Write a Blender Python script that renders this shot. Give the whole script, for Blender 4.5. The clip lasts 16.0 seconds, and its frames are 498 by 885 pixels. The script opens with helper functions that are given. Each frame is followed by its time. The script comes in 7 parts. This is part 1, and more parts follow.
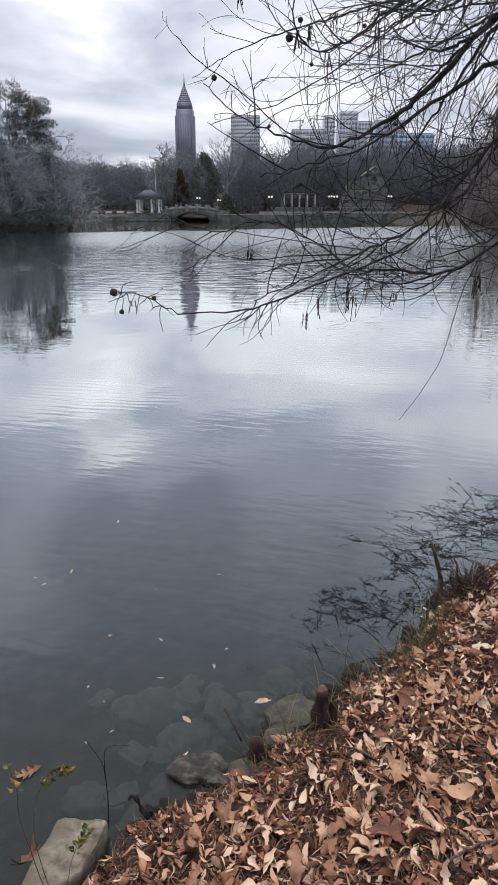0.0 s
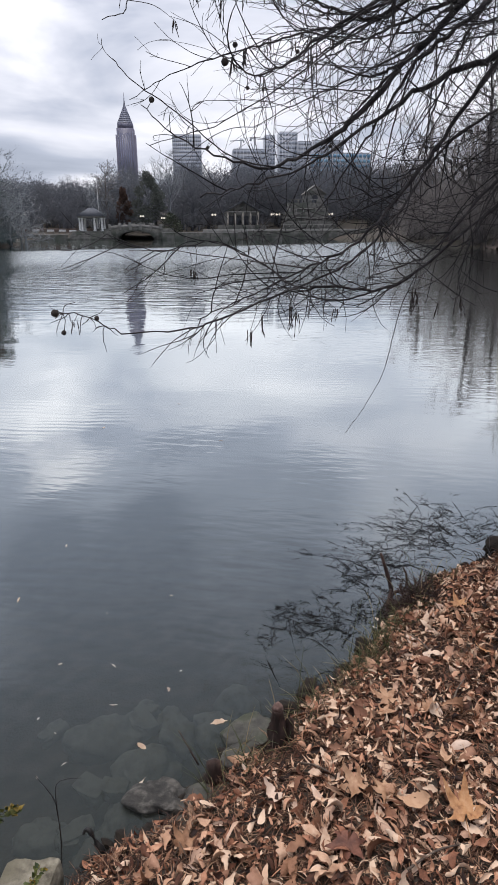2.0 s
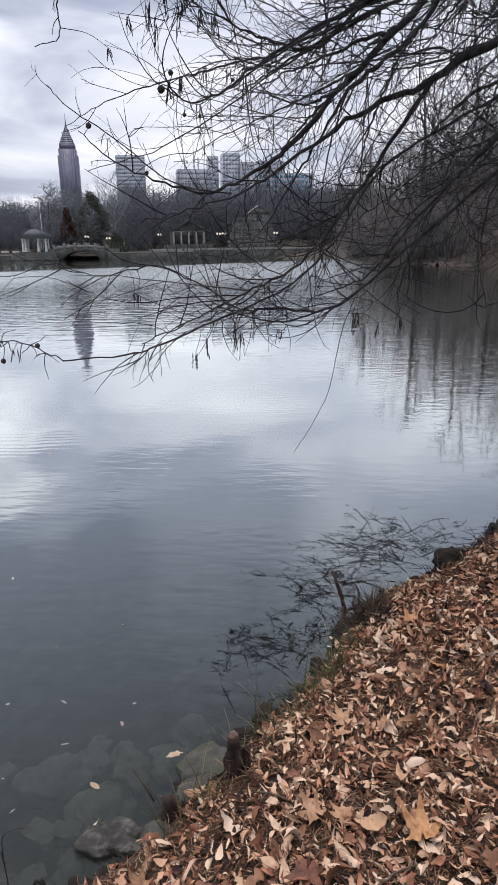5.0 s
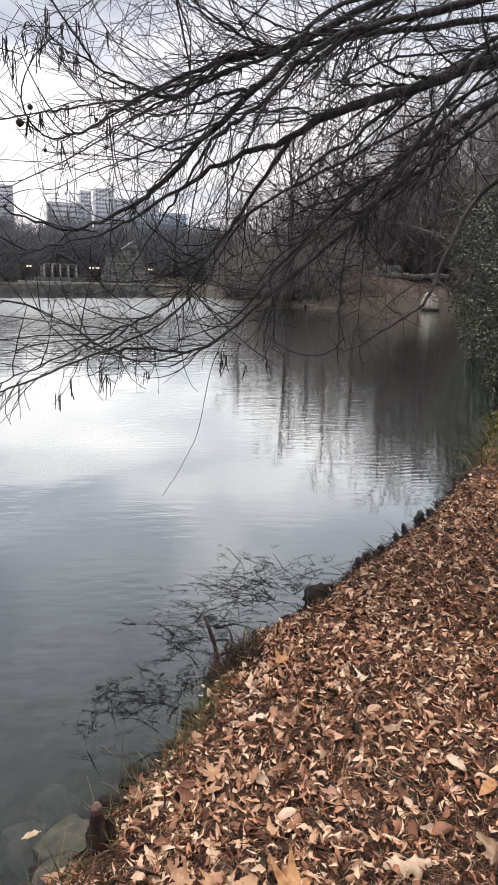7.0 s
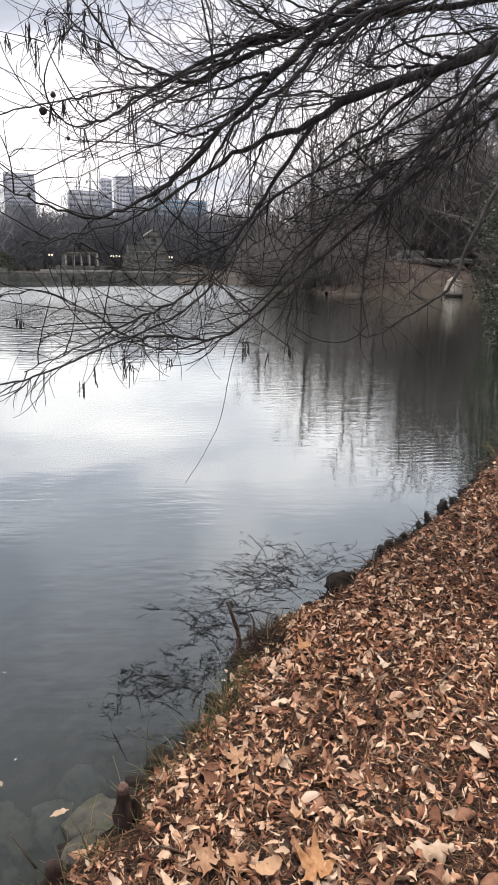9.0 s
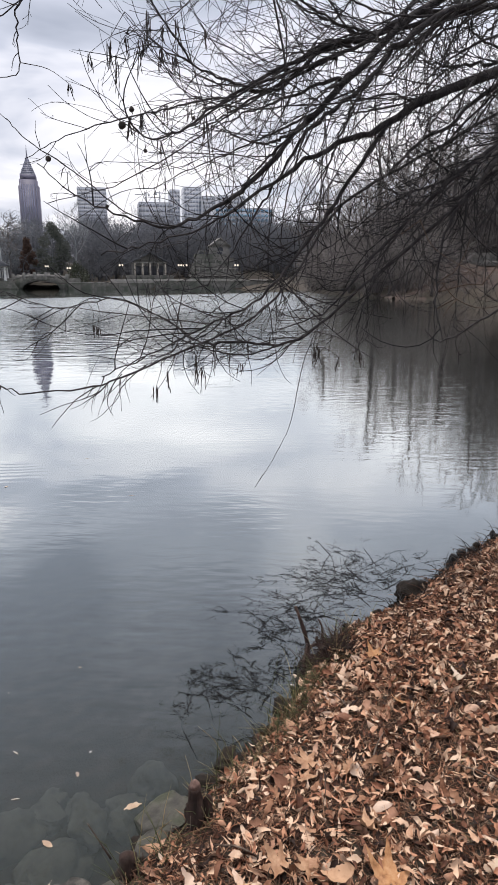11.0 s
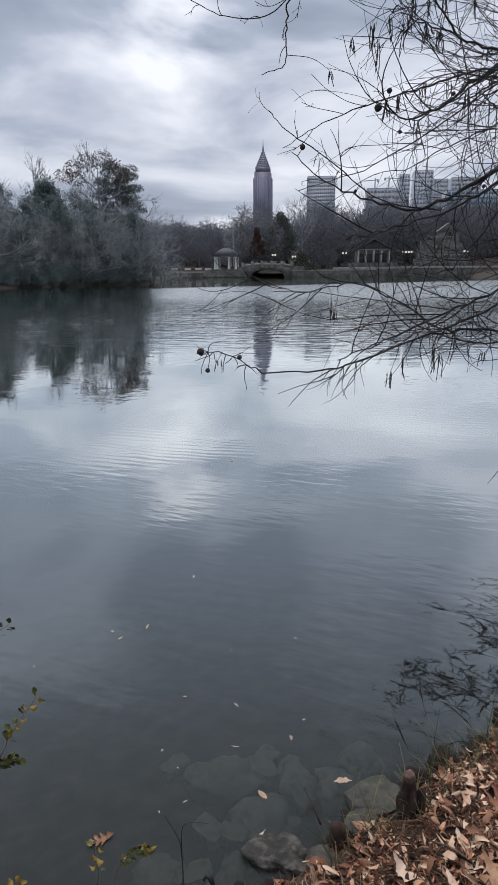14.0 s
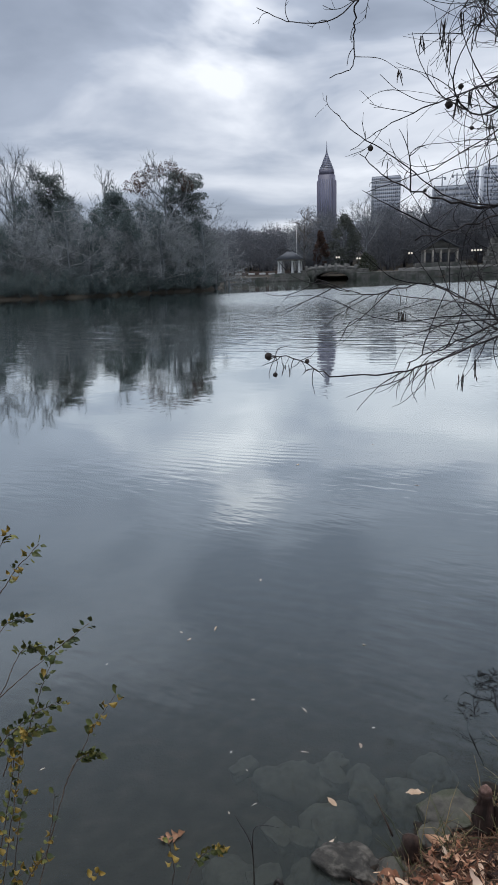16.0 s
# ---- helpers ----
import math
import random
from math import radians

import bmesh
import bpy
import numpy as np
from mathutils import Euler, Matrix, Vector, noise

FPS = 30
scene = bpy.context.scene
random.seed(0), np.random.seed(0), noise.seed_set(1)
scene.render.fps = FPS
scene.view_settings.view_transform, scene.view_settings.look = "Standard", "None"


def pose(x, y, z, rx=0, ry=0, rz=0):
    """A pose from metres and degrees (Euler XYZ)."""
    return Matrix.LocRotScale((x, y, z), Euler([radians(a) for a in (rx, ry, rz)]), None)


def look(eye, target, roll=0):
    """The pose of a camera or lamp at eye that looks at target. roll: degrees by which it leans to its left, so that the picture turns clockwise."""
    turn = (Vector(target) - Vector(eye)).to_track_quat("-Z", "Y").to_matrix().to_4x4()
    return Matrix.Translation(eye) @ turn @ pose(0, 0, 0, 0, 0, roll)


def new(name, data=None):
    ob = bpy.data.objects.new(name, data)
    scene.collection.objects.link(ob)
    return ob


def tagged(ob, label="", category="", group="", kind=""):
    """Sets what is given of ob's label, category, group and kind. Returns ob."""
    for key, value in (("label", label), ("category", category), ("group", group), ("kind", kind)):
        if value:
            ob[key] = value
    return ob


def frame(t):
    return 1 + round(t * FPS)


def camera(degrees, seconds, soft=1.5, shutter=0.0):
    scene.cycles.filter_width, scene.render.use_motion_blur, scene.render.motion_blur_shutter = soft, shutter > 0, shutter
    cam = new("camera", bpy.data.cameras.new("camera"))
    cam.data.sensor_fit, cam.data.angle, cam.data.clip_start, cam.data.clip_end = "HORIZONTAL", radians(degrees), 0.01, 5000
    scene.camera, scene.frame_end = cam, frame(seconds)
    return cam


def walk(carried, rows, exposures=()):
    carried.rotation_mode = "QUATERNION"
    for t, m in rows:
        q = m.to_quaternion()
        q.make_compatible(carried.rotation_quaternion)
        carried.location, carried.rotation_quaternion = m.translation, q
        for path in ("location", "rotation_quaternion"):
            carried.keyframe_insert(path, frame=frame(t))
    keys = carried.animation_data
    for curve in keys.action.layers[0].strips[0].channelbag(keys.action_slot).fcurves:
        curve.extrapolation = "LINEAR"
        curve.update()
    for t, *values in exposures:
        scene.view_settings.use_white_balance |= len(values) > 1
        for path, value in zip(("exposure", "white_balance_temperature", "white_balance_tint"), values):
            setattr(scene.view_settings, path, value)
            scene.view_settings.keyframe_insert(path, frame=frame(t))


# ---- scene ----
# ---- camera ----
cam = camera(43.3, 16.0)
PATH = [
    (0, (-0.006, -0.023, 1.76), (-0.005, 1.856, 1.076), 0.1),
    (0.5, (-0.002, -0.017, 1.76), (0.055, 1.861, 1.075), -0.3),
    (1, (0.006, -0.018, 1.767), (0.134, 1.865, 1.103), -0.4),
    (1.5, (0.008, -0.021, 1.768), (0.141, 1.866, 1.119), -0.6),
    (2, (0.008, -0.024, 1.769), (0.165, 1.865, 1.132), -0.2),
    (2.5, (0.008, -0.025, 1.77), (0.181, 1.865, 1.14), -0.4),
    (3, (0.012, -0.024, 1.769), (0.218, 1.863, 1.14), -0.1),
    (3.2, (0.022, -0.023, 1.769), (0.256, 1.86, 1.138), -0.3),
    (5.3, (0.04, -0.009, 1.799), (0.383, 1.88, 1.239), -1.0),
    (5.5, (0.051, 0.003, 1.803), (0.487, 1.89, 1.301), -0.2),
    (6, (0.084, 0.011, 1.819), (0.785, 1.833, 1.383), 2.1),
    (6.5, (0.089, 0.016, 1.818), (0.813, 1.819, 1.346), 1.8),
    (7, (0.086, 0.024, 1.816), (0.777, 1.839, 1.34), 1.5),
    (7.5, (0.083, 0.026, 1.816), (0.753, 1.847, 1.331), 1.1),
    (8, (0.083, 0.027, 1.813), (0.742, 1.848, 1.312), 1.1),
    (8.2, (0.08, 0.027, 1.812), (0.725, 1.849, 1.297), 1.1),
    (10.3, (0.07, 0.015, 1.82), (0.678, 1.852, 1.314), 0.9),
    (10.5, (0.064, 0.016, 1.817), (0.642, 1.865, 1.319), 0.6),
    (11, (0.041, 0.019, 1.807), (0.474, 1.908, 1.31), -0.0),
    (11.5, (0.02, 0.018, 1.802), (0.33, 1.931, 1.307), -0.5),
    (12, (-0.003, 0.018, 1.801), (0.182, 1.947, 1.308), -0.4),
    (12.5, (-0.029, 0.017, 1.795), (0.012, 1.947, 1.271), -0.5),
    (13, (-0.05, 0.011, 1.79), (-0.133, 1.937, 1.257), -0.3),
    (13.5, (-0.061, 0.009, 1.791), (-0.24, 1.926, 1.248), -0.4),
    (14, (-0.066, 0.008, 1.79), (-0.287, 1.924, 1.26), -0.4),
    (14.5, (-0.072, 0.006, 1.79), (-0.366, 1.912, 1.259), -1.2),
    (15, (-0.078, 0.005, 1.79), (-0.421, 1.902, 1.256), -1.5),
    (15.5, (-0.079, 0.0, 1.794), (-0.481, 1.889, 1.275), -2.5),
    (16, (-0.084, 0.0, 1.793), (-0.505, 1.886, 1.279), -2.0),
]
EXPOSURES = [(0, 0.41, 6480, 14), (5.3, 0.42, 6400, 14), (5.9, 0.60, 6500, 14), (6.4, 0.75, 6950, 14), (8, 0.80, 7040, 14), (10.5, 0.76, 6920, 14), (11, 0.64, 6740, 14), (12.5, 0.21, 6330, 13), (14, 0.13, 6280, 12), (16, 0.14, 6230, 10)]
walk(cam, [(t, look(eye, target, roll)) for t, eye, target, roll in PATH], EXPOSURES)

# ---- world, sun, exposure ----
SUN_DIR = Vector((-0.10, 0.22, 0.97)).normalized()
GAP_DIR = Vector((-0.220, 0.930, 0.290)).normalized()
world = bpy.data.worlds.new("overcast_sky")
scene.world = world
world.use_nodes = True
wn, wl = world.node_tree.nodes, world.node_tree.links
wn.clear()


def wnode(kind, **sets):
    n = wn.new(kind)
    for k, v in sets.items():
        n.inputs[k].default_value = v
    return n


def wmath(op, a, b=None):
    n = wn.new("ShaderNodeMath")
    n.operation = op
    for i, v in enumerate((a, b)):
        if v is None:
            continue
        if isinstance(v, (int, float)):
            n.inputs[i].default_value = v
        else:
            wl.new(v, n.inputs[i])
    return n.outputs[0]


sky = wn.new("ShaderNodeTexSky")
sky.sky_type, sky.sun_disc = "NISHITA", False
sky.sun_elevation = math.asin(SUN_DIR.z)
sky.sun_rotation = math.atan2(SUN_DIR.x, SUN_DIR.y)
way = wn.new("ShaderNodeTexCoord").outputs["Generated"]
sep = wn.new("ShaderNodeSeparateXYZ")
wl.new(way, sep.inputs[0])
up = wmath("ABSOLUTE", sep.outputs["Z"])
lift = wmath("ADD", up, 0.16)
comb = wn.new("ShaderNodeCombineXYZ")
wl.new(wmath("DIVIDE", sep.outputs["X"], lift), comb.inputs["X"])
wl.new(wmath("DIVIDE", sep.outputs["Y"], lift), comb.inputs["Y"])
cloud = wnode("ShaderNodeTexNoise", Scale=1.15, Detail=5.5, Roughness=0.50, Distortion=0.35)
wl.new(comb.outputs[0], cloud.inputs["Vector"])
wide = wnode("ShaderNodeTexNoise", Scale=0.42, Detail=3.0, Roughness=0.5, Distortion=0.2)
wl.new(comb.outputs[0], wide.inputs["Vector"])
# the thin part of the cloud cover, through which the sun shows as a wide bright gap
glow = wn.new("ShaderNodeVectorMath")
glow.operation = "DOT_PRODUCT"
wl.new(way, glow.inputs[0])
glow.inputs[1].default_value = GAP_DIR
near_sun = wmath("POWER", wmath("MAXIMUM", glow.outputs["Value"], 0.0), 300.0)
dense = wmath("ADD", wmath("ADD", wmath("MULTIPLY", cloud.outputs["Fac"], 0.40), wmath("MULTIPLY", wide.outputs["Fac"], 0.42)), 0.09)
torn = wmath("ADD", wmath("MULTIPLY", wmath("SUBTRACT", cloud.outputs["Fac"], 0.5), 0.75), 0.105)
# the cover is thinner towards the open side of the lake
side = wn.new("ShaderNodeVectorMath")
side.operation = "DOT_PRODUCT"
wl.new(way, side.inputs[0])
side.inputs[1].default_value = Vector((0.10, 0.98, 0.18)).normalized()
pale = wmath("MULTIPLY", wmath("POWER", wmath("MAXIMUM", side.outputs["Value"], 0.0), 6.0), 0.056)
thin = wmath("ADD", wmath("ADD", dense, pale), wmath("MULTIPLY", near_sun, torn))
# thick cloud banks: bearing and height of the middle, half width and half height, in degrees
bearing = wmath("ARCTAN2", sep.outputs["X"], sep.outputs["Y"])
height_angle = wmath("ARCSINE", up)
edge = wmath("MULTIPLY", wmath("SUBTRACT", cloud.outputs["Fac"], 0.5), 1.5)
# the 50 degree bank is added above the view to darken left water
for east, high, wide_by, tall_by, weight in ((-1.5, 36.5, 17.0, 18.5, 0.130), (-35.0, 17.0, 14.5, 10.0, 0.040), (-36.0, 50.0, 24.0, 15.0, 0.10), (-18.0, 5.5, 16.0, 2.0, 0.035), (-10.0, 27.5, 9.5, 7.5, 0.055)):
    across = wmath("DIVIDE", wmath("SUBTRACT", bearing, radians(east)), radians(wide_by))
    tall = wmath("DIVIDE", wmath("SUBTRACT", height_angle, radians(high)), radians(tall_by))
    off = wmath("SQRT", wmath("ADD", wmath("MULTIPLY", across, across), wmath("MULTIPLY", tall, tall)))
    bank = wn.new("ShaderNodeMapRange")
    bank.interpolation_type = "SMOOTHSTEP"
    bank.inputs["From Min"].default_value, bank.inputs["From Max"].default_value = 1.25, 0.70
    wl.new(wmath("ADD", off, edge), bank.inputs["Value"])
    thin = wmath("SUBTRACT", thin, wmath("MULTIPLY", bank.outputs["Result"], weight))
ramp = wn.new("ShaderNodeValToRGB")
wl.new(thin, ramp.inputs[0])
els = ramp.color_ramp.elements
els[0].position, els[0].color = 0.38, (0.24, 0.275, 0.34, 1)
els[1].position, els[1].color = 0.64, (0.95, 0.96, 0.99, 1)
mid = els.new(0.50)
mid.color = (0.425, 0.467, 0.548, 1)
blend = wn.new("ShaderNodeMix")
blend.data_type = "RGBA"
blend.inputs["Factor"].default_value = 0.93
scale = wn.new("ShaderNodeVectorMath")
scale.operation = "SCALE"
wl.new(sky.outputs[0], scale.inputs[0])
scale.inputs["Scale"].default_value = 0.10
wl.new(scale.outputs[0], blend.inputs["A"])
wl.new(ramp.outputs[0], blend.inputs["B"])
back = wn.new("ShaderNodeBackground")
# an overcast sky grows brighter from the horizon to the zenith
wl.new(wmath("ADD", wmath("MULTIPLY", wmath("MULTIPLY", up, up), 0.72), 0.93), back.inputs["Strength"])
wl.new(blend.outputs["Result"], back.inputs["Color"])
wl.new(back.outputs[0], wn.new("ShaderNodeOutputWorld").inputs[0])

sun_lamp = bpy.data.lights.new("sun", "SUN")
sun_lamp.energy, sun_lamp.angle, sun_lamp.color = 1.9, radians(30), (1.0, 0.96, 0.90)
new("sun", sun_lamp).matrix_world = look(SUN_DIR * 100, (0, 0, 0))


# ---- materials ----
def material(name):
    m = bpy.data.materials.new(name)
    m.use_nodes = True
    m.node_tree.nodes.clear()
    return m, m.node_tree.nodes, m.node_tree.links


def noisy(name, stops, scale=5.0, detail=5.0, rough=0.85, bump=0.3, bump_scale=None, metallic=0.0, vary="", vary_amount=0.0, stretch=(1, 1, 1), spec=0.3, second=None, thin=0.0):
    """A surface whose colour runs over stops by noise, with grain; vary: 'object' or 'island' shifts it from piece to piece."""
    m, n, l = material(name)
    out = n.new("ShaderNodeOutputMaterial")
    b = n.new("ShaderNodeBsdfPrincipled")
    l.new(b.outputs[0], out.inputs[0])
    b.inputs["Roughness"].default_value = rough
    b.inputs["Metallic"].default_value = metallic
    b.inputs["Specular IOR Level"].default_value = spec
    co = n.new("ShaderNodeTexCoord")
    mp = n.new("ShaderNodeMapping")
    l.new(co.outputs["Object"], mp.inputs[0])
    mp.inputs["Scale"].default_value = stretch
    t = n.new("ShaderNodeTexNoise")
    t.inputs["Scale"].default_value, t.inputs["Detail"].default_value, t.inputs["Roughness"].default_value = scale, detail, 0.6
    l.new(mp.outputs[0], t.inputs["Vector"])
    fac = t.outputs["Fac"]
    if vary:
        src = n.new("ShaderNodeObjectInfo").outputs["Random"] if vary == "object" else n.new("ShaderNodeNewGeometry").outputs["Random Per Island"]
        mr = n.new("ShaderNodeMix")
        mr.inputs["Factor"].default_value = vary_amount
        l.new(fac, mr.inputs["A"])
        l.new(src, mr.inputs["B"])
        fac = mr.outputs["Result"]
    r = n.new("ShaderNodeValToRGB")
    e = r.color_ramp.elements
    lo, hi = (0.30, 0.70) if not vary else (0.5 - 0.42 * max(vary_amount, 0.45), 0.5 + 0.42 * max(vary_amount, 0.45))
    e[0].position, e[-1].position = lo, hi
    e[0].color, e[-1].color = (*stops[0], 1), (*stops[-1], 1)
    for i, c in enumerate(stops[1:-1], 1):
        e.new(lo + (hi - lo) * i / (len(stops) - 1)).color = (*c, 1)
    l.new(fac, r.inputs[0])
    colour = r.outputs[0]
    if second:
        t2 = n.new("ShaderNodeTexNoise")
        t2.inputs["Scale"].default_value, t2.inputs["Detail"].default_value = second[0], 4.0
        l.new(co.outputs["Object"], t2.inputs["Vector"])
        r2 = n.new("ShaderNodeValToRGB")
        r2.color_ramp.elements[0].position, r2.color_ramp.elements[1].position = 0.45, 0.62
        l.new(t2.outputs["Fac"], r2.inputs[0])
        mx = n.new("ShaderNodeMix")
        mx.data_type = "RGBA"
        l.new(r2.outputs[0], mx.inputs["Factor"])
        l.new(colour, mx.inputs["A"])
        mx.inputs["B"].default_value = (*second[1], 1)
        colour = mx.outputs["Result"]
    l.new(colour, b.inputs["Base Color"])
    if thin:
        # light comes through thin leaves and sprays of twigs
        glow_through, both = n.new("ShaderNodeBsdfTranslucent"), n.new("ShaderNodeMixShader")
        both.inputs[0].default_value = thin
        l.new(colour, glow_through.inputs["Color"])
        l.new(b.outputs[0], both.inputs[1])
        l.new(glow_through.outputs[0], both.inputs[2])
        l.new(both.outputs[0], out.inputs[0])
    if bump:
        t3 = n.new("ShaderNodeTexNoise")
        t3.inputs["Scale"].default_value, t3.inputs["Detail"].default_value = bump_scale or scale * 4, 4.0
        l.new(mp.outputs[0], t3.inputs["Vector"])
        bp = n.new("ShaderNodeBump")
        bp.inputs["Strength"].default_value = bump
        bp.inputs["Distance"].default_value = 0.5 / (bump_scale or scale * 4)
        l.new(t3.outputs["Fac"], bp.inputs["Height"])
        l.new(bp.outputs[0], b.inputs["Normal"])
    return m


def water_material():
    m, n, l = material("lake_water")
    out = n.new("ShaderNodeOutputMaterial")
    co = n.new("ShaderNodeTexCoord").outputs["Object"]

    def noise_tex(scale, stretch, detail, turn=0.0):
        mp = n.new("ShaderNodeMapping")
        mp.vector_type = "TEXTURE"
        mp.inputs["Scale"].default_value = [1 / k for k in stretch]
        mp.inputs["Rotation"].default_value = (0, 0, turn)
        l.new(co, mp.inputs[0])
        t = n.new("ShaderNodeTexNoise")
        t.inputs["Scale"].default_value, t.inputs["Detail"].default_value = scale, detail
        l.new(mp.outputs[0], t.inputs["Vector"])
        return t.outputs["Fac"]

    def calc(op, a, b):
        k = n.new("ShaderNodeMath")
        k.operation = op
        for i, v in enumerate((a, b)):
            if isinstance(v, (int, float)):
                k.inputs[i].default_value = v
            else:
                l.new(v, k.inputs[i])
        return k.outputs[0]

    # a soft swell, wind ripples in patches near the bank, and a steady ripple on the open water
    gust = n.new("ShaderNodeValToRGB")
    gust.color_ramp.elements[0].position, gust.color_ramp.elements[1].position = 0.53, 0.62
    l.new(noise_tex(0.42, (1, 0.5, 1), 3.0, -0.8), gust.inputs[0])
    place = n.new("ShaderNodeSeparateXYZ")
    l.new(co, place.inputs[0])

    def step(value, low, high):
        k = n.new("ShaderNodeMapRange")
        k.interpolation_type = "SMOOTHSTEP"
        k.inputs["From Min"].default_value, k.inputs["From Max"].default_value = low, high
        l.new(value, k.inputs["Value"])
        return k.outputs["Result"]

    # the wind reaches the middle of the lake, not the lee of the grove, of the cove woods or of the far wall
    broken = calc("MULTIPLY", calc("SUBTRACT", noise_tex(0.11, (1, 0.5, 1), 3.0, 0.2), 0.5), 26.0)
    reach_y = calc("ADD", place.outputs["Y"], broken)
    slant = calc("DIVIDE", place.outputs["X"], calc("MAXIMUM", place.outputs["Y"], 1.0))
    open_water = calc("MULTIPLY", step(reach_y, 10.0, 26.0), calc("SUBTRACT", 1.0, step(calc("SUBTRACT", place.outputs["Y"], calc("MULTIPLY", place.outputs["X"], 0.9)), 78.0, 88.0)))
    cove = calc("MULTIPLY", step(slant, 0.28, 0.42), step(place.outputs["Y"], 4.0, 9.0))
    lee = calc("MULTIPLY", calc("SUBTRACT", 1.0, step(slant, -0.31, -0.25)), step(place.outputs["Y"], 23.0, 34.0))
    open_water = calc("MULTIPLY", open_water, calc("MULTIPLY", calc("SUBTRACT", 1.0, lee), calc("SUBTRACT", 1.0, step(slant, 0.33, 0.42))))
    swell = noise_tex(1.1, (0.8, 1.3, 1), 2.0, -0.3)
    short = noise_tex(5.6, (0.6, 1.7, 1), 2.0, -0.3)
    ripple = calc("ADD", calc("MULTIPLY", gust.outputs[0], 0.0024), calc("MULTIPLY", cove, 0.0030))
    chop = calc("MULTIPLY", noise_tex(1.9, (0.6, 1.7, 1), 2.0, -0.12), calc("ADD", calc("MULTIPLY", open_water, 0.034), calc("MULTIPLY", cove, 0.0035)))
    height = calc("ADD", calc("MULTIPLY", swell, 0.0016), calc("ADD", chop, calc("MULTIPLY", short, calc("ADD", ripple, 0.0005))))
    # fine parallel ripples that run through some of the calm water
    mp = n.new("ShaderNodeMapping")
    mp.inputs["Rotation"].default_value = (0, 0, 1.75)
    l.new(co, mp.inputs[0])
    wave = n.new("ShaderNodeTexWave")
    wave.inputs["Scale"].default_value, wave.inputs["Distortion"].default_value, wave.inputs["Detail"].default_value, wave.inputs["Detail Scale"].default_value = 2.7, 6.0, 1.5, 0.6
    l.new(mp.outputs[0], wave.inputs["Vector"])
    lane = n.new("ShaderNodeValToRGB")
    lane.color_ramp.elements[0].position, lane.color_ramp.elements[1].position = 0.52, 0.64
    l.new(noise_tex(0.45, (1, 0.8, 1), 2.0, 1.1), lane.inputs[0])
    height = calc("ADD", height, calc("MULTIPLY", calc("MULTIPLY", wave.outputs["Fac"], lane.outputs[0]), 0.0004))
    bp = n.new("ShaderNodeBump")
    bp.inputs["Strength"].default_value = 1.0
    bp.inputs["Distance"].default_value = 1.0
    l.new(height, bp.inputs["Height"])
    gl = n.new("ShaderNodeBsdfGlossy")
    gl.inputs["Color"].default_value = (0.94, 0.98, 0.965, 1)
    l.new(calc("ADD", calc("MULTIPLY", calc("MULTIPLY", open_water, step(place.outputs["Y"], 22.0, 48.0)), 0.17), 0.025), gl.inputs["Roughness"])
    l.new(bp.outputs[0], gl.inputs["Normal"])
    murk = n.new("ShaderNodeBsdfDiffuse")
    murk.inputs["Color"].default_value = (0.042, 0.048, 0.045, 1)
    clear = n.new("ShaderNodeBsdfTransparent")
    clear.inputs["Color"].default_value = (0.74, 0.75, 0.72, 1)
    body = n.new("ShaderNodeMixShader")
    body.inputs[0].default_value = 0.42
    l.new(murk.outputs[0], body.inputs[1])
    l.new(clear.outputs[0], body.inputs[2])
    face = n.new("ShaderNodeLayerWeight")
    face.inputs["Blend"].default_value = 0.5
    l.new(bp.outputs[0], face.inputs["Normal"])
    sheen = calc("ADD", calc("MULTIPLY", calc("POWER", step(face.outputs["Facing"], 0.17, 1.0), 1.27), 0.97), 0.014)
    mix = n.new("ShaderNodeMixShader")
    l.new(sheen, mix.inputs[0])
    l.new(body.outputs[0], mix.inputs[1])
    l.new(gl.outputs[0], mix.inputs[2])
    l.new(mix.outputs[0], out.inputs[0])
    return m


WATER = water_material()
FLOAT_LEAF = noisy("bleached_floating_leaf", [(0.27, 0.21, 0.165), (0.40, 0.345, 0.29), (0.50, 0.46, 0.41)], scale=30, rough=0.6, bump=0.2, bump_scale=180, vary="object", vary_amount=0.5)
SOIL = noisy("bank_soil", [(0.022, 0.017, 0.012), (0.048, 0.038, 0.028), (0.085, 0.069, 0.051)], scale=7, bump=0.6, bump_scale=60, second=(0.06, (0.046, 0.041, 0.031)))
# the darkest stops also carry the shade in gaps between leaves
LITTER = noisy("dry_leaf", [(0.020, 0.009, 0.006), (0.105, 0.041, 0.022), (0.268, 0.114, 0.064), (0.445, 0.225, 0.134), (0.56, 0.343, 0.220), (0.635, 0.46, 0.325)], scale=55, detail=7.0, rough=0.75, bump=0.6, bump_scale=160, vary="island", vary_amount=0.66)
LOOSE = noisy("dry_leaf_loose", [(0.10, 0.040, 0.023), (0.20, 0.092, 0.055), (0.33, 0.178, 0.112), (0.46, 0.29, 0.20), (0.58, 0.43, 0.33)], scale=60, detail=7.0, rough=0.7, bump=0.6, bump_scale=160, vary="object", vary_amount=0.75)
TAN_LEAF = noisy("tan_leaf", [(0.15, 0.068, 0.036), (0.30, 0.16, 0.088), (0.45, 0.275, 0.165)], scale=45, rough=0.6, bump=0.3, bump_scale=180, vary="object", vary_amount=0.4)
GOLD_LEAF = noisy("golden_leaf", [(0.22, 0.095, 0.040), (0.39, 0.195, 0.085), (0.47, 0.265, 0.135)], scale=45, rough=0.6, bump=0.3, bump_scale=180)
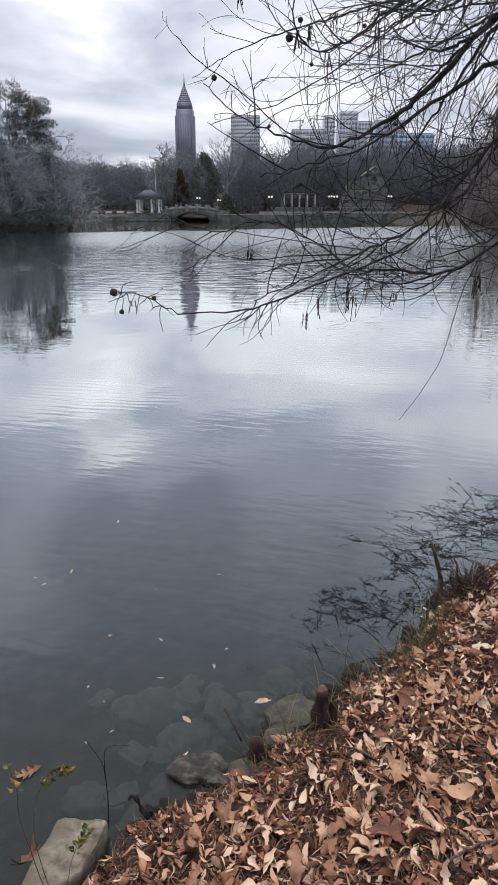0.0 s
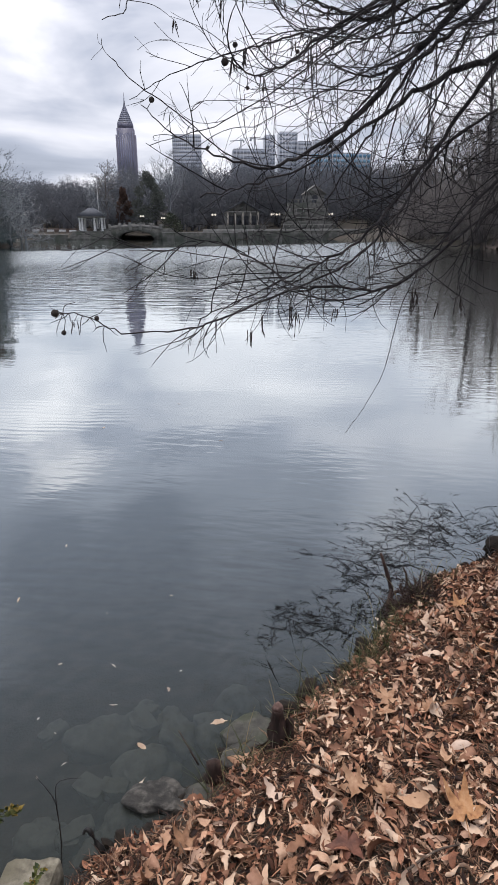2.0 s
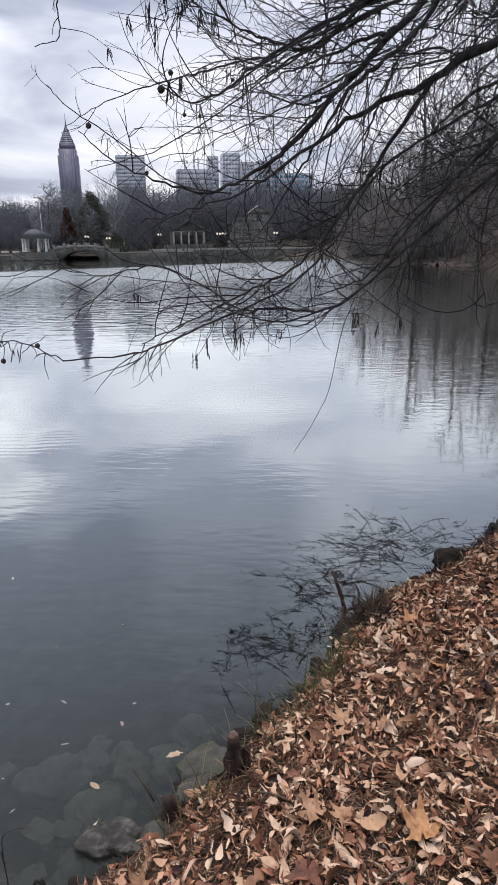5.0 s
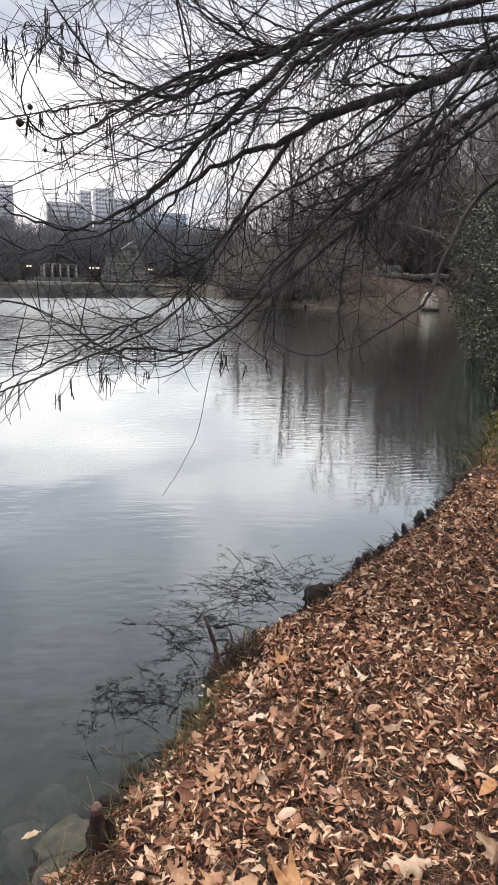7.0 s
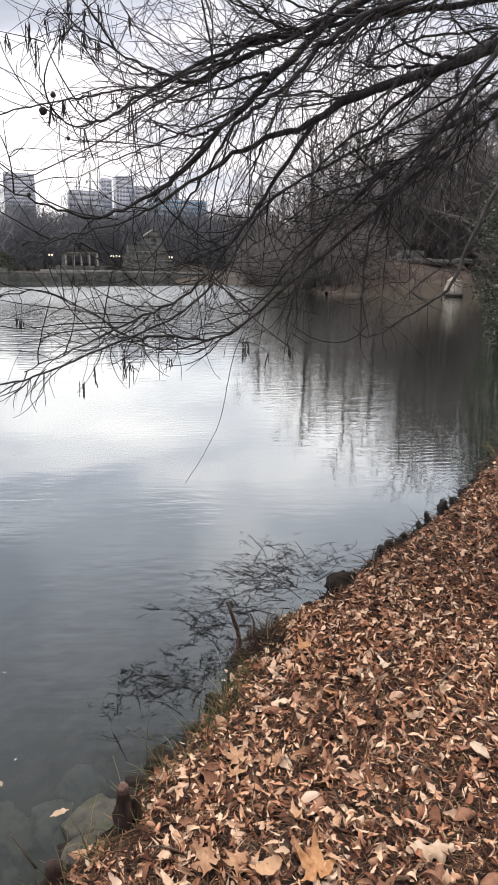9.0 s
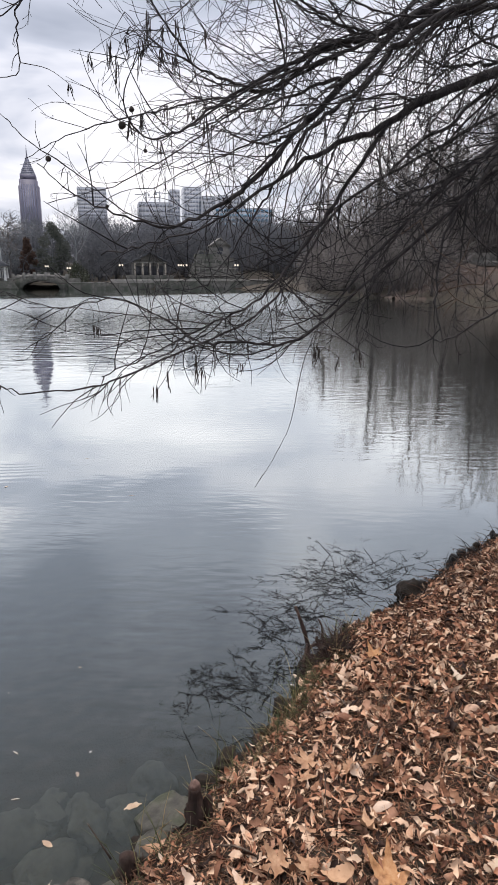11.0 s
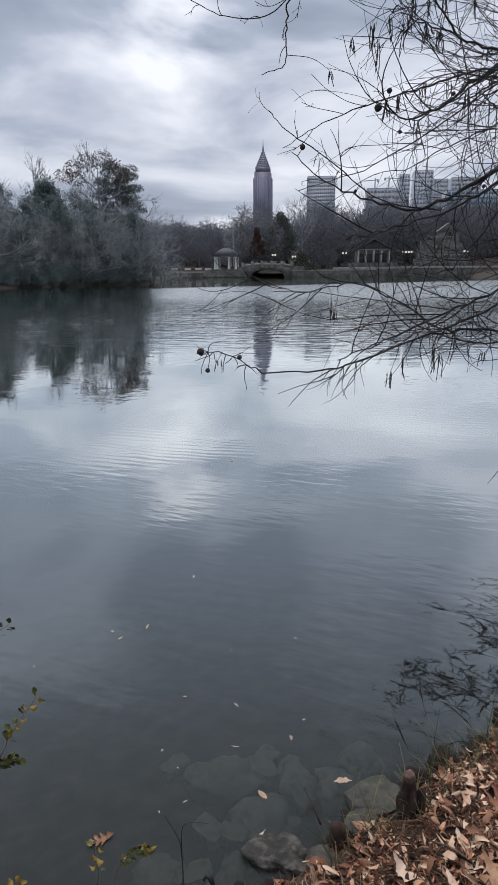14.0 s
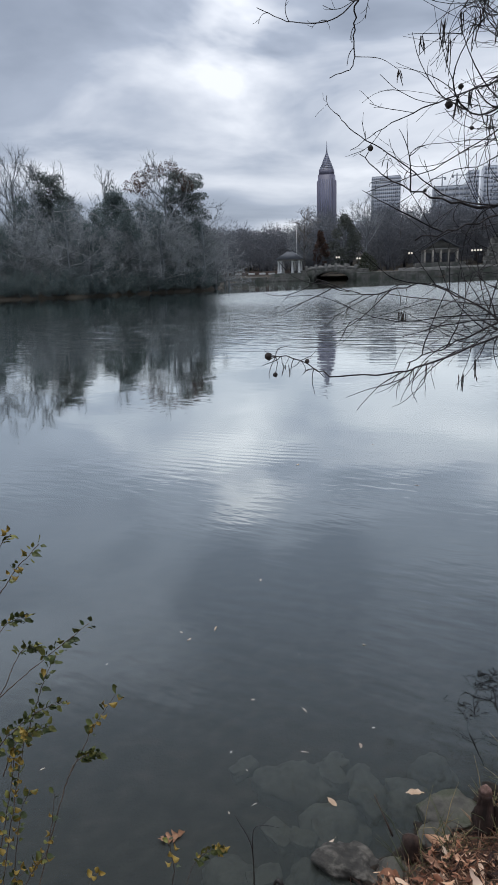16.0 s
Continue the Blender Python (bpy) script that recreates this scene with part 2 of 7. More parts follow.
RED_LEAF = noisy("russet_leaf", [(0.05, 0.018, 0.011), (0.12, 0.045, 0.027), (0.19, 0.08, 0.05)], scale=25, rough=0.6, bump=0.3, bump_scale=180)
PALE_LEAF = noisy("pale_leaf", [(0.24, 0.16, 0.11), (0.40, 0.28, 0.19), (0.52, 0.41, 0.31)], scale=30, rough=0.6, bump=0.2, bump_scale=180, vary="object", vary_amount=0.4)
# straw darkened at its low end for the shadow under the litter
STRAW = noisy("dry_straw", [(0.026, 0.012, 0.008), (0.110, 0.050, 0.029), (0.29, 0.168, 0.104)], scale=20, rough=0.7, bump=0, vary="island", vary_amount=0.8)
GRASS = noisy("green_grass", [(0.035, 0.042, 0.014), (0.08, 0.085, 0.032), (0.22, 0.165, 0.085)], scale=20, rough=0.6, bump=0, vary="island", vary_amount=0.7)
WEED = noisy("yellow_green_weed", [(0.045, 0.048, 0.012), (0.10, 0.098, 0.028), (0.19, 0.155, 0.05)], scale=20, rough=0.6, bump=0, vary="island", vary_amount=0.7)
BARK = noisy("cypress_bark", [(0.016, 0.0145, 0.015), (0.042, 0.038, 0.039), (0.096, 0.087, 0.086)], scale=18, rough=0.9, bump=0.6, bump_scale=90, stretch=(1, 1, 0.35))
TWIG = noisy("cypress_twig", [(0.011, 0.010, 0.011), (0.027, 0.0245, 0.0255), (0.058, 0.052, 0.052)], scale=9, rough=0.85, bump=0, vary="island", vary_amount=0.5)
CATKIN = noisy("catkin", [(0.022, 0.018, 0.016), (0.060, 0.050, 0.044)], scale=60, rough=0.9, bump=0.3)
KNEE = noisy("knee_bark", [(0.014, 0.009, 0.007), (0.038, 0.022, 0.017), (0.085, 0.052, 0.04)], scale=30, rough=0.85, bump=0.9, bump_scale=90, stretch=(1, 1, 0.3))
KNEE_TIP = noisy("knee_tip", [(0.06, 0.034, 0.026), (0.12, 0.072, 0.058), (0.20, 0.13, 0.11)], scale=70, rough=0.85, bump=0.6)
DEAD = noisy("wet_dead_wood", [(0.008, 0.008, 0.008), (0.02, 0.018, 0.017), (0.045, 0.04, 0.036)], scale=30, rough=0.45, bump=0.3)
SUNKEN_TWIG = noisy("soaked_twig", [(0.004, 0.004, 0.005), (0.009, 0.009, 0.010), (0.018, 0.017, 0.017)], scale=30, rough=0.85, bump=0, spec=0.1)
DRYWOOD = noisy("dry_wood", [(0.05, 0.035, 0.026), (0.11, 0.08, 0.06), (0.19, 0.145, 0.11)], scale=40, rough=0.85, bump=0.5, stretch=(1, 1, 0.3))
ROCK = noisy("wet_rock", [(0.022, 0.021, 0.018), (0.06, 0.056, 0.046), (0.13, 0.12, 0.10)], scale=14, rough=0.6, bump=0.9, bump_scale=38, second=(11.0, (0.045, 0.048, 0.03)))
DARKROCK = noisy("dark_wet_rock", [(0.012, 0.012, 0.011), (0.035, 0.032, 0.028), (0.12, 0.11, 0.095)], scale=24, rough=0.7, bump=0.9, bump_scale=45)
SUNK = noisy("sunken_rock", [(0.115, 0.114, 0.100), (0.20, 0.196, 0.172), (0.30, 0.292, 0.258)], scale=9, rough=0.9, bump=0.5, bump_scale=30, second=(4.0, (0.15, 0.143, 0.120)))
# grove twigs lightened and blued: aerial haze put into the colour
HAZE = noisy("hazed_fine_twigs", [(0.20, 0.223, 0.238), (0.255, 0.278, 0.292), (0.32, 0.338, 0.350)], scale=0.3, rough=0.95, bump=0, vary="island", vary_amount=0.6, thin=0.45)
SLAB = noisy("pale_stone", [(0.055, 0.047, 0.034), (0.165, 0.145, 0.107), (0.27, 0.243, 0.185)], scale=26, detail=8.0, rough=0.9, bump=1.0, bump_scale=75, second=(9.0, (0.13, 0.115, 0.08)))
FOLIAGE = noisy("evergreen_leaf", [(0.018, 0.026, 0.016), (0.045, 0.056, 0.034), (0.095, 0.105, 0.070)], scale=3, rough=0.42, bump=0, vary="island", vary_amount=0.6)
# grove foliage raised towards blue-grey for the haze over the lake
GROVE_LEAF = noisy("hazed_evergreen_leaf", [(0.080, 0.112, 0.116), (0.122, 0.156, 0.156), (0.175, 0.208, 0.202)], scale=3, rough=0.6, bump=0, vary="island", vary_amount=0.6, thin=0.45)
MUD = noisy("wet_mud", [(0.007, 0.005, 0.004), (0.017, 0.012, 0.008), (0.034, 0.024, 0.016)], scale=20, rough=0.9, bump=0.8, bump_scale=70)
# needles paled the same way, haze included in the green
PINE = noisy("hazed_pine_needles", [(0.080, 0.100, 0.100), (0.115, 0.136, 0.132), (0.155, 0.176, 0.166)], scale=2, rough=0.7, bump=0, vary="island", vary_amount=0.6, thin=0.45)
OLIVE = noisy("olive_foliage", [(0.080, 0.090, 0.080), (0.105, 0.116, 0.102), (0.135, 0.146, 0.128)], scale=2, rough=0.8, bump=0, vary="island", vary_amount=0.6, thin=0.45)
RUSSET = noisy("russet_foliage", [(0.060, 0.040, 0.033), (0.10, 0.064, 0.052), (0.145, 0.098, 0.078)], scale=2, rough=0.8, bump=0, vary="island", vary_amount=0.6, thin=0.45)
SHRUB_LEAF = noisy("shrub_leaf", [(0.026, 0.038, 0.010), (0.068, 0.080, 0.020), (0.15, 0.145, 0.034)], scale=40, rough=0.5, bump=0.15, vary="object", vary_amount=0.6)
YELLOW_LEAF = noisy("yellow_leaf", [(0.17, 0.11, 0.022), (0.34, 0.235, 0.045)], scale=40, rough=0.55, bump=0.15)
# grey bark with the grove's haze mixed into its tones
FARBARK = noisy("hazed_grey_bark", [(0.160, 0.178, 0.195), (0.255, 0.272, 0.287), (0.40, 0.412, 0.42)], scale=1.2, rough=0.9, bump=0, vary="island", vary_amount=0.6, thin=0.45)
BROWNBARK = noisy("brown_bark", [(0.100, 0.091, 0.090), (0.170, 0.155, 0.150), (0.265, 0.244, 0.234)], scale=1.2, rough=0.9, bump=0, vary="island", vary_amount=0.6, thin=0.45)
WALLSTONE = noisy("damp_wall_stone", [(0.06, 0.06, 0.056), (0.10, 0.098, 0.09), (0.15, 0.145, 0.135)], scale=1.5, rough=0.9, bump=0.4, second=(0.5, (0.06, 0.065, 0.055)))
STONE = noisy("cut_stone", [(0.122, 0.119, 0.112), (0.187, 0.180, 0.169), (0.245, 0.238, 0.223)], scale=1.5, rough=0.9, bump=0.4, second=(0.5, (0.15, 0.15, 0.14)))
CREAM = noisy("cream_stone", [(0.24, 0.21, 0.175), (0.36, 0.325, 0.28), (0.47, 0.43, 0.375)], scale=3, rough=0.8, bump=0.3)
WHITE = noisy("white_paint", [(0.42, 0.42, 0.41), (0.56, 0.56, 0.55)], scale=2, rough=0.6, bump=0.1)
SLATE = noisy("grey_roof", [(0.06, 0.064, 0.074), (0.095, 0.10, 0.112)], scale=2, rough=0.8, bump=0.2)
DARKMETAL = noisy("dark_metal", [(0.03, 0.03, 0.032), (0.06, 0.06, 0.062)], scale=4, rough=0.5, bump=0, metallic=0.4)
REDCLAY = noisy("red_clay", [(0.042, 0.030, 0.025), (0.078, 0.055, 0.046), (0.135, 0.096, 0.082)], scale=0.8, rough=0.95, bump=0.6, bump_scale=6, second=(0.35, (0.085, 0.070, 0.060)))
# narrow blue-grey range: distance haze is painted into the far trees
FARWOOD = noisy("hazed_far_woods", [(0.138, 0.145, 0.163), (0.156, 0.163, 0.180), (0.176, 0.182, 0.198)], scale=0.5, rough=0.95, bump=0, vary="island", vary_amount=0.6, thin=0.45)
# skyline granite, concrete and glass are paled: their colours carry the distance haze
TOWER = noisy("hazed_tower_granite", [(0.128, 0.122, 0.168), (0.166, 0.160, 0.212), (0.198, 0.193, 0.245)], scale=0.02, rough=0.5, bump=0)
TOWER_DARK = noisy("hazed_tower_glass", [(0.128, 0.136, 0.204), (0.178, 0.187, 0.264)], scale=0.05, rough=0.25, bump=0, spec=0.5)
TOWER_CROWN = noisy("hazed_tower_crown", [(0.245, 0.252, 0.298), (0.383, 0.390, 0.444)], scale=0.05, rough=0.5, bump=0)
CONCRETE = noisy("hazed_concrete", [(0.350, 0.375, 0.420), (0.425, 0.450, 0.495)], scale=0.02, rough=0.8, bump=0)
GREYWALL = noisy("hazed_grey_cladding", [(0.255, 0.275, 0.310), (0.330, 0.350, 0.385)], scale=0.02, rough=0.8, bump=0)
PANE = noisy("hazed_window_glass", [(0.270, 0.295, 0.345), (0.335, 0.362, 0.415)], scale=0.05, rough=0.15, bump=0, spec=0.5, vary="object", vary_amount=0.6)
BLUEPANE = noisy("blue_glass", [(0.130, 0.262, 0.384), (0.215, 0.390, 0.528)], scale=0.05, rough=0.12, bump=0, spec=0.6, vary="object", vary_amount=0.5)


def lamp_glass():
    m, n, l = material("lit_lamp_glass")
    e = n.new("ShaderNodeEmission")
    e.inputs["Color"].default_value, e.inputs["Strength"].default_value = (1.0, 0.93, 0.8, 1), 0.6
    l.new(e.outputs[0], n.new("ShaderNodeOutputMaterial").inputs[0])
    return m


LAMP = lamp_glass()


# ---- building blocks ----
class Shape:
    """Vertices and faces that become one mesh."""

    def __init__(self):
        self.v, self.f, self.count = [], [], 0

    def add(self, verts, faces):
        verts = np.asarray(verts, float).reshape(-1, 3)
        self.v.append(verts)
        self.f.append(np.asarray(faces, int) + self.count)
        self.count += len(verts)
        return self

    def box(self, x0, x1, y0, y1, z0, z1, bevel=0.0):
        if not bevel:
            v = [(x, y, z) for z in (z0, z1) for y in (y0, y1) for x in (x0, x1)]
            return self.add(v, [(0, 2, 3, 1), (4, 5, 7, 6), (0, 1, 5, 4), (2, 6, 7, 3), (0, 4, 6, 2), (1, 3, 7, 5)])
        bm = bmesh.new()
        bmesh.ops.create_cube(bm, size=1.0)
        for w in bm.verts:
            w.co = Vector(((x0 + x1) / 2 + w.co.x * (x1 - x0), (y0 + y1) / 2 + w.co.y * (y1 - y0), (z0 + z1) / 2 + w.co.z * (z1 - z0)))
        bmesh.ops.bevel(bm, geom=bm.edges[:], offset=bevel, segments=1, affect="EDGES")
        return self.bm(bm)

    def bm(self, bm):
        bm.verts.index_update()
        verts = [w.co[:] for w in bm.verts]
        base = self.count
        self.add(verts, np.zeros((0, 4), int))
        for size in {len(p.verts) for p in bm.faces}:
            self.f.append(np.array([[w.index for w in p.verts] for p in bm.faces if len(p.verts) == size], int) + base)
        bm.free()
        return self

    def tube(self, pts, radii, n=6, closed=True):
        pts, radii = np.asarray(pts, float), np.asarray(radii, float)
        k = len(pts)
        tan = np.gradient(pts, axis=0)
        tan /= np.linalg.norm(tan, axis=1)[:, None] + 1e-9
        mean = tan.mean(0)
        ref = np.eye(3)[np.argmin(np.abs(mean))]
        a = np.cross(tan, ref)
        a /= np.linalg.norm(a, axis=1)[:, None] + 1e-9
        b = np.cross(tan, a)
        ang = np.arange(n) * 2 * math.pi / n
        ring = pts[:, None] + radii[:, None, None] * (np.cos(ang)[None, :, None] * a[:, None] + np.sin(ang)[None, :, None] * b[:, None])
        i = np.arange(k - 1)[:, None] * n
        j = np.arange(n)[None]
        q = np.stack([i + j, i + (j + 1) % n, i + n + (j + 1) % n, i + n + j], -1).reshape(-1, 4)
        base = self.count
        self.add(ring.reshape(-1, 3), q)
        if closed:
            for end in (0, k - 1):
                self.f.append(np.array([[base + end * n + c for c in (range(n) if end else reversed(range(n)))]]))
        return self

    def lathe(self, profile, n=16, at=(0, 0, 0)):
        return self.tube([(at[0] + 1e-6 * i, at[1], at[2] + z) for i, (r, z) in enumerate(profile)], [r for r, z in profile], n)

    def other(self, src, m):
        """Adds a moved copy of another shape."""
        m = np.array(m)
        for v, f in src.merged():
            self.add(v @ m[:3, :3].T + m[:3, 3], f[0])
            for g in f[1:]:
                self.f.append(g + self.count - len(v))
        return self

    def merged(self):
        return [(np.concatenate(self.v), self.grouped())]

    def grouped(self):
        sizes = sorted({f.shape[1] for f in self.f if len(f)})
        return [np.concatenate([f for f in self.f if len(f) and f.shape[1] == s]) for s in sizes]

    def mesh(self, name, mat, smooth=False):
        me = bpy.data.meshes.new(name)
        v, groups = np.concatenate(self.v), self.grouped()
        loops = np.concatenate([g.ravel() for g in groups])
        totals = np.concatenate([np.full(len(g), g.shape[1]) for g in groups])
        me.vertices.add(len(v))
        me.vertices.foreach_set("co", v.ravel())
        me.loops.add(len(loops))
        me.loops.foreach_set("vertex_index", loops)
        me.polygons.add(len(totals))
        me.polygons.foreach_set("loop_start", np.concatenate([[0], np.cumsum(totals)[:-1]]))
        me.update(calc_edges=True)
        me.validate()
        if smooth:
            me.polygons.foreach_set("use_smooth", np.ones(len(totals), bool))
        me.materials.append(mat)
        return me


def part(name, shape, mat, parent=None, label="", smooth=False):
    """Links a shape (or a mesh made before) as one mesh object, under a thing or a part if given."""
    ob = new(name, shape if isinstance(shape, bpy.types.Mesh) else shape.mesh(name, mat, smooth))
    if parent:
        ob.parent = parent
    return tagged(ob, label)


def thing(name, label, category, at=(0, 0, 0), group="", turn=0.0, kind=""):
    ob = new(name)
    ob.empty_display_size = 0.1
    ob.matrix_world = pose(*at, 0, 0, turn)
    return tagged(ob, label, category, group, kind)


def curve(points, steps):
    """A smooth line through control points (Catmull-Rom)."""
    p = np.asarray(points, float)
    p = np.vstack([2 * p[0] - p[1], p, 2 * p[-1] - p[-2]])
    out = []
    for i in range(1, len(p) - 2):
        for s in np.linspace(0, 1, steps, endpoint=False):
            a, b, c, d = p[i - 1:i + 3]
            out.append(0.5 * (2 * b + (c - a) * s + (2 * a - 5 * b + 4 * c - d) * s * s + (3 * b - a - 3 * c + d) * s ** 3))
    out.append(p[-2])
    return np.array(out)


def unit(v):
    return v / (np.linalg.norm(v) + 1e-9)


def rock_shape(rng, sx, sy, sz, rough=0.25, cuts=2, flat=True):
    bm = bmesh.new()
    bmesh.ops.create_icosphere(bm, subdivisions=cuts, radius=1.0)
    off = Vector(rng.uniform(-50, 50, 3))
    for w in bm.verts:
        d = noise.noise(w.co * 0.9 + off) * rough + noise.noise(w.co * 2.6 + off) * rough * 0.45 + noise.noise(w.co * 7 + off) * rough * 0.16
        c = w.co * (1 + d)
        # flat faces, as on broken stone
        if flat:
            c = Vector((max(-0.8, min(0.8, c.x)), max(-0.8, min(0.8, c.y)), max(-0.62, min(0.62, c.z))))
        w.co = Vector((c.x * sx, c.y * sy, c.z * sz))
    return Shape().bm(bm)


# ---- the land and the lake ----
SHORE = np.array([
    (-0.50, 1.17), (-0.62, 1.02), (-1.05, 0.85), (-2.2, 0.5), (-5, -0.6), (-16, -4), (-50, -6), (-78, 20), (-72, 52), (-45, 67.5), (-35, 69.3),
    (-31, 77.5), (-24, 88), (-27, 105), (-44, 135), (-47, 160), (-36, 166.5), (-21, 168), (-20, 178), (-9, 178), (-8, 168), (12, 161.5), (34, 159.5), (44, 140),
    (34, 100), (31, 76), (34, 62), (44, 57), (43, 46), (29, 33), (18.5, 22), (11.3, 12.1), (6.6, 7.0), (4.55, 5.16), (3.05, 3.92), (2.2, 3.40), (1.67, 3.02),
    (1.15, 2.78), (0.80, 2.38), (0.58, 2.12), (0.36, 1.95), (0.20, 1.78), (0.09, 1.70), (-0.08, 1.53), (-0.36, 1.36)])


def shore_distance(x, y):
    """Metres to the waterline: above 0 on land, below 0 on the lake."""
    x, y = np.asarray(x, float), np.asarray(y, float)
    best, inside = np.full(x.shape, 1e9), np.zeros(x.shape, bool)
    for (ax, ay), (bx, by) in zip(SHORE, np.roll(SHORE, -1, 0)):
        dx, dy = bx - ax, by - ay
        s = np.clip(((x - ax) * dx + (y - ay) * dy) / (dx * dx + dy * dy), 0, 1)
        best = np.minimum(best, np.hypot(x - ax - s * dx, y - ay - s * dy))
        cross = ((ay > y) != (by > y)) & (x < dx * (y - ay) / (dy if dy else 1e-9) + ax)
        inside ^= cross
    return np.where(inside, -best, best)


def rough_noise(x, y, seed=0.0):
    """Cheap bumps of about 0.3 to 1.5 m."""
    return (np.sin(x * 4.1 + 1.3 * np.sin(y * 2.7 + seed)) * np.cos(y * 3.7 + 1.1 * np.sin(x * 3.1 + seed)) + 0.5 * np.sin(x * 9.3 + seed) * np.cos(y * 8.1 + 2.0 * np.sin(x * 2.0)))


def land_height(x, y):
    d = shore_distance(x, y)
    far = np.hypot(x, y)
    dry, wet = np.maximum(d, 0), np.minimum(d, 0)
    land = 0.055 * (1 - np.exp(-dry / 0.06)) + 0.12 * (1 - np.exp(-dry / 0.5)) + 0.035 * np.minimum(d, 6)
    land = land + 0.018 * rough_noise(x, y) * np.exp(-far / 8) * np.clip(d / 0.15, 0, 1)
    t = np.clip((far - 25) / 60, 0, 1)
    land = land + t * (0.55 * (1 - np.exp(-dry / 1.5)) + 1.1 * (1 - np.exp(-dry / 12)))
    s = np.clip((d - 14) / 130, 0, 1)
    land = land + t * 10 * s * s * (3 - 2 * s)
    bed = -(0.02 + 0.16 * (1 - np.exp(wet / 0.25)) + 0.55 * (1 - np.exp(wet / 2.0)) + 1.2 * (1 - np.exp(wet / 12)))
    return np.where(d > 0, land, bed)


def ground():
    turn = np.radians(np.concatenate([np.arange(-180, -50, 4.0), np.arange(-50, 60, 0.9), np.arange(60, 180, 4.0)]))
    r = np.concatenate([[0.05], np.geomspace(0.4, 7, 130), np.geomspace(7.3, 4000, 150)])
    R, A = np.meshgrid(r, turn, indexing="ij")
    x, y = R * np.sin(A), R * np.cos(A)
    z = land_height(x, y)
    k, n = x.shape
    i, j = np.meshgrid(np.arange(k - 1), np.arange(n), indexing="ij")
    q = np.stack([i * n + j, (i + 1) * n + j, (i + 1) * n + (j + 1) % n, i * n + (j + 1) % n], -1).reshape(-1, 4)
    sh = Shape().add(np.stack([x, y, z], -1).reshape(-1, 3), q[:, ::-1])
    ob = part("ground", sh, SOIL, smooth=True)
    return tagged(ob, "brown bare soil of the lake bank and the park", "ground", kind="structure")


ground()
lake = part("water", Shape().add([(-140, -60, 0), (90, -60, 0), (90, 215, 0), (-140, 215, 0)], [(0, 1, 2, 3)]), WATER)
tagged(lake, "dark green-grey lake water with faint ripples", "water", kind="structure")


# ---- woods ----
def tree_bones(rng, height, spread=0.34, limbs=9, subs=6, twigs=5, thick=1.0, low=0.25, rise=0.8):
    """A bare broadleaf tree: the trunk, and limbs with branches and twigs."""
    trunk, crown = Shape(), Shape()
    lean = rng.normal(0, 0.03, 2)
    hs = np.linspace(0, 1, 7)
    line = np.stack([lean[0] * height * hs ** 1.5 + rng.normal(0, 0.008, 7) * height, lean[1] * height * hs ** 1.5 + rng.normal(0, 0.008, 7) * height, hs * height * 0.92], 1)
    line[0, :2] = 0
    rad = (0.022 * (1 - hs) ** 0.9 + 0.0015) * height * thick
    rad[0] *= 1.45
    trunk.tube(line, rad, 7)

    def spray(p, d, length, r, level):
        k = (4, 3, 2)[level]
        pts, q = [p], d
        for _ in range(k - 1):
            q = unit(q + rng.normal(0, 0.16, 3) + np.array((0, 0, 0.10 * rise)))
            pts.append(pts[-1] + q * length / (k - 1))
        pts = np.array(pts)
        if level == 2:
            wide = np.cross(pts[1] - pts[0], rng.normal(0, 1, 3))
            wide *= 1.5 * r / (np.linalg.norm(wide) + 1e-9)
            crown.add(np.array((pts[0] - wide, pts[0] + wide, pts[1] + wide * 0.4, pts[1] - wide * 0.4)), [(0, 1, 2, 3)])
            return
        crown.tube(pts, np.linspace(r, r * (0.35 if level < 2 else 0.3), k), 4 if level == 0 else 3, closed=False)
        for _ in range(subs if level == 0 else twigs):
            s = rng.uniform(0.25, 1.0) * (k - 1)
            a = int(min(s, k - 2))
            at = pts[a] + (pts[a + 1] - pts[a]) * (s - a)
            side = unit(rng.normal(0, 1, 3) + np.array((0, 0, 0.35 * rise)))
            spray(at, unit(q * 0.75 + side * 0.75), length * rng.uniform(0.35, 0.62), r * 0.42, level + 1)

    for i in range(limbs):
        s = low + (0.98 - low) * (i + rng.uniform(0, 1)) / limbs
        a = int(s * 6)
        at = line[min(a, 5)] + (line[min(a, 5) + 1] - line[min(a, 5)]) * (s * 6 - min(a, 5))
        ang = i * 2.4 + rng.uniform(-0.5, 0.5)
        out = np.array((math.cos(ang), math.sin(ang), rng.uniform(0.35, 1.0) * rise))
        spray(at, unit(out), height * spread * (1.15 - 0.6 * s) * rng.uniform(0.8, 1.2), 0.009 * height * thick * (1.15 - 0.7 * s), 0)
    return trunk, crown


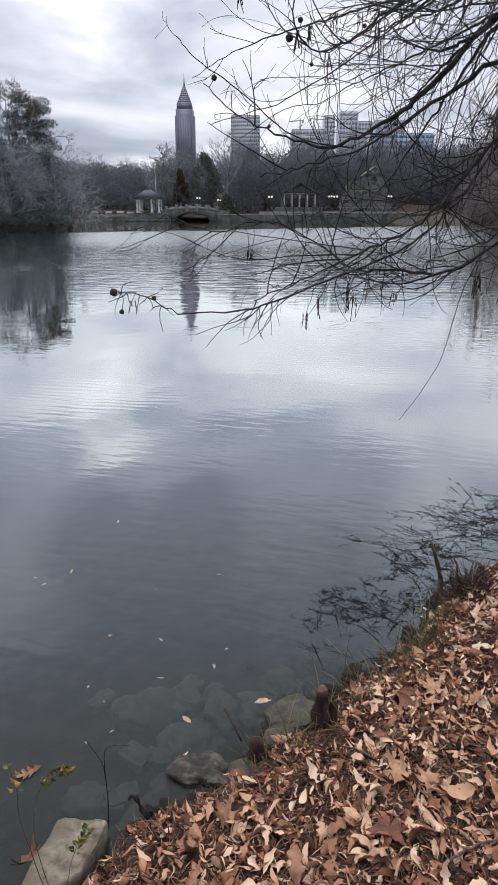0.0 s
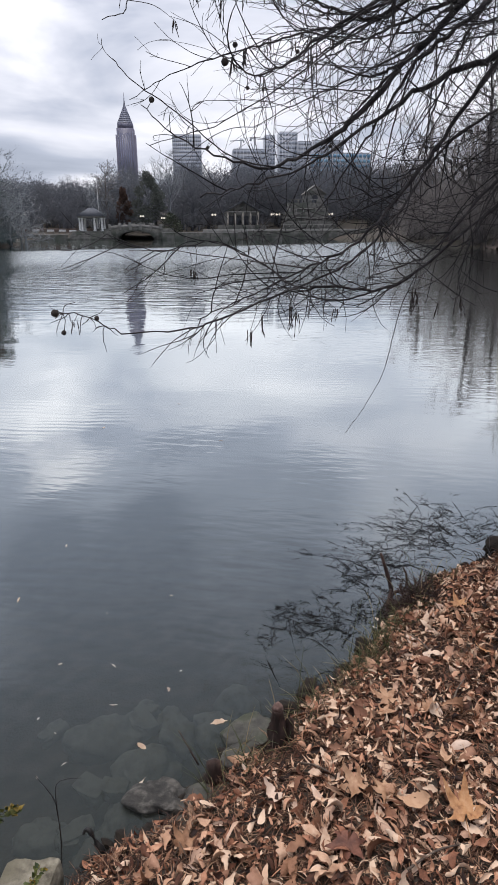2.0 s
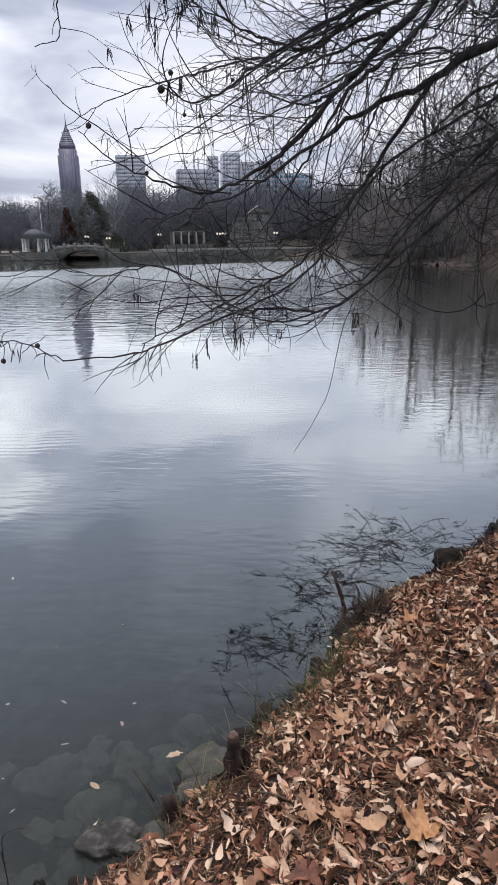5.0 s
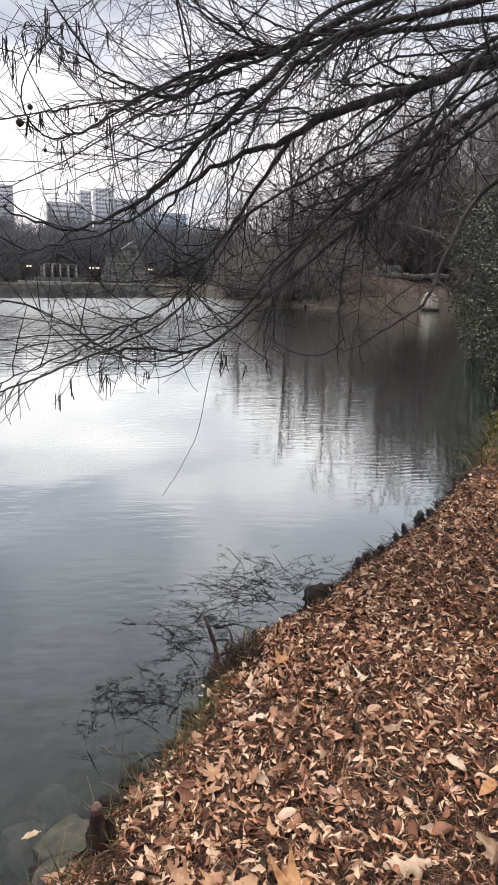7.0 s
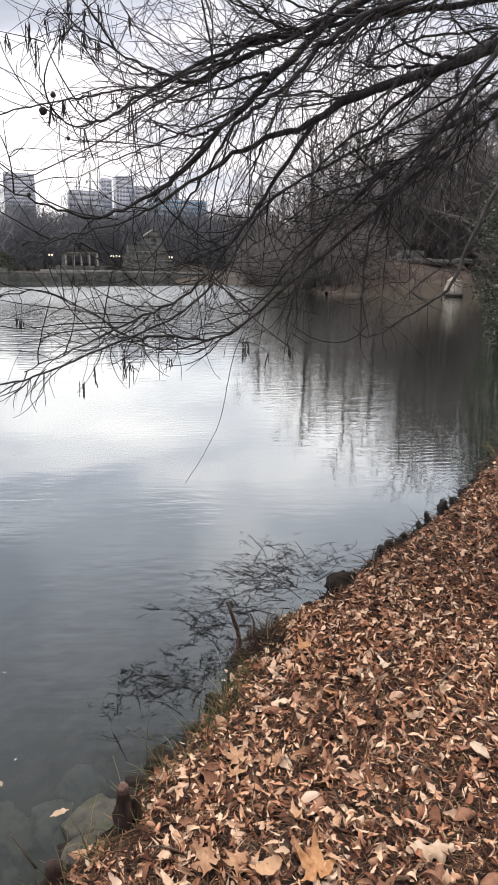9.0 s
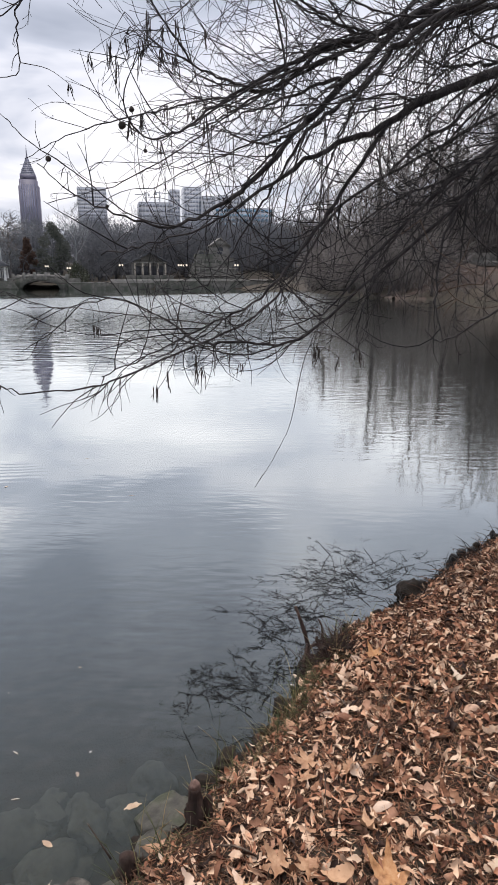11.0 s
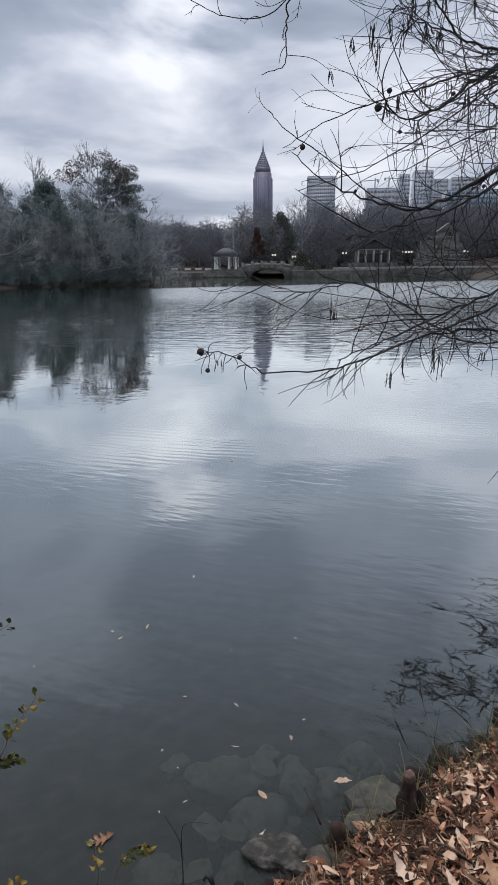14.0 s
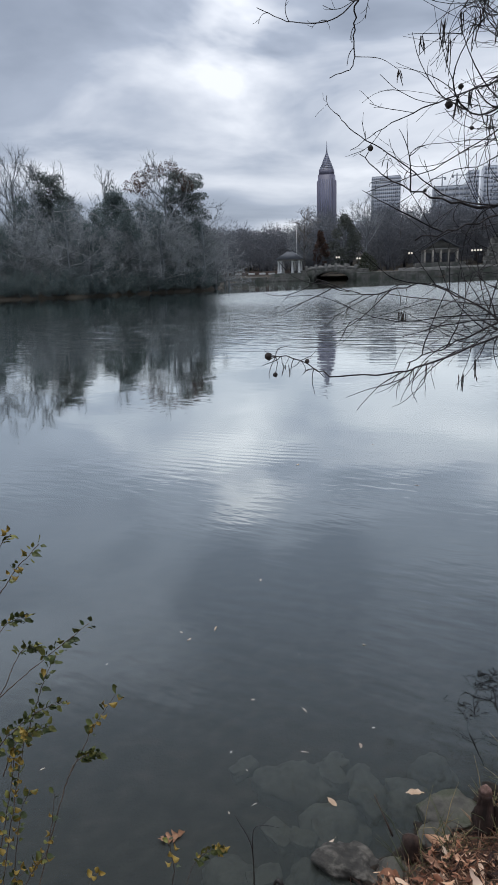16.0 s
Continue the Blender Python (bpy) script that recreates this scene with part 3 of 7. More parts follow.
def leaf_cloud(rng, centres, radii, count, size, flat=0.6, droop=0.0, slim=0.28):
    """Leaves or needle tufts as small bent blades in uneven clumps."""
    sh = Shape()
    centres, radii = np.asarray(centres, float), np.asarray(radii, float)
    pick = rng.choice(len(centres), count, p=radii ** 2 / (radii ** 2).sum())
    d = rng.normal(0, 1, (count, 3))
    d /= np.linalg.norm(d, axis=1)[:, None]
    p = centres[pick] + d * (radii[pick] * rng.uniform(0.35, 1.08, count) ** 0.6)[:, None] * np.array((1, 1, flat))
    a = rng.normal(0, 1, (count, 3)) + d * 0.8
    a[:, 2] -= droop
    a /= np.linalg.norm(a, axis=1)[:, None]
    b = np.cross(a, rng.normal(0, 1, (count, 3)))
    b /= np.linalg.norm(b, axis=1)[:, None]
    s = (size * rng.uniform(0.6, 1.4, count))[:, None]
    mid = p + a * s * 0.5 + np.cross(a, b) * s * 0.12
    v = np.stack([p, mid + b * s * slim, p + a * s, mid - b * s * slim], 1).reshape(-1, 3)
    sh.add(v, np.arange(count * 4).reshape(-1, 4))
    return sh


def bare_tree(name_label, seed, at, height, bark, group="", brush=0, **kw):
    rng = np.random.default_rng(seed)
    t = thing("bare_tree", name_label, "tree", at, group)
    trunk, crown = tree_bones(rng, height, **kw)
    part("trunk", trunk, bark, t, smooth=True)
    part("crown", crown, bark, t, "leafless grey limbs and twigs")
    if brush:
        cs = [(rng.normal(0, 0.2) * height, rng.normal(0, 0.2) * height, height * s) for s in np.linspace(0.14, 0.74, 12)]
        tagged(part("twig_haze", leaf_cloud(rng, cs, list(height * rng.uniform(0.12, 0.2, 12)), brush, height * 0.04, 0.8, 0.3, 0.06), HAZE, t, "mass of fine grey twigs"), kind="stuff")
    return t


def pine_tree(label, seed, at, height, group="", low=0.42, wide=0.2, tufts=26, count=2600, mat=None):
    rng = np.random.default_rng(seed)
    t = thing("pine_tree", label, "tree", at, group)
    trunk, limbs = Shape(), Shape()
    hs = np.linspace(0, 1, 8)
    line = np.stack([rng.normal(0, 0.007, 8) * height, rng.normal(0, 0.007, 8) * height, hs * height * 0.97], 1)
    line[0, :2] = 0
    trunk.tube(line, (0.019 * (1 - hs) + 0.002) * height, 7)
    centres, radii = [], []
    for i in range(tufts):
        s = low + (1 - low) * (i + rng.uniform()) / tufts
        ang, reach = rng.uniform(0, 6.28), height * wide * rng.uniform(0.35, 1.0) * (1.05 - 0.55 * (s - low) / (1 - low))
        start = np.array((0, 0, s * height * 0.95))
        end = start + np.array((math.cos(ang) * reach, math.sin(ang) * reach, height * rng.uniform(0.0, 0.07)))
        limbs.tube(curve([start, (start + end) / 2 + (0, 0, -0.01 * height), end], 2), np.linspace(0.005, 0.0015, 5) * height, 4)
        centres.append(end)
        radii.append(height * rng.uniform(0.042, 0.082))
        if reach > height * 0.08:
            centres.append(start + (end - start) * 0.6 + rng.normal(0, 0.02, 3) * height)
            radii.append(height * rng.uniform(0.03, 0.06))
    part("trunk", trunk, FARBARK, t, smooth=True)
    tagged(part("branchwork", limbs, FARBARK, t), kind="stuff")
    part("crown", leaf_cloud(rng, centres, radii, count, height * 0.019, 0.42, slim=0.13), mat or PINE, t, "dark needles in flat ragged tufts")
    return t


def evergreen(label, seed, at, height, wide, count=5000, size=0.16, mat=None, group="", name="evergreen_tree", skirt=0.06):
    rng = np.random.default_rng(seed)
    t = thing(name, label, "tree", at, group)
    trunk, limbs = Shape(), Shape()
    hs = np.linspace(0, 1, 6)
    trunk.tube(np.stack([rng.normal(0, 0.01, 6) * height * hs, rng.normal(0, 0.01, 6) * height * hs, hs * height * 0.9], 1), (0.02 * (1 - hs) + 0.003) * height, 7)
    centres, radii = [], []
    for i in range(46):
        s = skirt + (1 - skirt) * (i + rng.uniform()) / 46
        full = math.sin(min(1, (s + 0.12) * 0.95) * math.pi) ** 0.6
        ang, reach = rng.uniform(0, 6.28), wide * full * rng.uniform(0.45, 1.0)
        c = np.array((math.cos(ang) * reach, math.sin(ang) * reach, s * height))
        limbs.tube([(0, 0, max(0.2, c[2] - reach * 0.4)), c * (0.5, 0.5, 1) - (0, 0, reach * 0.12), c], np.linspace(0.006, 0.002, 3) * height, 4)
        centres.append(c)
        radii.append(wide * rng.uniform(0.18, 0.34))
    part("trunk", trunk, FARBARK, t, smooth=True)
    tagged(part("branchwork", limbs, FARBARK, t), kind="stuff")
    part("crown", leaf_cloud(rng, centres, radii, count, size, 0.8, 0.3), mat or FOLIAGE, t, "dense dark evergreen foliage")
    return t


def at_ground(x, y):
    return (x, y, float(land_height(np.array([x]), np.array([y]))[0]) - 0.05)


# the grove on the west shore
WEST = "trees on the grove shore"
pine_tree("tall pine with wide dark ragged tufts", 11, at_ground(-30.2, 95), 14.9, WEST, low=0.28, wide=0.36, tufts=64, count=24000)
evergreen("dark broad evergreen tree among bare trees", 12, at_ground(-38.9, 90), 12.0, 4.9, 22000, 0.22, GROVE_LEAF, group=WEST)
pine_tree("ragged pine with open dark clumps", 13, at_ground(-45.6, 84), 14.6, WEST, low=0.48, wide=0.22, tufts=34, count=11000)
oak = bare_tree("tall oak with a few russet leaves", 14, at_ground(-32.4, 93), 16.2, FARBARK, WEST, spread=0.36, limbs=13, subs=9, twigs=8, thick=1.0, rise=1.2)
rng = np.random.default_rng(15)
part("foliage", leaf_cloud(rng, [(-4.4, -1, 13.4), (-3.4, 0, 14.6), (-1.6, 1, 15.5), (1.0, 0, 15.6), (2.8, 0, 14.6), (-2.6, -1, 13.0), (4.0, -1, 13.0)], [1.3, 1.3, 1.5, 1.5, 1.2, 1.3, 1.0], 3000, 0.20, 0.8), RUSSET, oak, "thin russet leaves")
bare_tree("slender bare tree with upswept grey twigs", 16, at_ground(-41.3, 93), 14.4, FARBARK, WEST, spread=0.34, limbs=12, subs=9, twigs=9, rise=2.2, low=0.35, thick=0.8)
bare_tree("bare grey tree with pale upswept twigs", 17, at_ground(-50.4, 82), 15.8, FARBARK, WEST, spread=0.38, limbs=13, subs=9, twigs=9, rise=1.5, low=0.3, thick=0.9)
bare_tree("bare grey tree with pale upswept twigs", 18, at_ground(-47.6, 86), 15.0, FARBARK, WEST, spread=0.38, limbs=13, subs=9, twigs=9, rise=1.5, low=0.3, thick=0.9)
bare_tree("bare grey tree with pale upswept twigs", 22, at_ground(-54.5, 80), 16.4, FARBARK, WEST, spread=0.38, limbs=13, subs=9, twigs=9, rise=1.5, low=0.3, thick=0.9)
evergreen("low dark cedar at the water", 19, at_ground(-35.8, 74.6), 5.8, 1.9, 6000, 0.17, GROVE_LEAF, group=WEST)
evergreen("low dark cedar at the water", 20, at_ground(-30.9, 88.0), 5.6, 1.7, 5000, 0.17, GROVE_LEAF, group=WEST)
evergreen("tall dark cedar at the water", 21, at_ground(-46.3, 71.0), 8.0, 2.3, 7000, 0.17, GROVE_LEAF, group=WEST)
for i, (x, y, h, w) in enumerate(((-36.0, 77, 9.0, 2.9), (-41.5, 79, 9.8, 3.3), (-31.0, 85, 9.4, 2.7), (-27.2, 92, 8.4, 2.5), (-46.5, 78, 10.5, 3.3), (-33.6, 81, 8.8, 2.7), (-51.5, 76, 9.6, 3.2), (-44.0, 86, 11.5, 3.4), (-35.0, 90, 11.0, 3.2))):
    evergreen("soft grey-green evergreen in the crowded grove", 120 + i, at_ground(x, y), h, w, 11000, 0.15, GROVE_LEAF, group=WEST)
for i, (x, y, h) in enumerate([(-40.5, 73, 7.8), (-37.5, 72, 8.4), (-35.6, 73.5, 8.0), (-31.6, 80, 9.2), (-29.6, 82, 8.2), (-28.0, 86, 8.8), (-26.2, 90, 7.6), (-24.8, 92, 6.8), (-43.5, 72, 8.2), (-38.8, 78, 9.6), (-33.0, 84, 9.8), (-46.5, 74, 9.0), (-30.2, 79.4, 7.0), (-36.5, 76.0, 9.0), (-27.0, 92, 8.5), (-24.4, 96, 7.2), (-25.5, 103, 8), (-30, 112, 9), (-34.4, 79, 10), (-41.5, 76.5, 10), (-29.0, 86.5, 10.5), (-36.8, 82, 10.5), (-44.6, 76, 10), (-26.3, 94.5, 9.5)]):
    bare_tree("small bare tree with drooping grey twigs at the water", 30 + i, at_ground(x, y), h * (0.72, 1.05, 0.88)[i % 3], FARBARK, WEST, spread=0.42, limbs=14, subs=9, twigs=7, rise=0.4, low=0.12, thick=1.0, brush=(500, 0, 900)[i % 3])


EDGE = [(-58, 60.5), (-45, 67.5), (-35, 69.3), (-31, 77.5), (-24, 88)]
for i in range(20):
    k = min(int(i / 5), 3)
    f = (i - 5 * k) / 5 + 0.04 * (i % 3)
    x, y = EDGE[k][0] + (EDGE[k + 1][0] - EDGE[k][0]) * f - 0.3, EDGE[k][1] + (EDGE[k + 1][1] - EDGE[k][1]) * f + 0.9
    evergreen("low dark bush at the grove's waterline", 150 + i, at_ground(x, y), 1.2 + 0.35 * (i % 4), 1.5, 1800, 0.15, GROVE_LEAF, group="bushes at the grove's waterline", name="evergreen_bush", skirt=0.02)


def woods(label, seed, spots, bark, heights, proto=5, wide=0.36, haze=0, blade=0.05, fleck=1.1, **kw):
    """Many bare trees far off, as one stand."""
    rng = np.random.default_rng(seed)
    kinds = []
    for k in range(proto):
        trunk, crown = tree_bones(np.random.default_rng(seed * 7 + k), 1.0, spread=wide, **kw)
        kinds.append(Shape().other(trunk, np.eye(4)).other(crown, np.eye(4)))
    sh, tops, sizes = Shape(), [], []
    for x, y in spots:
        h = rng.uniform(*heights)
        sh.other(kinds[rng.integers(proto)], Matrix.Translation(at_ground(x, y)) @ Matrix.Rotation(rng.uniform(0, 6.28), 4, "Z") @ Matrix.Diagonal((h * rng.uniform(0.8, 1.1), h * rng.uniform(0.8, 1.1), h, 1)))
        tops.append((x, y, at_ground(x, y)[2] + h * 0.5))
        sizes.append(h * 0.42)
    if haze:
        cloud_of = leaf_cloud(rng, tops, sizes, haze, fleck, 0.95, 0.0, blade)
        sh.other(cloud_of, np.eye(4))
    return tagged(part("woods", sh, bark), label, "woods", kind="stuff")


rng = np.random.default_rng(5)


def scatter(n, x0, x1, y0, y1, keep=lambda x, y: True, clear=1.0):
    out = []
    while len(out) < n:
        x, y = rng.uniform(x0, x1), rng.uniform(y0, y1)
        if keep(x, y) and float(shore_distance(np.array([x]), np.array([y]))[0]) > clear:
            out.append((x, y))
    return out


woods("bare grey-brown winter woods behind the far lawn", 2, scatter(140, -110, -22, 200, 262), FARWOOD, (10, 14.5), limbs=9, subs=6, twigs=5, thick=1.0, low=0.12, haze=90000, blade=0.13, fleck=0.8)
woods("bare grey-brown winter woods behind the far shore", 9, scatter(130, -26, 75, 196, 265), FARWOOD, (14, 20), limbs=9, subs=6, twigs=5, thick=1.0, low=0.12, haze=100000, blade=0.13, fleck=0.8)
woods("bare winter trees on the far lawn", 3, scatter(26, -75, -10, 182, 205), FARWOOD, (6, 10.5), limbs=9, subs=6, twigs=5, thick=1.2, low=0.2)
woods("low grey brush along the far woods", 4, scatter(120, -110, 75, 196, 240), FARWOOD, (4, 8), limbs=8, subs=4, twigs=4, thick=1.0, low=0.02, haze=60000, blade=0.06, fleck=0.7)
# the woods on the east shore of the cove, clear of the bare slope
def off_slope(x, y):
    return not (30.2 < math.degrees(math.atan2(x, y)) < 39.5 and math.hypot(x, y) < 90)


woods("dense bare brown woods on the cove shore", 6, scatter(80, 30, 80, 58, 150, keep=lambda x, y: off_slope(x, y) and x > y * 0.35, clear=0.8), BROWNBARK, (14, 20.5), limbs=10, subs=7, twigs=6, thick=1.0, low=0.10, haze=34000, blade=0.022, fleck=0.9)
woods("tangled bare brush hanging over the cove shore", 7, scatter(130, 29, 60, 55, 125, keep=lambda x, y: off_slope(x, y) and float(shore_distance(np.array([x]), np.array([y]))[0]) < 7, clear=0.2), BROWNBARK, (4, 8.5), limbs=10, subs=6, twigs=5, thick=0.8, low=0.02, rise=0.4, haze=26000, blade=0.03)
woods("bare woods above the bank behind the cove", 8, scatter(42, 22, 75, 24, 58, keep=lambda x, y: x > y * 0.62 + 12, clear=2.5), BROWNBARK, (17, 27), limbs=10, subs=7, twigs=5, thick=0.8, low=0.1, haze=11000, blade=0.03)
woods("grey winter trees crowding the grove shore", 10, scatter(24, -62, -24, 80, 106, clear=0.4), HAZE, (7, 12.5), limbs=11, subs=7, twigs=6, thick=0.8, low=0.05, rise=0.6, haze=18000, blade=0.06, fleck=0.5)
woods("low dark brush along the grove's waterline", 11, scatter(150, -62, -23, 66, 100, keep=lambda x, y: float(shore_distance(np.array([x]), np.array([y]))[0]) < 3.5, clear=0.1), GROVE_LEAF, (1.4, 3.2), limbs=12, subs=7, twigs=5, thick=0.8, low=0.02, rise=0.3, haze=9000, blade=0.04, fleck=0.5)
woods("dense low thicket behind the clay slope", 14, [(math.sin(a) * d, math.cos(a) * d) for a, d in zip(np.radians(rng.uniform(28.5, 42.0, 60)), rng.uniform(93, 122, 60))], BROWNBARK, (7, 13), limbs=10, subs=6, twigs=5, thick=0.9, low=0.03, haze=26000, blade=0.06, fleck=0.8)
woods("tall bare woods on the rise behind the cove", 13, scatter(32, 46, 86, 64, 92, keep=off_slope, clear=2.5), BROWNBARK, (22, 30), limbs=10, subs=7, twigs=6, thick=0.8, low=0.15, haze=9000, blade=0.03)

# single trees that stand out before the far woods
bare_tree("tall dark tree with a dense crown of twigs", 81, at_ground(-24.2, 190), 19.0, BROWNBARK, spread=0.24, limbs=14, subs=9, twigs=8, low=0.3, thick=1.1, brush=3000)
evergreen("dark russet drooping cypress on the far shore", 82, at_ground(-18.8, 185), 11.5, 2.0, 3000, 0.5, mat=RUSSET, name="russet_cypress", skirt=0.25)
bare_tree("bare pale tree with spreading twigs", 83, at_ground(-6.0, 190), 21.0, FARBARK, spread=0.34, limbs=12, subs=9, twigs=8, low=0.35, thick=0.8, rise=1.3)
evergreen("dull green broad tree before the far woods", 85, at_ground(-12.6, 191), 15.5, 4.6, 4200, 0.55, mat=OLIVE)
evergreen("low green shrub by the stone bridge", 84, at_ground(-6.0, 182), 5.0, 3.2, 2200, 0.4, name="evergreen_shrub", skirt=0.03)


# ---- the far shore ----
def gazebo():
    t = thing("gazebo", "small lakeside pavilion with grey hipped roof on white columns", "gazebo", (-25.3, 170, 0))
    base = Shape().box(-4.6, 4.6, -3.0, 4.0, 0.0, 2.0, 0.06)
    part("platform", base, WALLSTONE, t, "grey stone platform")
    for k, (w, z0, z1) in enumerate([(5.6, 0.0, 0.55), (5.2, 0.0, 1.1), (4.9, 0.0, 1.6)]):
        part("step", Shape().box(-w, w, -3.0 - 0.5 * (3 - k), -3.0, z0, z1, 0.03), WALLSTONE, t)
    for x in (-2.7, -2.1, 0.9, 2.7):
        for y in (-2.2, 2.2):
            prof = [(0.40, 0), (0.40, 0.25), (0.30, 0.3), (0.27, 1.6), (0.23, 2.9), (0.32, 3.0), (0.36, 3.15)]
            part("column", Shape().lathe(prof, 12, (x, y, 2.0)), WHITE, t, smooth=True)
    part("beam", Shape().box(-3.1, 3.1, -2.7, 2.7, 5.15, 5.5, 0.04), STONE, t, "grey beam under the eaves")
    roof = Shape().add([(-3.5, -3.1, 5.5), (3.5, -3.1, 5.5), (3.5, 3.1, 5.5), (-3.5, 3.1, 5.5), (-0.7, 0, 7.5), (0.7, 0, 7.5)],
                       [(0, 3, 2, 1)])
    roof.f += [np.array([[0, 1, 5, 4], [2, 3, 4, 5]]), np.array([[1, 2, 5], [3, 0, 4]])]
    part("roof", roof, SLATE, t, "grey hipped roof")
    part("finial", Shape().lathe([(0.10, 0), (0.16, 0.2), (0.05, 0.4), (0.03, 0.7)], 8, (0, 0, 7.5)), SLATE, t)


def flagpole():
    t = thing("flagpole", "tall thin pale flagpole behind the pavilion", "flagpole", at_ground(-24.3, 176))
    part("pole", Shape().tube([(0, 0, 0), (0, 0, 6), (0, 0, 13.2)], [0.10, 0.08, 0.05], 8), WHITE, t, smooth=True)
    part("ball", Shape().lathe([(0.02, 0), (0.12, 0.08), (0.12, 0.16), (0.02, 0.24)], 8, (0, 0, 13.2)), WHITE, t)


def bridge():
    t = thing("stone_bridge", "low stone footbridge with one dark arch", "bridge", (-14.6, 169.5, 0))
    arch = Shape()
    n = 22
    xs = np.linspace(-6.6, 6.6, n + 1)
    under = np.where(np.abs(xs) < 4.6, 1.95 * np.sqrt(np.maximum(0, 1 - (xs / 4.6) ** 2)), -0.4)
    top = 3.05 - 0.012 * xs ** 2
    k = np.arange(n)
    rows = [np.stack([xs, np.full(n + 1, w), e], 1) for e, w in ((under, 0.0), (top, 0.0), (top, 11.5), (under, 11.5))]
    arch.add(np.vstack(rows), np.vstack([np.stack([a * (n + 1) + k, a * (n + 1) + k + 1, b * (n + 1) + k + 1, b * (n + 1) + k], 1) for a, b in ((0, 1), (1, 2), (2, 3), (3, 0))]))
    part("arch", arch, WALLSTONE, t, "grey stone span")
    for y in (0.0, 11.2):
        lo, hi = np.stack([xs, top - 0.15], 1), np.stack([xs, top + 0.55], 1)
        rows = [np.stack([e[:, 0], np.full(n + 1, w), e[:, 1]], 1) for e, w in ((lo, y - 0.05), (hi, y - 0.05), (hi, y + 0.35), (lo, y + 0.35))]
        k = np.arange(n)
        wall = Shape().add(np.vstack(rows), np.vstack([np.stack([a * (n + 1) + k, a * (n + 1) + k + 1, b * (n + 1) + k + 1, b * (n + 1) + k], 1) for a, b in ((0, 1), (1, 2), (2, 3), (3, 0))]))
        part("parapet", wall, STONE, t)
        for k, x in enumerate(np.linspace(-6.4, 6.4, 6)):
            part("pier", Shape().box(x - 0.35, x + 0.35, y - 0.15, y + 0.45, 2.3, 4.15 - 0.012 * x * x, 0.05), STONE, t)
    for s in (-1, 1):
        part("abutment", Shape().box(s * 8.0 - 1.5, s * 8.0 + 1.5, -0.6, 12.1, -1.0, 2.6, 0.08), WALLSTONE, t)


def street_lamp(x, y, h=4.2):
    t = thing("park_lamp", "white globe lamp on a dark post", "lamp", at_ground(x, y), "park lamps")
    part("post", Shape().tube([(0, 0, 0), (0, 0, 0.6), (0, 0, h)], [0.12, 0.07, 0.05], 8), DARKMETAL, t, smooth=True)
    for s in (-0.35, 0.35):
        part("globe", Shape().lathe([(0.05, 0), (0.22, 0.12), (0.27, 0.3), (0.2, 0.48), (0.04, 0.56)], 10, (s, 0, h)), LAMP, t, "lit white globe", smooth=True)
    part("arm", Shape().box(-0.4, 0.4, -0.04, 0.04, h - 0.06, h + 0.02), DARKMETAL, t)


def sea_wall():
    for name, x0, x1, y, h in (("retaining_wall", 13.2, 44, 160.2, 1.9), ("retaining_wall", -7.5, 13, 163, 1.5), ("retaining_wall", -47, -31, 167, 1.1)):
        t = thing(name, "pale grey stone wall along the far shore", "wall", (0, 0, 0))
        n = int((x1 - x0) / 2.6)
        xs = np.linspace(x0, x1, n + 1)
        for a in range(n):
            part("wall_block", Shape().box(xs[a] + 0.02, xs[a + 1] - 0.02, y - 0.35, y + 0.4, -1.0, h, 0.03), WALLSTONE, t)
        part("coping", Shape().box(x0 - 0.1, x1 + 0.1, y - 0.45, y + 0.5, h, h + 0.18, 0.03), STONE, t, "pale coping")


def gable(half, front, back, eaves, ridge, over=0.5):
    """A gabled roof whose ridge runs front to back, with thickness."""
    rise = (ridge - eaves) / half
    sh = Shape()
    for side in (-1, 1):
        x0, x1 = 0.0, side * (half + over)
        z0, z1 = ridge, eaves - rise * over
        v = [(x0, front - over, z0), (x1, front - over, z1), (x1, back + over, z1), (x0, back + over, z0)]
        sh.add(v + [(a, b, c + 0.22) for a, b, c in v], [(0, 1, 2, 3), (4, 7, 6, 5), (0, 4, 5, 1), (1, 5, 6, 2), (2, 6, 7, 3), (3, 7, 4, 0)])
    return sh


def gable_wall(half, y, base, eaves, ridge, thick=0.3):
    v = [(-half, y, base), (half, y, base), (half, y, eaves), (0, y, ridge), (-half, y, eaves)]
    sh = Shape().add(v + [(a, b + thick, c) for a, b, c in v], [(0, 1, 6, 5), (1, 2, 7, 6), (2, 3, 8, 7), (3, 4, 9, 8), (4, 0, 5, 9)])
    sh.f += [np.array([[4, 3, 2, 1, 0], [5, 6, 7, 8, 9]])]
    return sh


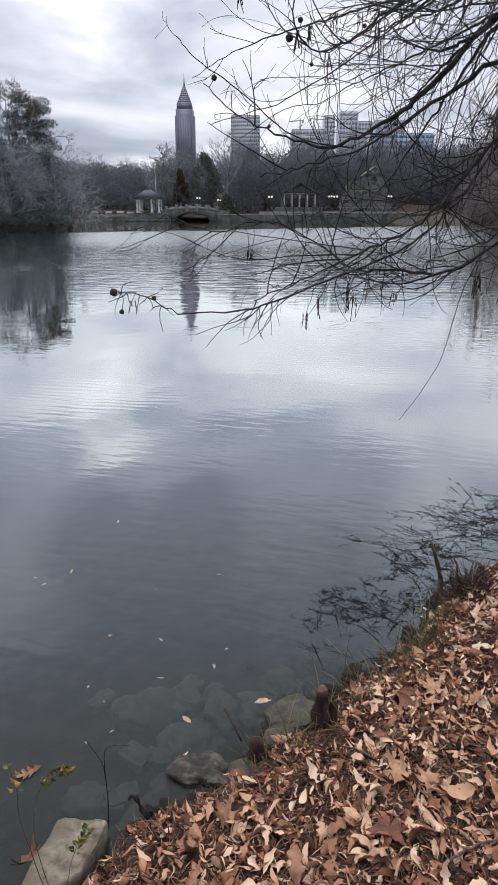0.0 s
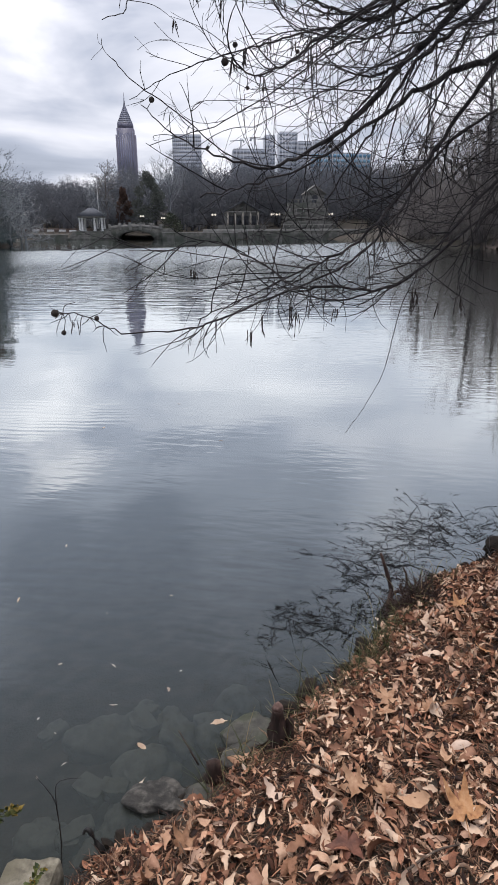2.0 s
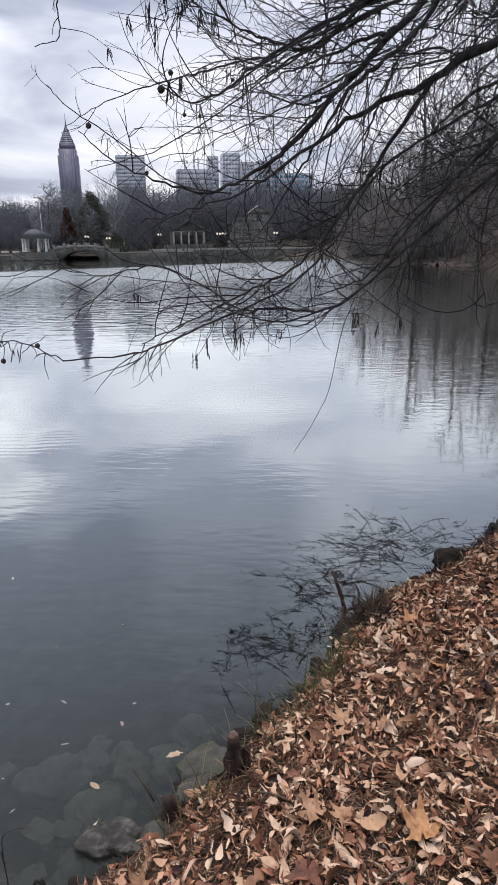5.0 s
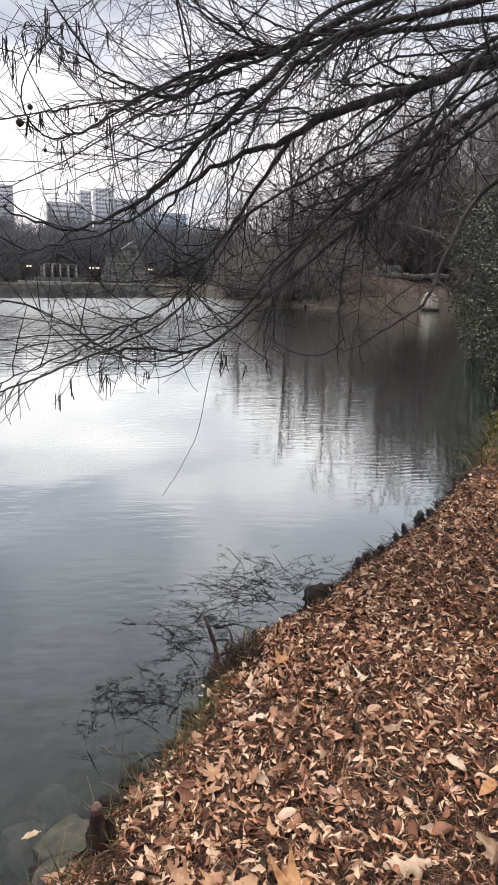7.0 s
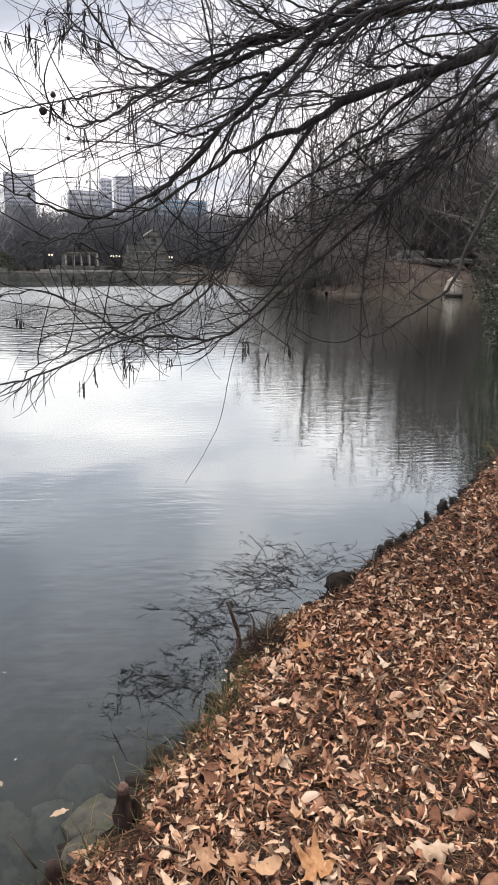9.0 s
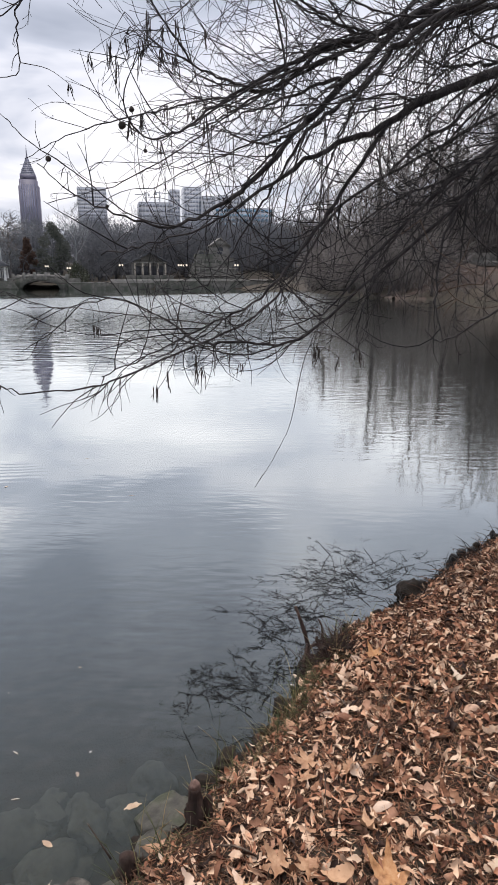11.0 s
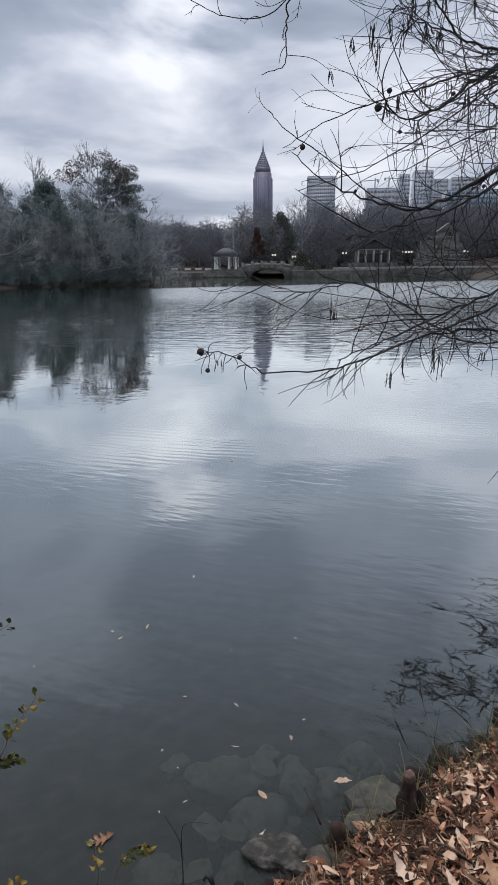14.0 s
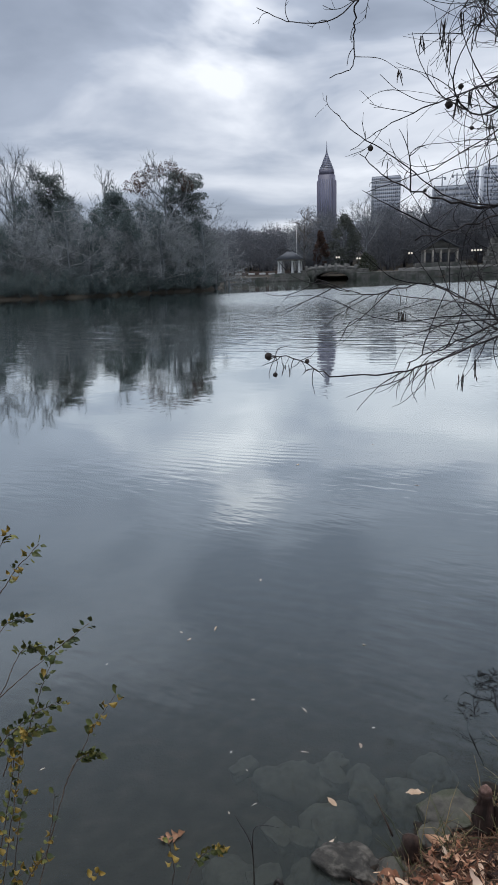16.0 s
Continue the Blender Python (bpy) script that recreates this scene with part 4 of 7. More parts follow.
def boathouse():
    t = thing("lake_house", "pale stone lake house with gabled roof and open porch", "building", (12.8, 172, 0))
    part("terrace_wall", Shape().box(-6.0, 6.0, -2.6, 8, 0, 3.4, 0.06), WALLSTONE, t, "grey stone base")
    part("wall", Shape().box(-4.4, 4.4, 0, 7, 3.4, 6.6, 0.05), STONE, t)
    part("gable_front", gable_wall(4.4, -0.32, 6.6, 6.62, 8.9), STONE, t, "pale gable")
    part("roof", gable(4.4, -2.3, 7, 6.7, 9.1), SLATE, t, "grey gabled roof")
    for x in np.linspace(-3.9, 3.9, 5):
        part("post", Shape().box(x - 0.2, x + 0.2, -2.2, -1.8, 3.4, 6.5, 0.03), CREAM, t)
    for x in np.linspace(-2.9, 2.9, 4):
        part("opening", Shape().box(x - 0.6, x + 0.6, -0.06, 0.05, 3.5, 5.7), SLATE, t, "dark opening")
    part("porch_beam", Shape().box(-4.3, 4.3, -2.25, -1.75, 6.45, 6.75, 0.03), STONE, t)


def stone_pavilion():
    t = thing("pavilion", "pale gabled stone pavilion with an arched window", "building", (32.4, 176.5, 0))
    part("base", Shape().box(-3.6, 3.6, -0.8, 5, 3.0, 8.2, 0.06), WALLSTONE, t)
    part("wall", Shape().box(-2.6, 2.6, 0, 4.4, 8.2, 11.2, 0.05), STONE, t, "pale stone wall")
    part("gable_front", gable_wall(2.6, -0.3, 11.2, 11.22, 13.0), STONE, t, "pale gable")
    part("roof", gable(2.6, -0.3, 4.4, 11.3, 13.2, 0.35), STONE, t, "grey stone roof")
    arch = Shape()
    ring = [(0.75 * math.cos(a), 10.2 + 0.75 * math.sin(a)) for a in np.linspace(0, math.pi, 9)] + [(-0.75, 8.8), (0.75, 8.8)]
    k = len(ring)
    arch.add([(x, y, z) for y in (-0.38, 0.05) for x, z in ring], np.array([[i, (i + 1) % k, k + (i + 1) % k, k + i] for i in range(k)]))
    arch.f += [np.array([list(range(k)), list(range(2 * k - 1, k - 1, -1))])]
    part("arched_window", arch, SLATE, t, "dark arched window")


def terrace():
    t = thing("stone_terrace", "stepped grey stone terraces on a slope", "terrace", (29.5, 166, 0))
    for k, (w, y, h) in enumerate([(7.5, 0, 2.6), (6.4, 3.0, 4.4), (5.2, 6, 6.6), (4.2, 9, 9.0)]):
        part("tier", Shape().box(-w, w, y, y + 3.4, 0, h, 0.08), WALLSTONE, t)
        n = int(w * 2 / 1.5)
        for i in range(n):
            x = -w + (i + 0.5) * 2 * w / n
            part("baluster", Shape().box(x - 0.16, x + 0.16, y + 0.1, y + 0.4, h, h + 0.7), STONE, t)
        part("rail", Shape().box(-w, w, y + 0.05, y + 0.45, h + 0.7, h + 0.86), STONE, t)


def park_bench(x, y):
    t = thing("park_bench", "pale park bench on the far lawn", "bench", at_ground(x, y), "benches on the far lawn")
    part("seat", Shape().box(-0.9, 0.9, -0.25, 0.25, 0.42, 0.48, 0.01), WHITE, t)
    part("backrest", Shape().box(-0.9, 0.9, 0.22, 0.28, 0.5, 0.95, 0.01), WHITE, t)
    for s in (-0.75, 0.75):
        part("leg", Shape().box(s - 0.05, s + 0.05, -0.22, 0.26, 0.0, 0.42), DARKMETAL, t)


gazebo()
flagpole()
bridge()
sea_wall()
boathouse()
terrace()
stone_pavilion()
shore = part("shore_path", Shape().box(2.5, 44, 163.6, 168.6, 0.5, 2.35, 0.1), STONE)
tagged(shore, "pale gravel path along the far wall", "path", kind="structure")
for x, y in ((-46, 186), (-14, 186), (5.5, 174), (20.5, 170), (22, 171), (-8, 180), (36, 172)):
    street_lamp(x, y)
for x, y in ((-37, 176), (-34, 176), (-41, 177), (-31, 174)):
    park_bench(x, y)
path = tagged(part("lawn_path", Shape().box(-62, -28, 183, 189, 0.5, 2.75, 0.1), REDCLAY), "pale tan path across the far lawn", "path", kind="structure")

t = thing("park_path", "pale path and kerb behind the grove trees", "path", (0, 0, 0))
for k in range(9):
    x = -60 + k * 3.6
    z = at_ground(x + 1.8, 92.0)[2]
    part("paving_slab", Shape().box(x, x + 3.5, 91.0, 93.5, z - 0.3, z + 0.16, 0.03), STONE, t)

# ---- the skyline ----
def office_block(label, x0, x1, y, top, wall, glass, floors, bays, depth=30.0, base=0.0, fin=False, name="office_building", windows="bay"):
    t = thing(name, label, "building", ((x0 + x1) / 2, y, base))
    w = (x1 - x0) / 2
    part("wall", Shape().box(-w, w, 0, depth, 0, top), wall, t)
    part("roof", Shape().box(-w * 0.96, w * 0.96, 1, depth - 1, top, top + 1.2), wall, t)
    fh = top / floors
    if windows == "bay":
        bw = 2 * w / bays
        pane = Shape().box(-bw * 0.38, bw * 0.38, -0.35, 0.3, 0, fh * 0.62).mesh("pane", glass)
        for f in range(int(floors * 0.35), floors):
            for b in range(bays):
                o = part("window", pane, glass, t)
                o.location = (-w + bw * (b + 0.5), 0, fh * (f + 0.2))
    else:
        band = Shape().box(-w * 0.985, w * 0.985, -0.35, 0.3, 0, fh * 0.6).mesh("band", glass)
        for f in range(int(floors * 0.35), floors):
            part("window_band", band, glass, t).location = (0, 0, fh * (f + 0.25))
        if fin:
            pier = Shape().box(-0.5, 0.5, -0.7, 0.3, 0, top).mesh("pier", wall)
            for b in range(bays + 1):
                part("pier", pier, wall, t).location = (-w + 2 * w * b / bays, 0, 0)
    return t


def tower():
    t = thing("skyscraper", "tall dark office tower with stepped pointed crown and spire", "building", (-134.6, 1470, 0))
    w = 17.4
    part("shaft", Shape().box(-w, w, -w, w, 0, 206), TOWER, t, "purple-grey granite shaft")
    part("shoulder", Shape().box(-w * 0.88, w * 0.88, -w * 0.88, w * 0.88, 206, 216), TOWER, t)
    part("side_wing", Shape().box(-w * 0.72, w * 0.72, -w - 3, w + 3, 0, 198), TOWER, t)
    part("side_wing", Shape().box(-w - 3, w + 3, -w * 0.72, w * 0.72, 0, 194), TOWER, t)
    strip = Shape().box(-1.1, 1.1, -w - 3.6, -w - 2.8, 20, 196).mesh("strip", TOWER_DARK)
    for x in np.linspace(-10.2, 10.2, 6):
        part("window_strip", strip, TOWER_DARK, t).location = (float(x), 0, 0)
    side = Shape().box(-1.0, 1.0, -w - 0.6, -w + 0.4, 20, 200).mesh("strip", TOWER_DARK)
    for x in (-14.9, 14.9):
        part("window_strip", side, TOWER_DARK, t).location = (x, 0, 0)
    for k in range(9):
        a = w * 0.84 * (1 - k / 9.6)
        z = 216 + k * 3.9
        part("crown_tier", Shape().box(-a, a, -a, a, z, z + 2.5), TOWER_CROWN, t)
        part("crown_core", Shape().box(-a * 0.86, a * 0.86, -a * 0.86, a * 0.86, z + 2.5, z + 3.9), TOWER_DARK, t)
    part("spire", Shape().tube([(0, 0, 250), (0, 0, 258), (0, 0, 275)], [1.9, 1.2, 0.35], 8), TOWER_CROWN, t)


def crane(x, y, z, reach, turn):
    t = thing("tower_crane", "thin construction crane over the skyline", "crane", (x, y, z), turn=turn)
    part("mast", Shape().box(-0.6, 0.6, -0.6, 0.6, -25, 14), GREYWALL, t)
    part("jib", Shape().box(-reach * 0.3, reach, -0.4, 0.4, 11, 12), GREYWALL, t)
    part("counterweight", Shape().box(-reach * 0.3, -reach * 0.2, -1, 1, 8.5, 11), GREYWALL, t)


tower()
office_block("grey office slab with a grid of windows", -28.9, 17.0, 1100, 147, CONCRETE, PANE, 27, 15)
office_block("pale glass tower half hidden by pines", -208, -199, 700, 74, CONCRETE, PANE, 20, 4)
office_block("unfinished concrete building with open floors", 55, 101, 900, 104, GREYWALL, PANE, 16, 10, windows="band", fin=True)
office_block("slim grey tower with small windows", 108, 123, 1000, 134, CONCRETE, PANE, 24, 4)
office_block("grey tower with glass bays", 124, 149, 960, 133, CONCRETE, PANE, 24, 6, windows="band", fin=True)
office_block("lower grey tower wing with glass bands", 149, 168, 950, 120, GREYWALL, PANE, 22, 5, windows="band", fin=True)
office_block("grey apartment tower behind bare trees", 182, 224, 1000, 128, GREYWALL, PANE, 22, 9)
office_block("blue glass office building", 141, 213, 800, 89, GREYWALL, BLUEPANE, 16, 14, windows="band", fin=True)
crane(84, 905, 106, 22, 20)
crane(66, 905, 104, 16, 150)


# ---- the bald cypress that hangs over the water ----
cyp = thing("cypress_tree", "bare bald cypress with drooping twigs over the water", "tree", (0, 0, 0))
crng = np.random.default_rng(77)
TRUNK_AT = np.array((5.6, 2.7, 0.0))
TRUNK_AT[2] = at_ground(5.6, 2.7)[2]
hs = np.linspace(0, 1, 9)
ctrunk = Shape()
ctrunk.tube(np.stack([TRUNK_AT[0] + 0.08 * np.sin(hs * 5), TRUNK_AT[1] + 0.06 * np.cos(hs * 4), TRUNK_AT[2] + hs * 11], 1), 0.36 * (1 - hs) ** 0.8 + 0.03 + 0.25 * np.exp(-hs * 18), 14)
part("trunk", ctrunk, BARK, cyp, "tapered grey-brown trunk", smooth=True)


def strand(start, way, length, steps, sag, wander, rise_end=0.0, bend=1.0):
    """A bending twig's line."""
    pts, d = [start], unit(way)
    bow = crng.normal(0, 0.125 * bend, 3)
    for i in range(steps):
        s = (i + 1) / steps
        d = unit(d + bow + crng.normal(0, wander, 3) + np.array((0, 0, -sag + rise_end * s)))
        pts.append(pts[-1] + d * length / steps)
    return np.array(pts)


def twig_spray(sh, line, r0, first=0.15, gap=0.135, reach=1.2, sag=0.03, lift=0.17, subs=2, last=1.0):
    """Side twigs along a limb, each with finer ones."""
    seg = np.linalg.norm(np.diff(line, axis=0), axis=1)
    along = np.concatenate([[0], np.cumsum(seg)])
    total = along[-1]
    s = total * first
    while s < total * last:
        k = min(np.searchsorted(along, s) - 1, len(line) - 2)
        k = max(k, 0)
        f = (s - along[k]) / (seg[k] + 1e-9)
        p, tan = line[k] + (line[k + 1] - line[k]) * f, unit(line[k + 1] - line[k])
        side = unit(np.cross(tan, crng.normal(0, 1, 3)))
        side[1] *= 0.7
        d = unit(tan * crng.uniform(0.35, 1.0) + side * crng.uniform(0.4, 1.4) + np.array((-0.10, 0, -0.08)))
        q = s / total
        length = reach * crng.uniform(0.35, 1.3) * (1.2 - 0.75 * q)
        r = min(r0 * 0.5, crng.uniform(0.0020, 0.0047))
        tw = strand(p, d, length, 8, crng.uniform(-0.6 * sag, 1.8 * sag), 0.065, crng.uniform(-0.5 * lift, 1.8 * lift))
        if tw[:, 2].min() < 1.22:
            s += gap * 0.5
            continue
        sh.tube(tw, np.linspace(r, 0.0013, 9), 4, closed=False)
        for _ in range(crng.integers(subs - 1, subs + 2)):
            a = crng.integers(1, 8)
            e = unit(unit(tw[a + 1] - tw[a - 1]) + crng.normal(0, 0.40, 3) + (0, 0, -0.12))
            st = strand(tw[a], e, length * crng.uniform(0.25, 0.7), 6, crng.uniform(-0.04, 0.09), 0.06)
            if st[:, 2].min() < 1.18:
                continue
            sh.tube(st, np.linspace(r * 0.6, 0.0010, 7), 3, closed=False)
        s += gap * crng.uniform(0.4, 1.6) * (0.6 + 0.9 * q)


def limb(points, r0, r1, fall=1.2, **kw):
    line = curve(points, 6)
    n = len(line)
    line[1:-1] += crng.normal(0, min(0.006, 0.3 * r0), (n - 2, 3))
    taper = r1 + (r0 * 0.72 - r1) * (1 - np.linspace(0, 1, n)) ** fall
    body = Shape().tube(line, taper * crng.uniform(0.92, 1.08, n), 8 if r0 > 0.012 else 6)
    b = part("limb", body, BARK, cyp, smooth=True)
    sh = Shape()
    twig_spray(sh, line, max(r1 * 2, r0 * 0.4), **kw)
    tagged(part("twig_spray", sh, TWIG, b, "fine bare twigs"), kind="stuff")
    return line


LINES = [
    limb([(5.5, 2.8, 3.5), (4.4, 3.3, 3.45), (3.07, 3.63, 3.25), (2.52, 3.61, 3.04), (1.97, 3.64, 2.84), (1.63, 3.62, 2.65), (1.27, 3.66, 2.50), (0.88, 3.61, 2.26), (0.64, 3.57, 2.11), (0.30, 3.51, 2.00), (0.05, 3.52, 1.94)], 0.096, 0.004, fall=2.2, first=0.3),
    limb([(1.66, 3.62, 2.66), (1.45, 3.64, 2.35), (1.23, 3.64, 2.04), (0.94, 3.62, 1.72), (0.61, 3.58, 1.56), (0.27, 3.40, 1.43), (0.02, 3.19, 1.35)], 0.019, 0.0025, gap=0.05),
    limb([(5.5, 2.8, 4.4), (3.9, 3.6, 3.75), (2.58, 3.99, 3.46), (2.00, 3.88, 3.34), (1.62, 3.77, 3.15), (1.30, 3.71, 3.04), (0.87, 3.67, 2.83), (0.62, 3.66, 2.66), (0.38, 3.61, 2.53), (0.19, 3.52, 2.58)], 0.036, 0.003, first=0.35, lift=0.08),
    limb([(5.5, 2.8, 4.9), (3.4, 3.6, 4.0), (2.03, 3.84, 3.39), (1.49, 3.68, 2.93), (1.18, 3.64, 2.64), (0.90, 3.67, 2.35), (0.71, 3.72, 2.22), (0.46, 3.77, 2.11), (0.24, 3.78, 2.14), (-0.06, 3.77, 2.26), (-0.25, 3.74, 2.41)], 0.038, 0.0022, first=0.35, lift=0.08),
    limb([(3.3, 3.62, 3.28), (2.4, 4.0, 2.75), (1.67, 4.26, 2.32), (1.25, 4.02, 1.83), (0.87, 3.70, 1.58), (0.54, 3.46, 1.47), (0.15, 3.18, 1.36), (-0.02, 3.08, 1.32), (-0.34, 2.96, 1.33), (-0.48, 2.96, 1.40), (-0.62, 2.93, 1.43)], 0.0145, 0.0020, first=0.2, gap=0.065, reach=0.5, last=0.68),
    limb([(3.6, 3.55, 3.33), (2.55, 3.80, 2.51), (2.04, 3.69, 2.13), (1.61, 3.69, 1.79), (1.16, 3.62, 1.47), (0.81, 3.61, 1.47), (0.57, 3.55, 1.48), (0.42, 3.58, 1.58), (0.12, 3.60, 1.71), (-0.18, 3.59, 1.67), (-0.46, 3.57, 1.76)], 0.018, 0.0020, first=0.15, gap=0.05, reach=0.75),
    limb([(4.6, 3.3, 3.4), (3.63, 4.14, 2.67), (3.23, 4.16, 2.12), (3.02, 4.07, 1.78), (2.70, 4.04, 1.57), (2.33, 4.02, 1.41), (2.19, 3.99, 1.49)], 0.032, 0.003, first=0.2, gap=0.09, reach=0.45),
    limb([(3.6, 3.4, 3.6), (2.87, 3.39, 3.25), (2.52, 3.41, 2.85), (2.24, 3.45, 2.43), (2.03, 3.51, 2.14), (1.95, 3.45, 1.74), (1.94, 3.32, 1.48)], 0.03, 0.003, first=0.1),
    limb([(5.4, 2.7, 4.1), (2.80, 3.35, 3.46), (2.16, 3.38, 3.26), (1.72, 3.45, 3.08), (1.47, 3.53, 2.82), (1.19, 3.57, 2.60), (1.05, 3.66, 2.37), (0.85, 3.63, 2.09), (0.62, 3.58, 1.78)], 0.032, 0.003, first=0.3),
    limb([(4.2, 3.3, 3.42), (2.95, 3.43, 2.97), (2.65, 3.46, 2.79), (2.31, 3.51, 2.57), (1.95, 3.53, 2.30), (1.59, 3.51, 1.96), (1.32, 3.51, 1.66), (1.01, 3.49, 1.54)], 0.034, 0.003, first=0.15, gap=0.05),
    limb([(3.4, 3.9, 3.85), (2.15, 3.77, 3.51), (1.68, 3.67, 3.17), (1.25, 3.57, 2.94), (0.84, 3.52, 2.77), (0.51, 3.42, 2.55), (0.34, 3.35, 2.47)], 0.024, 0.002, first=0.2),
    limb([(1.9, 3.75, 3.6), (1.1, 3.6, 3.55), (0.28, 3.47, 3.34), (-0.05, 3.36, 3.13), (-0.23, 3.30, 3.00), (-0.26, 3.34, 2.88), (-0.27, 3.33, 2.73), (-0.37, 3.28, 2.67)], 0.012, 0.0018, first=0.3, gap=0.12, reach=0.25),
    limb([(-0.05, 3.36, 3.13), (-0.23, 3.30, 3.00), (-0.36, 3.31, 2.92), (-0.54, 3.29, 2.92), (-0.70, 3.24, 2.98)], 0.005, 0.0018, gap=0.16, reach=0.16),
    limb([(1.30, 3.5, 1.75), (1.23, 3.40, 1.61), (1.10, 3.31, 1.37), (1.00, 3.19, 1.08), (0.91, 3.17, 0.90), (0.78, 3.10, 0.75)], 0.0036, 0.0013, gap=0.4, reach=0.08, subs=1),
    limb([(2.4, 3.9, 3.42), (1.39, 3.76, 3.07), (1.06, 3.72, 2.84), (0.80, 3.68, 2.84), (0.64, 3.60, 2.86), (0.38, 3.42, 2.90), (0.21, 3.32, 2.92)], 0.02, 0.0018, first=0.2, gap=0.06, reach=0.4),
    limb([(0.84, 3.81, 2.73), (0.54, 3.65, 2.74), (0.17, 3.53, 2.57)], 0.006, 0.002, gap=0.1, reach=0.3),
    limb([(0.57, 3.76, 2.10), (0.24, 3.69, 2.15), (-0.06, 3.57, 2.35), (-0.26, 3.44, 2.46), (-0.35, 3.42, 2.55)], 0.006, 0.0018, gap=0.1, reach=0.28),
]
# lesser limbs, each of which leaves a greater one nearer the trunk
for thick, fine, pts in (
        (0.014, 0.002, [(1.94, 3.75, 3.68), (1.59, 3.72, 3.42), (1.38, 3.69, 3.21), (1.18, 3.66, 2.99), (0.92, 3.63, 2.84)]),
        (0.016, 0.002, [(3.38, 3.55, 3.75), (2.89, 3.53, 3.52), (2.41, 3.51, 3.35), (1.97, 3.49, 3.13), (1.69, 3.47, 3.01), (1.18, 3.45, 2.94), (0.88, 3.43, 2.94)]),
        (0.026, 0.003, [(3.51, 3.75, 3.66), (3.09, 3.74, 3.40), (2.67, 3.72, 3.12), (2.35, 3.71, 2.90), (2.05, 3.70, 2.68), (1.82, 3.68, 2.53), (1.67, 3.67, 2.39), (1.39, 3.66, 2.22), (1.18, 3.64, 2.05), (0.91, 3.63, 1.89)]),
        (0.014, 0.002, [(3.23, 3.50, 3.32), (2.64, 3.48, 3.20), (2.18, 3.46, 3.09), (1.89, 3.44, 2.93), (1.68, 3.42, 2.76), (1.41, 3.40, 2.67), (1.28, 3.38, 2.55)]),
        (0.020, 0.002, [(3.61, 3.85, 3.65), (3.19, 3.83, 3.28), (2.85, 3.82, 2.94), (2.52, 3.81, 2.67), (2.19, 3.79, 2.44), (1.80, 3.77, 2.28), (1.54, 3.76, 2.11), (1.28, 3.75, 1.93), (1.03, 3.73, 1.76)]),
        (0.016, 0.002, [(3.23, 3.60, 3.32), (3.01, 3.58, 3.00), (2.84, 3.57, 2.79), (2.68, 3.55, 2.57), (2.48, 3.53, 2.43), (2.29, 3.51, 2.19), (2.13, 3.50, 2.02), (1.90, 3.48, 1.88)]),
        (0.015, 0.002, [(2.84, 3.60, 3.68), (2.57, 3.58, 3.46), (2.30, 3.56, 3.24), (2.15, 3.54, 3.10), (1.87, 3.52, 2.86), (1.72, 3.50, 2.70), (1.65, 3.48, 2.61)]),
        (0.014, 0.002, [(2.45, 3.50, 3.58), (2.16, 3.48, 3.36), (1.95, 3.45, 3.19), (1.68, 3.43, 2.93), (1.54, 3.40, 2.77), (1.47, 3.38, 2.67)]),
        (0.008, 0.0018, [(0.93, 3.45, 3.26), (0.96, 3.43, 3.16), (1.01, 3.40, 2.97), (0.98, 3.38, 2.70), (0.99, 3.35, 2.52), (1.06, 3.33, 2.48)]),
        (0.010, 0.0016, [(1.30, 3.60, 3.05), (1.11, 3.58, 2.94), (0.87, 3.55, 2.79), (0.60, 3.53, 2.81), (0.54, 3.50, 2.87), (0.34, 3.48, 2.94)]),
        (0.009, 0.0016, [(1.64, 3.50, 2.79), (1.42, 3.48, 2.74), (1.09, 3.46, 2.69), (0.79, 3.44, 2.66), (0.50, 3.42, 2.71), (0.33, 3.40, 2.91), (0.22, 3.38, 3.02)]),
        (0.012, 0.0018, [(2.70, 3.60, 2.78), (2.54, 3.58, 2.54), (2.30, 3.56, 2.36), (1.99, 3.54, 2.24), (1.76, 3.52, 2.10), (1.62, 3.50, 1.94), (1.54, 3.48, 1.71)]),
        (0.012, 0.0018, [(2.35, 3.70, 2.86), (2.12, 3.68, 2.65), (1.93, 3.66, 2.44), (1.81, 3.64, 2.24), (1.74, 3.62, 2.04), (1.52, 3.60, 1.84), (1.30, 3.58, 1.64)]),
):
    great = np.vstack(LINES[:11])
    great = great[great[:, 0] > pts[0][0] + 0.15]
    root = great[np.argmin(((great - np.array(pts[0])) ** 2).sum(1))]
    LINES.append(limb([tuple(root), *pts], thick, fine, first=0.12, gap=0.12, reach=0.7))
for i in range(5):
    src = LINES[(2, 10, 14, 3, 8)[i % 5]]
    k = crng.integers(int(len(src) * 0.3), int(len(src) * 0.85))
    way = unit(src[k + 1] - src[k]) + np.array((crng.uniform(-0.5, 0.3), crng.uniform(-0.4, 0.2), crng.uniform(-0.1, 0.8)))
    limb(strand(src[k], way, crng.uniform(0.7, 1.4), 5, 0.05, 0.06, 0.0), crng.uniform(0.005, 0.009), 0.0016, first=0.1, gap=0.10, reach=0.7)
for x, y, z, turn in ((1.25, 3.62, 3.62, 0.05), (1.0, 3.55, 3.42, -0.1), (0.95, 3.45, 3.30, -0.35), (1.1, 3.6, 3.5, 0.3), (0.8, 3.5, 3.2, -0.6), (0.85, 3.55, 3.36, 0.15), (0.7, 3.45, 3.36, -0.3)):
    limb(strand(np.array((x, y, z)), (-1, crng.uniform(-0.2, 0.2), turn), crng.uniform(0.6, 0.95), 6, 0.05, 0.06), 0.006, 0.0015, first=0.05, gap=0.085, reach=0.42)
tipwork = Shape()
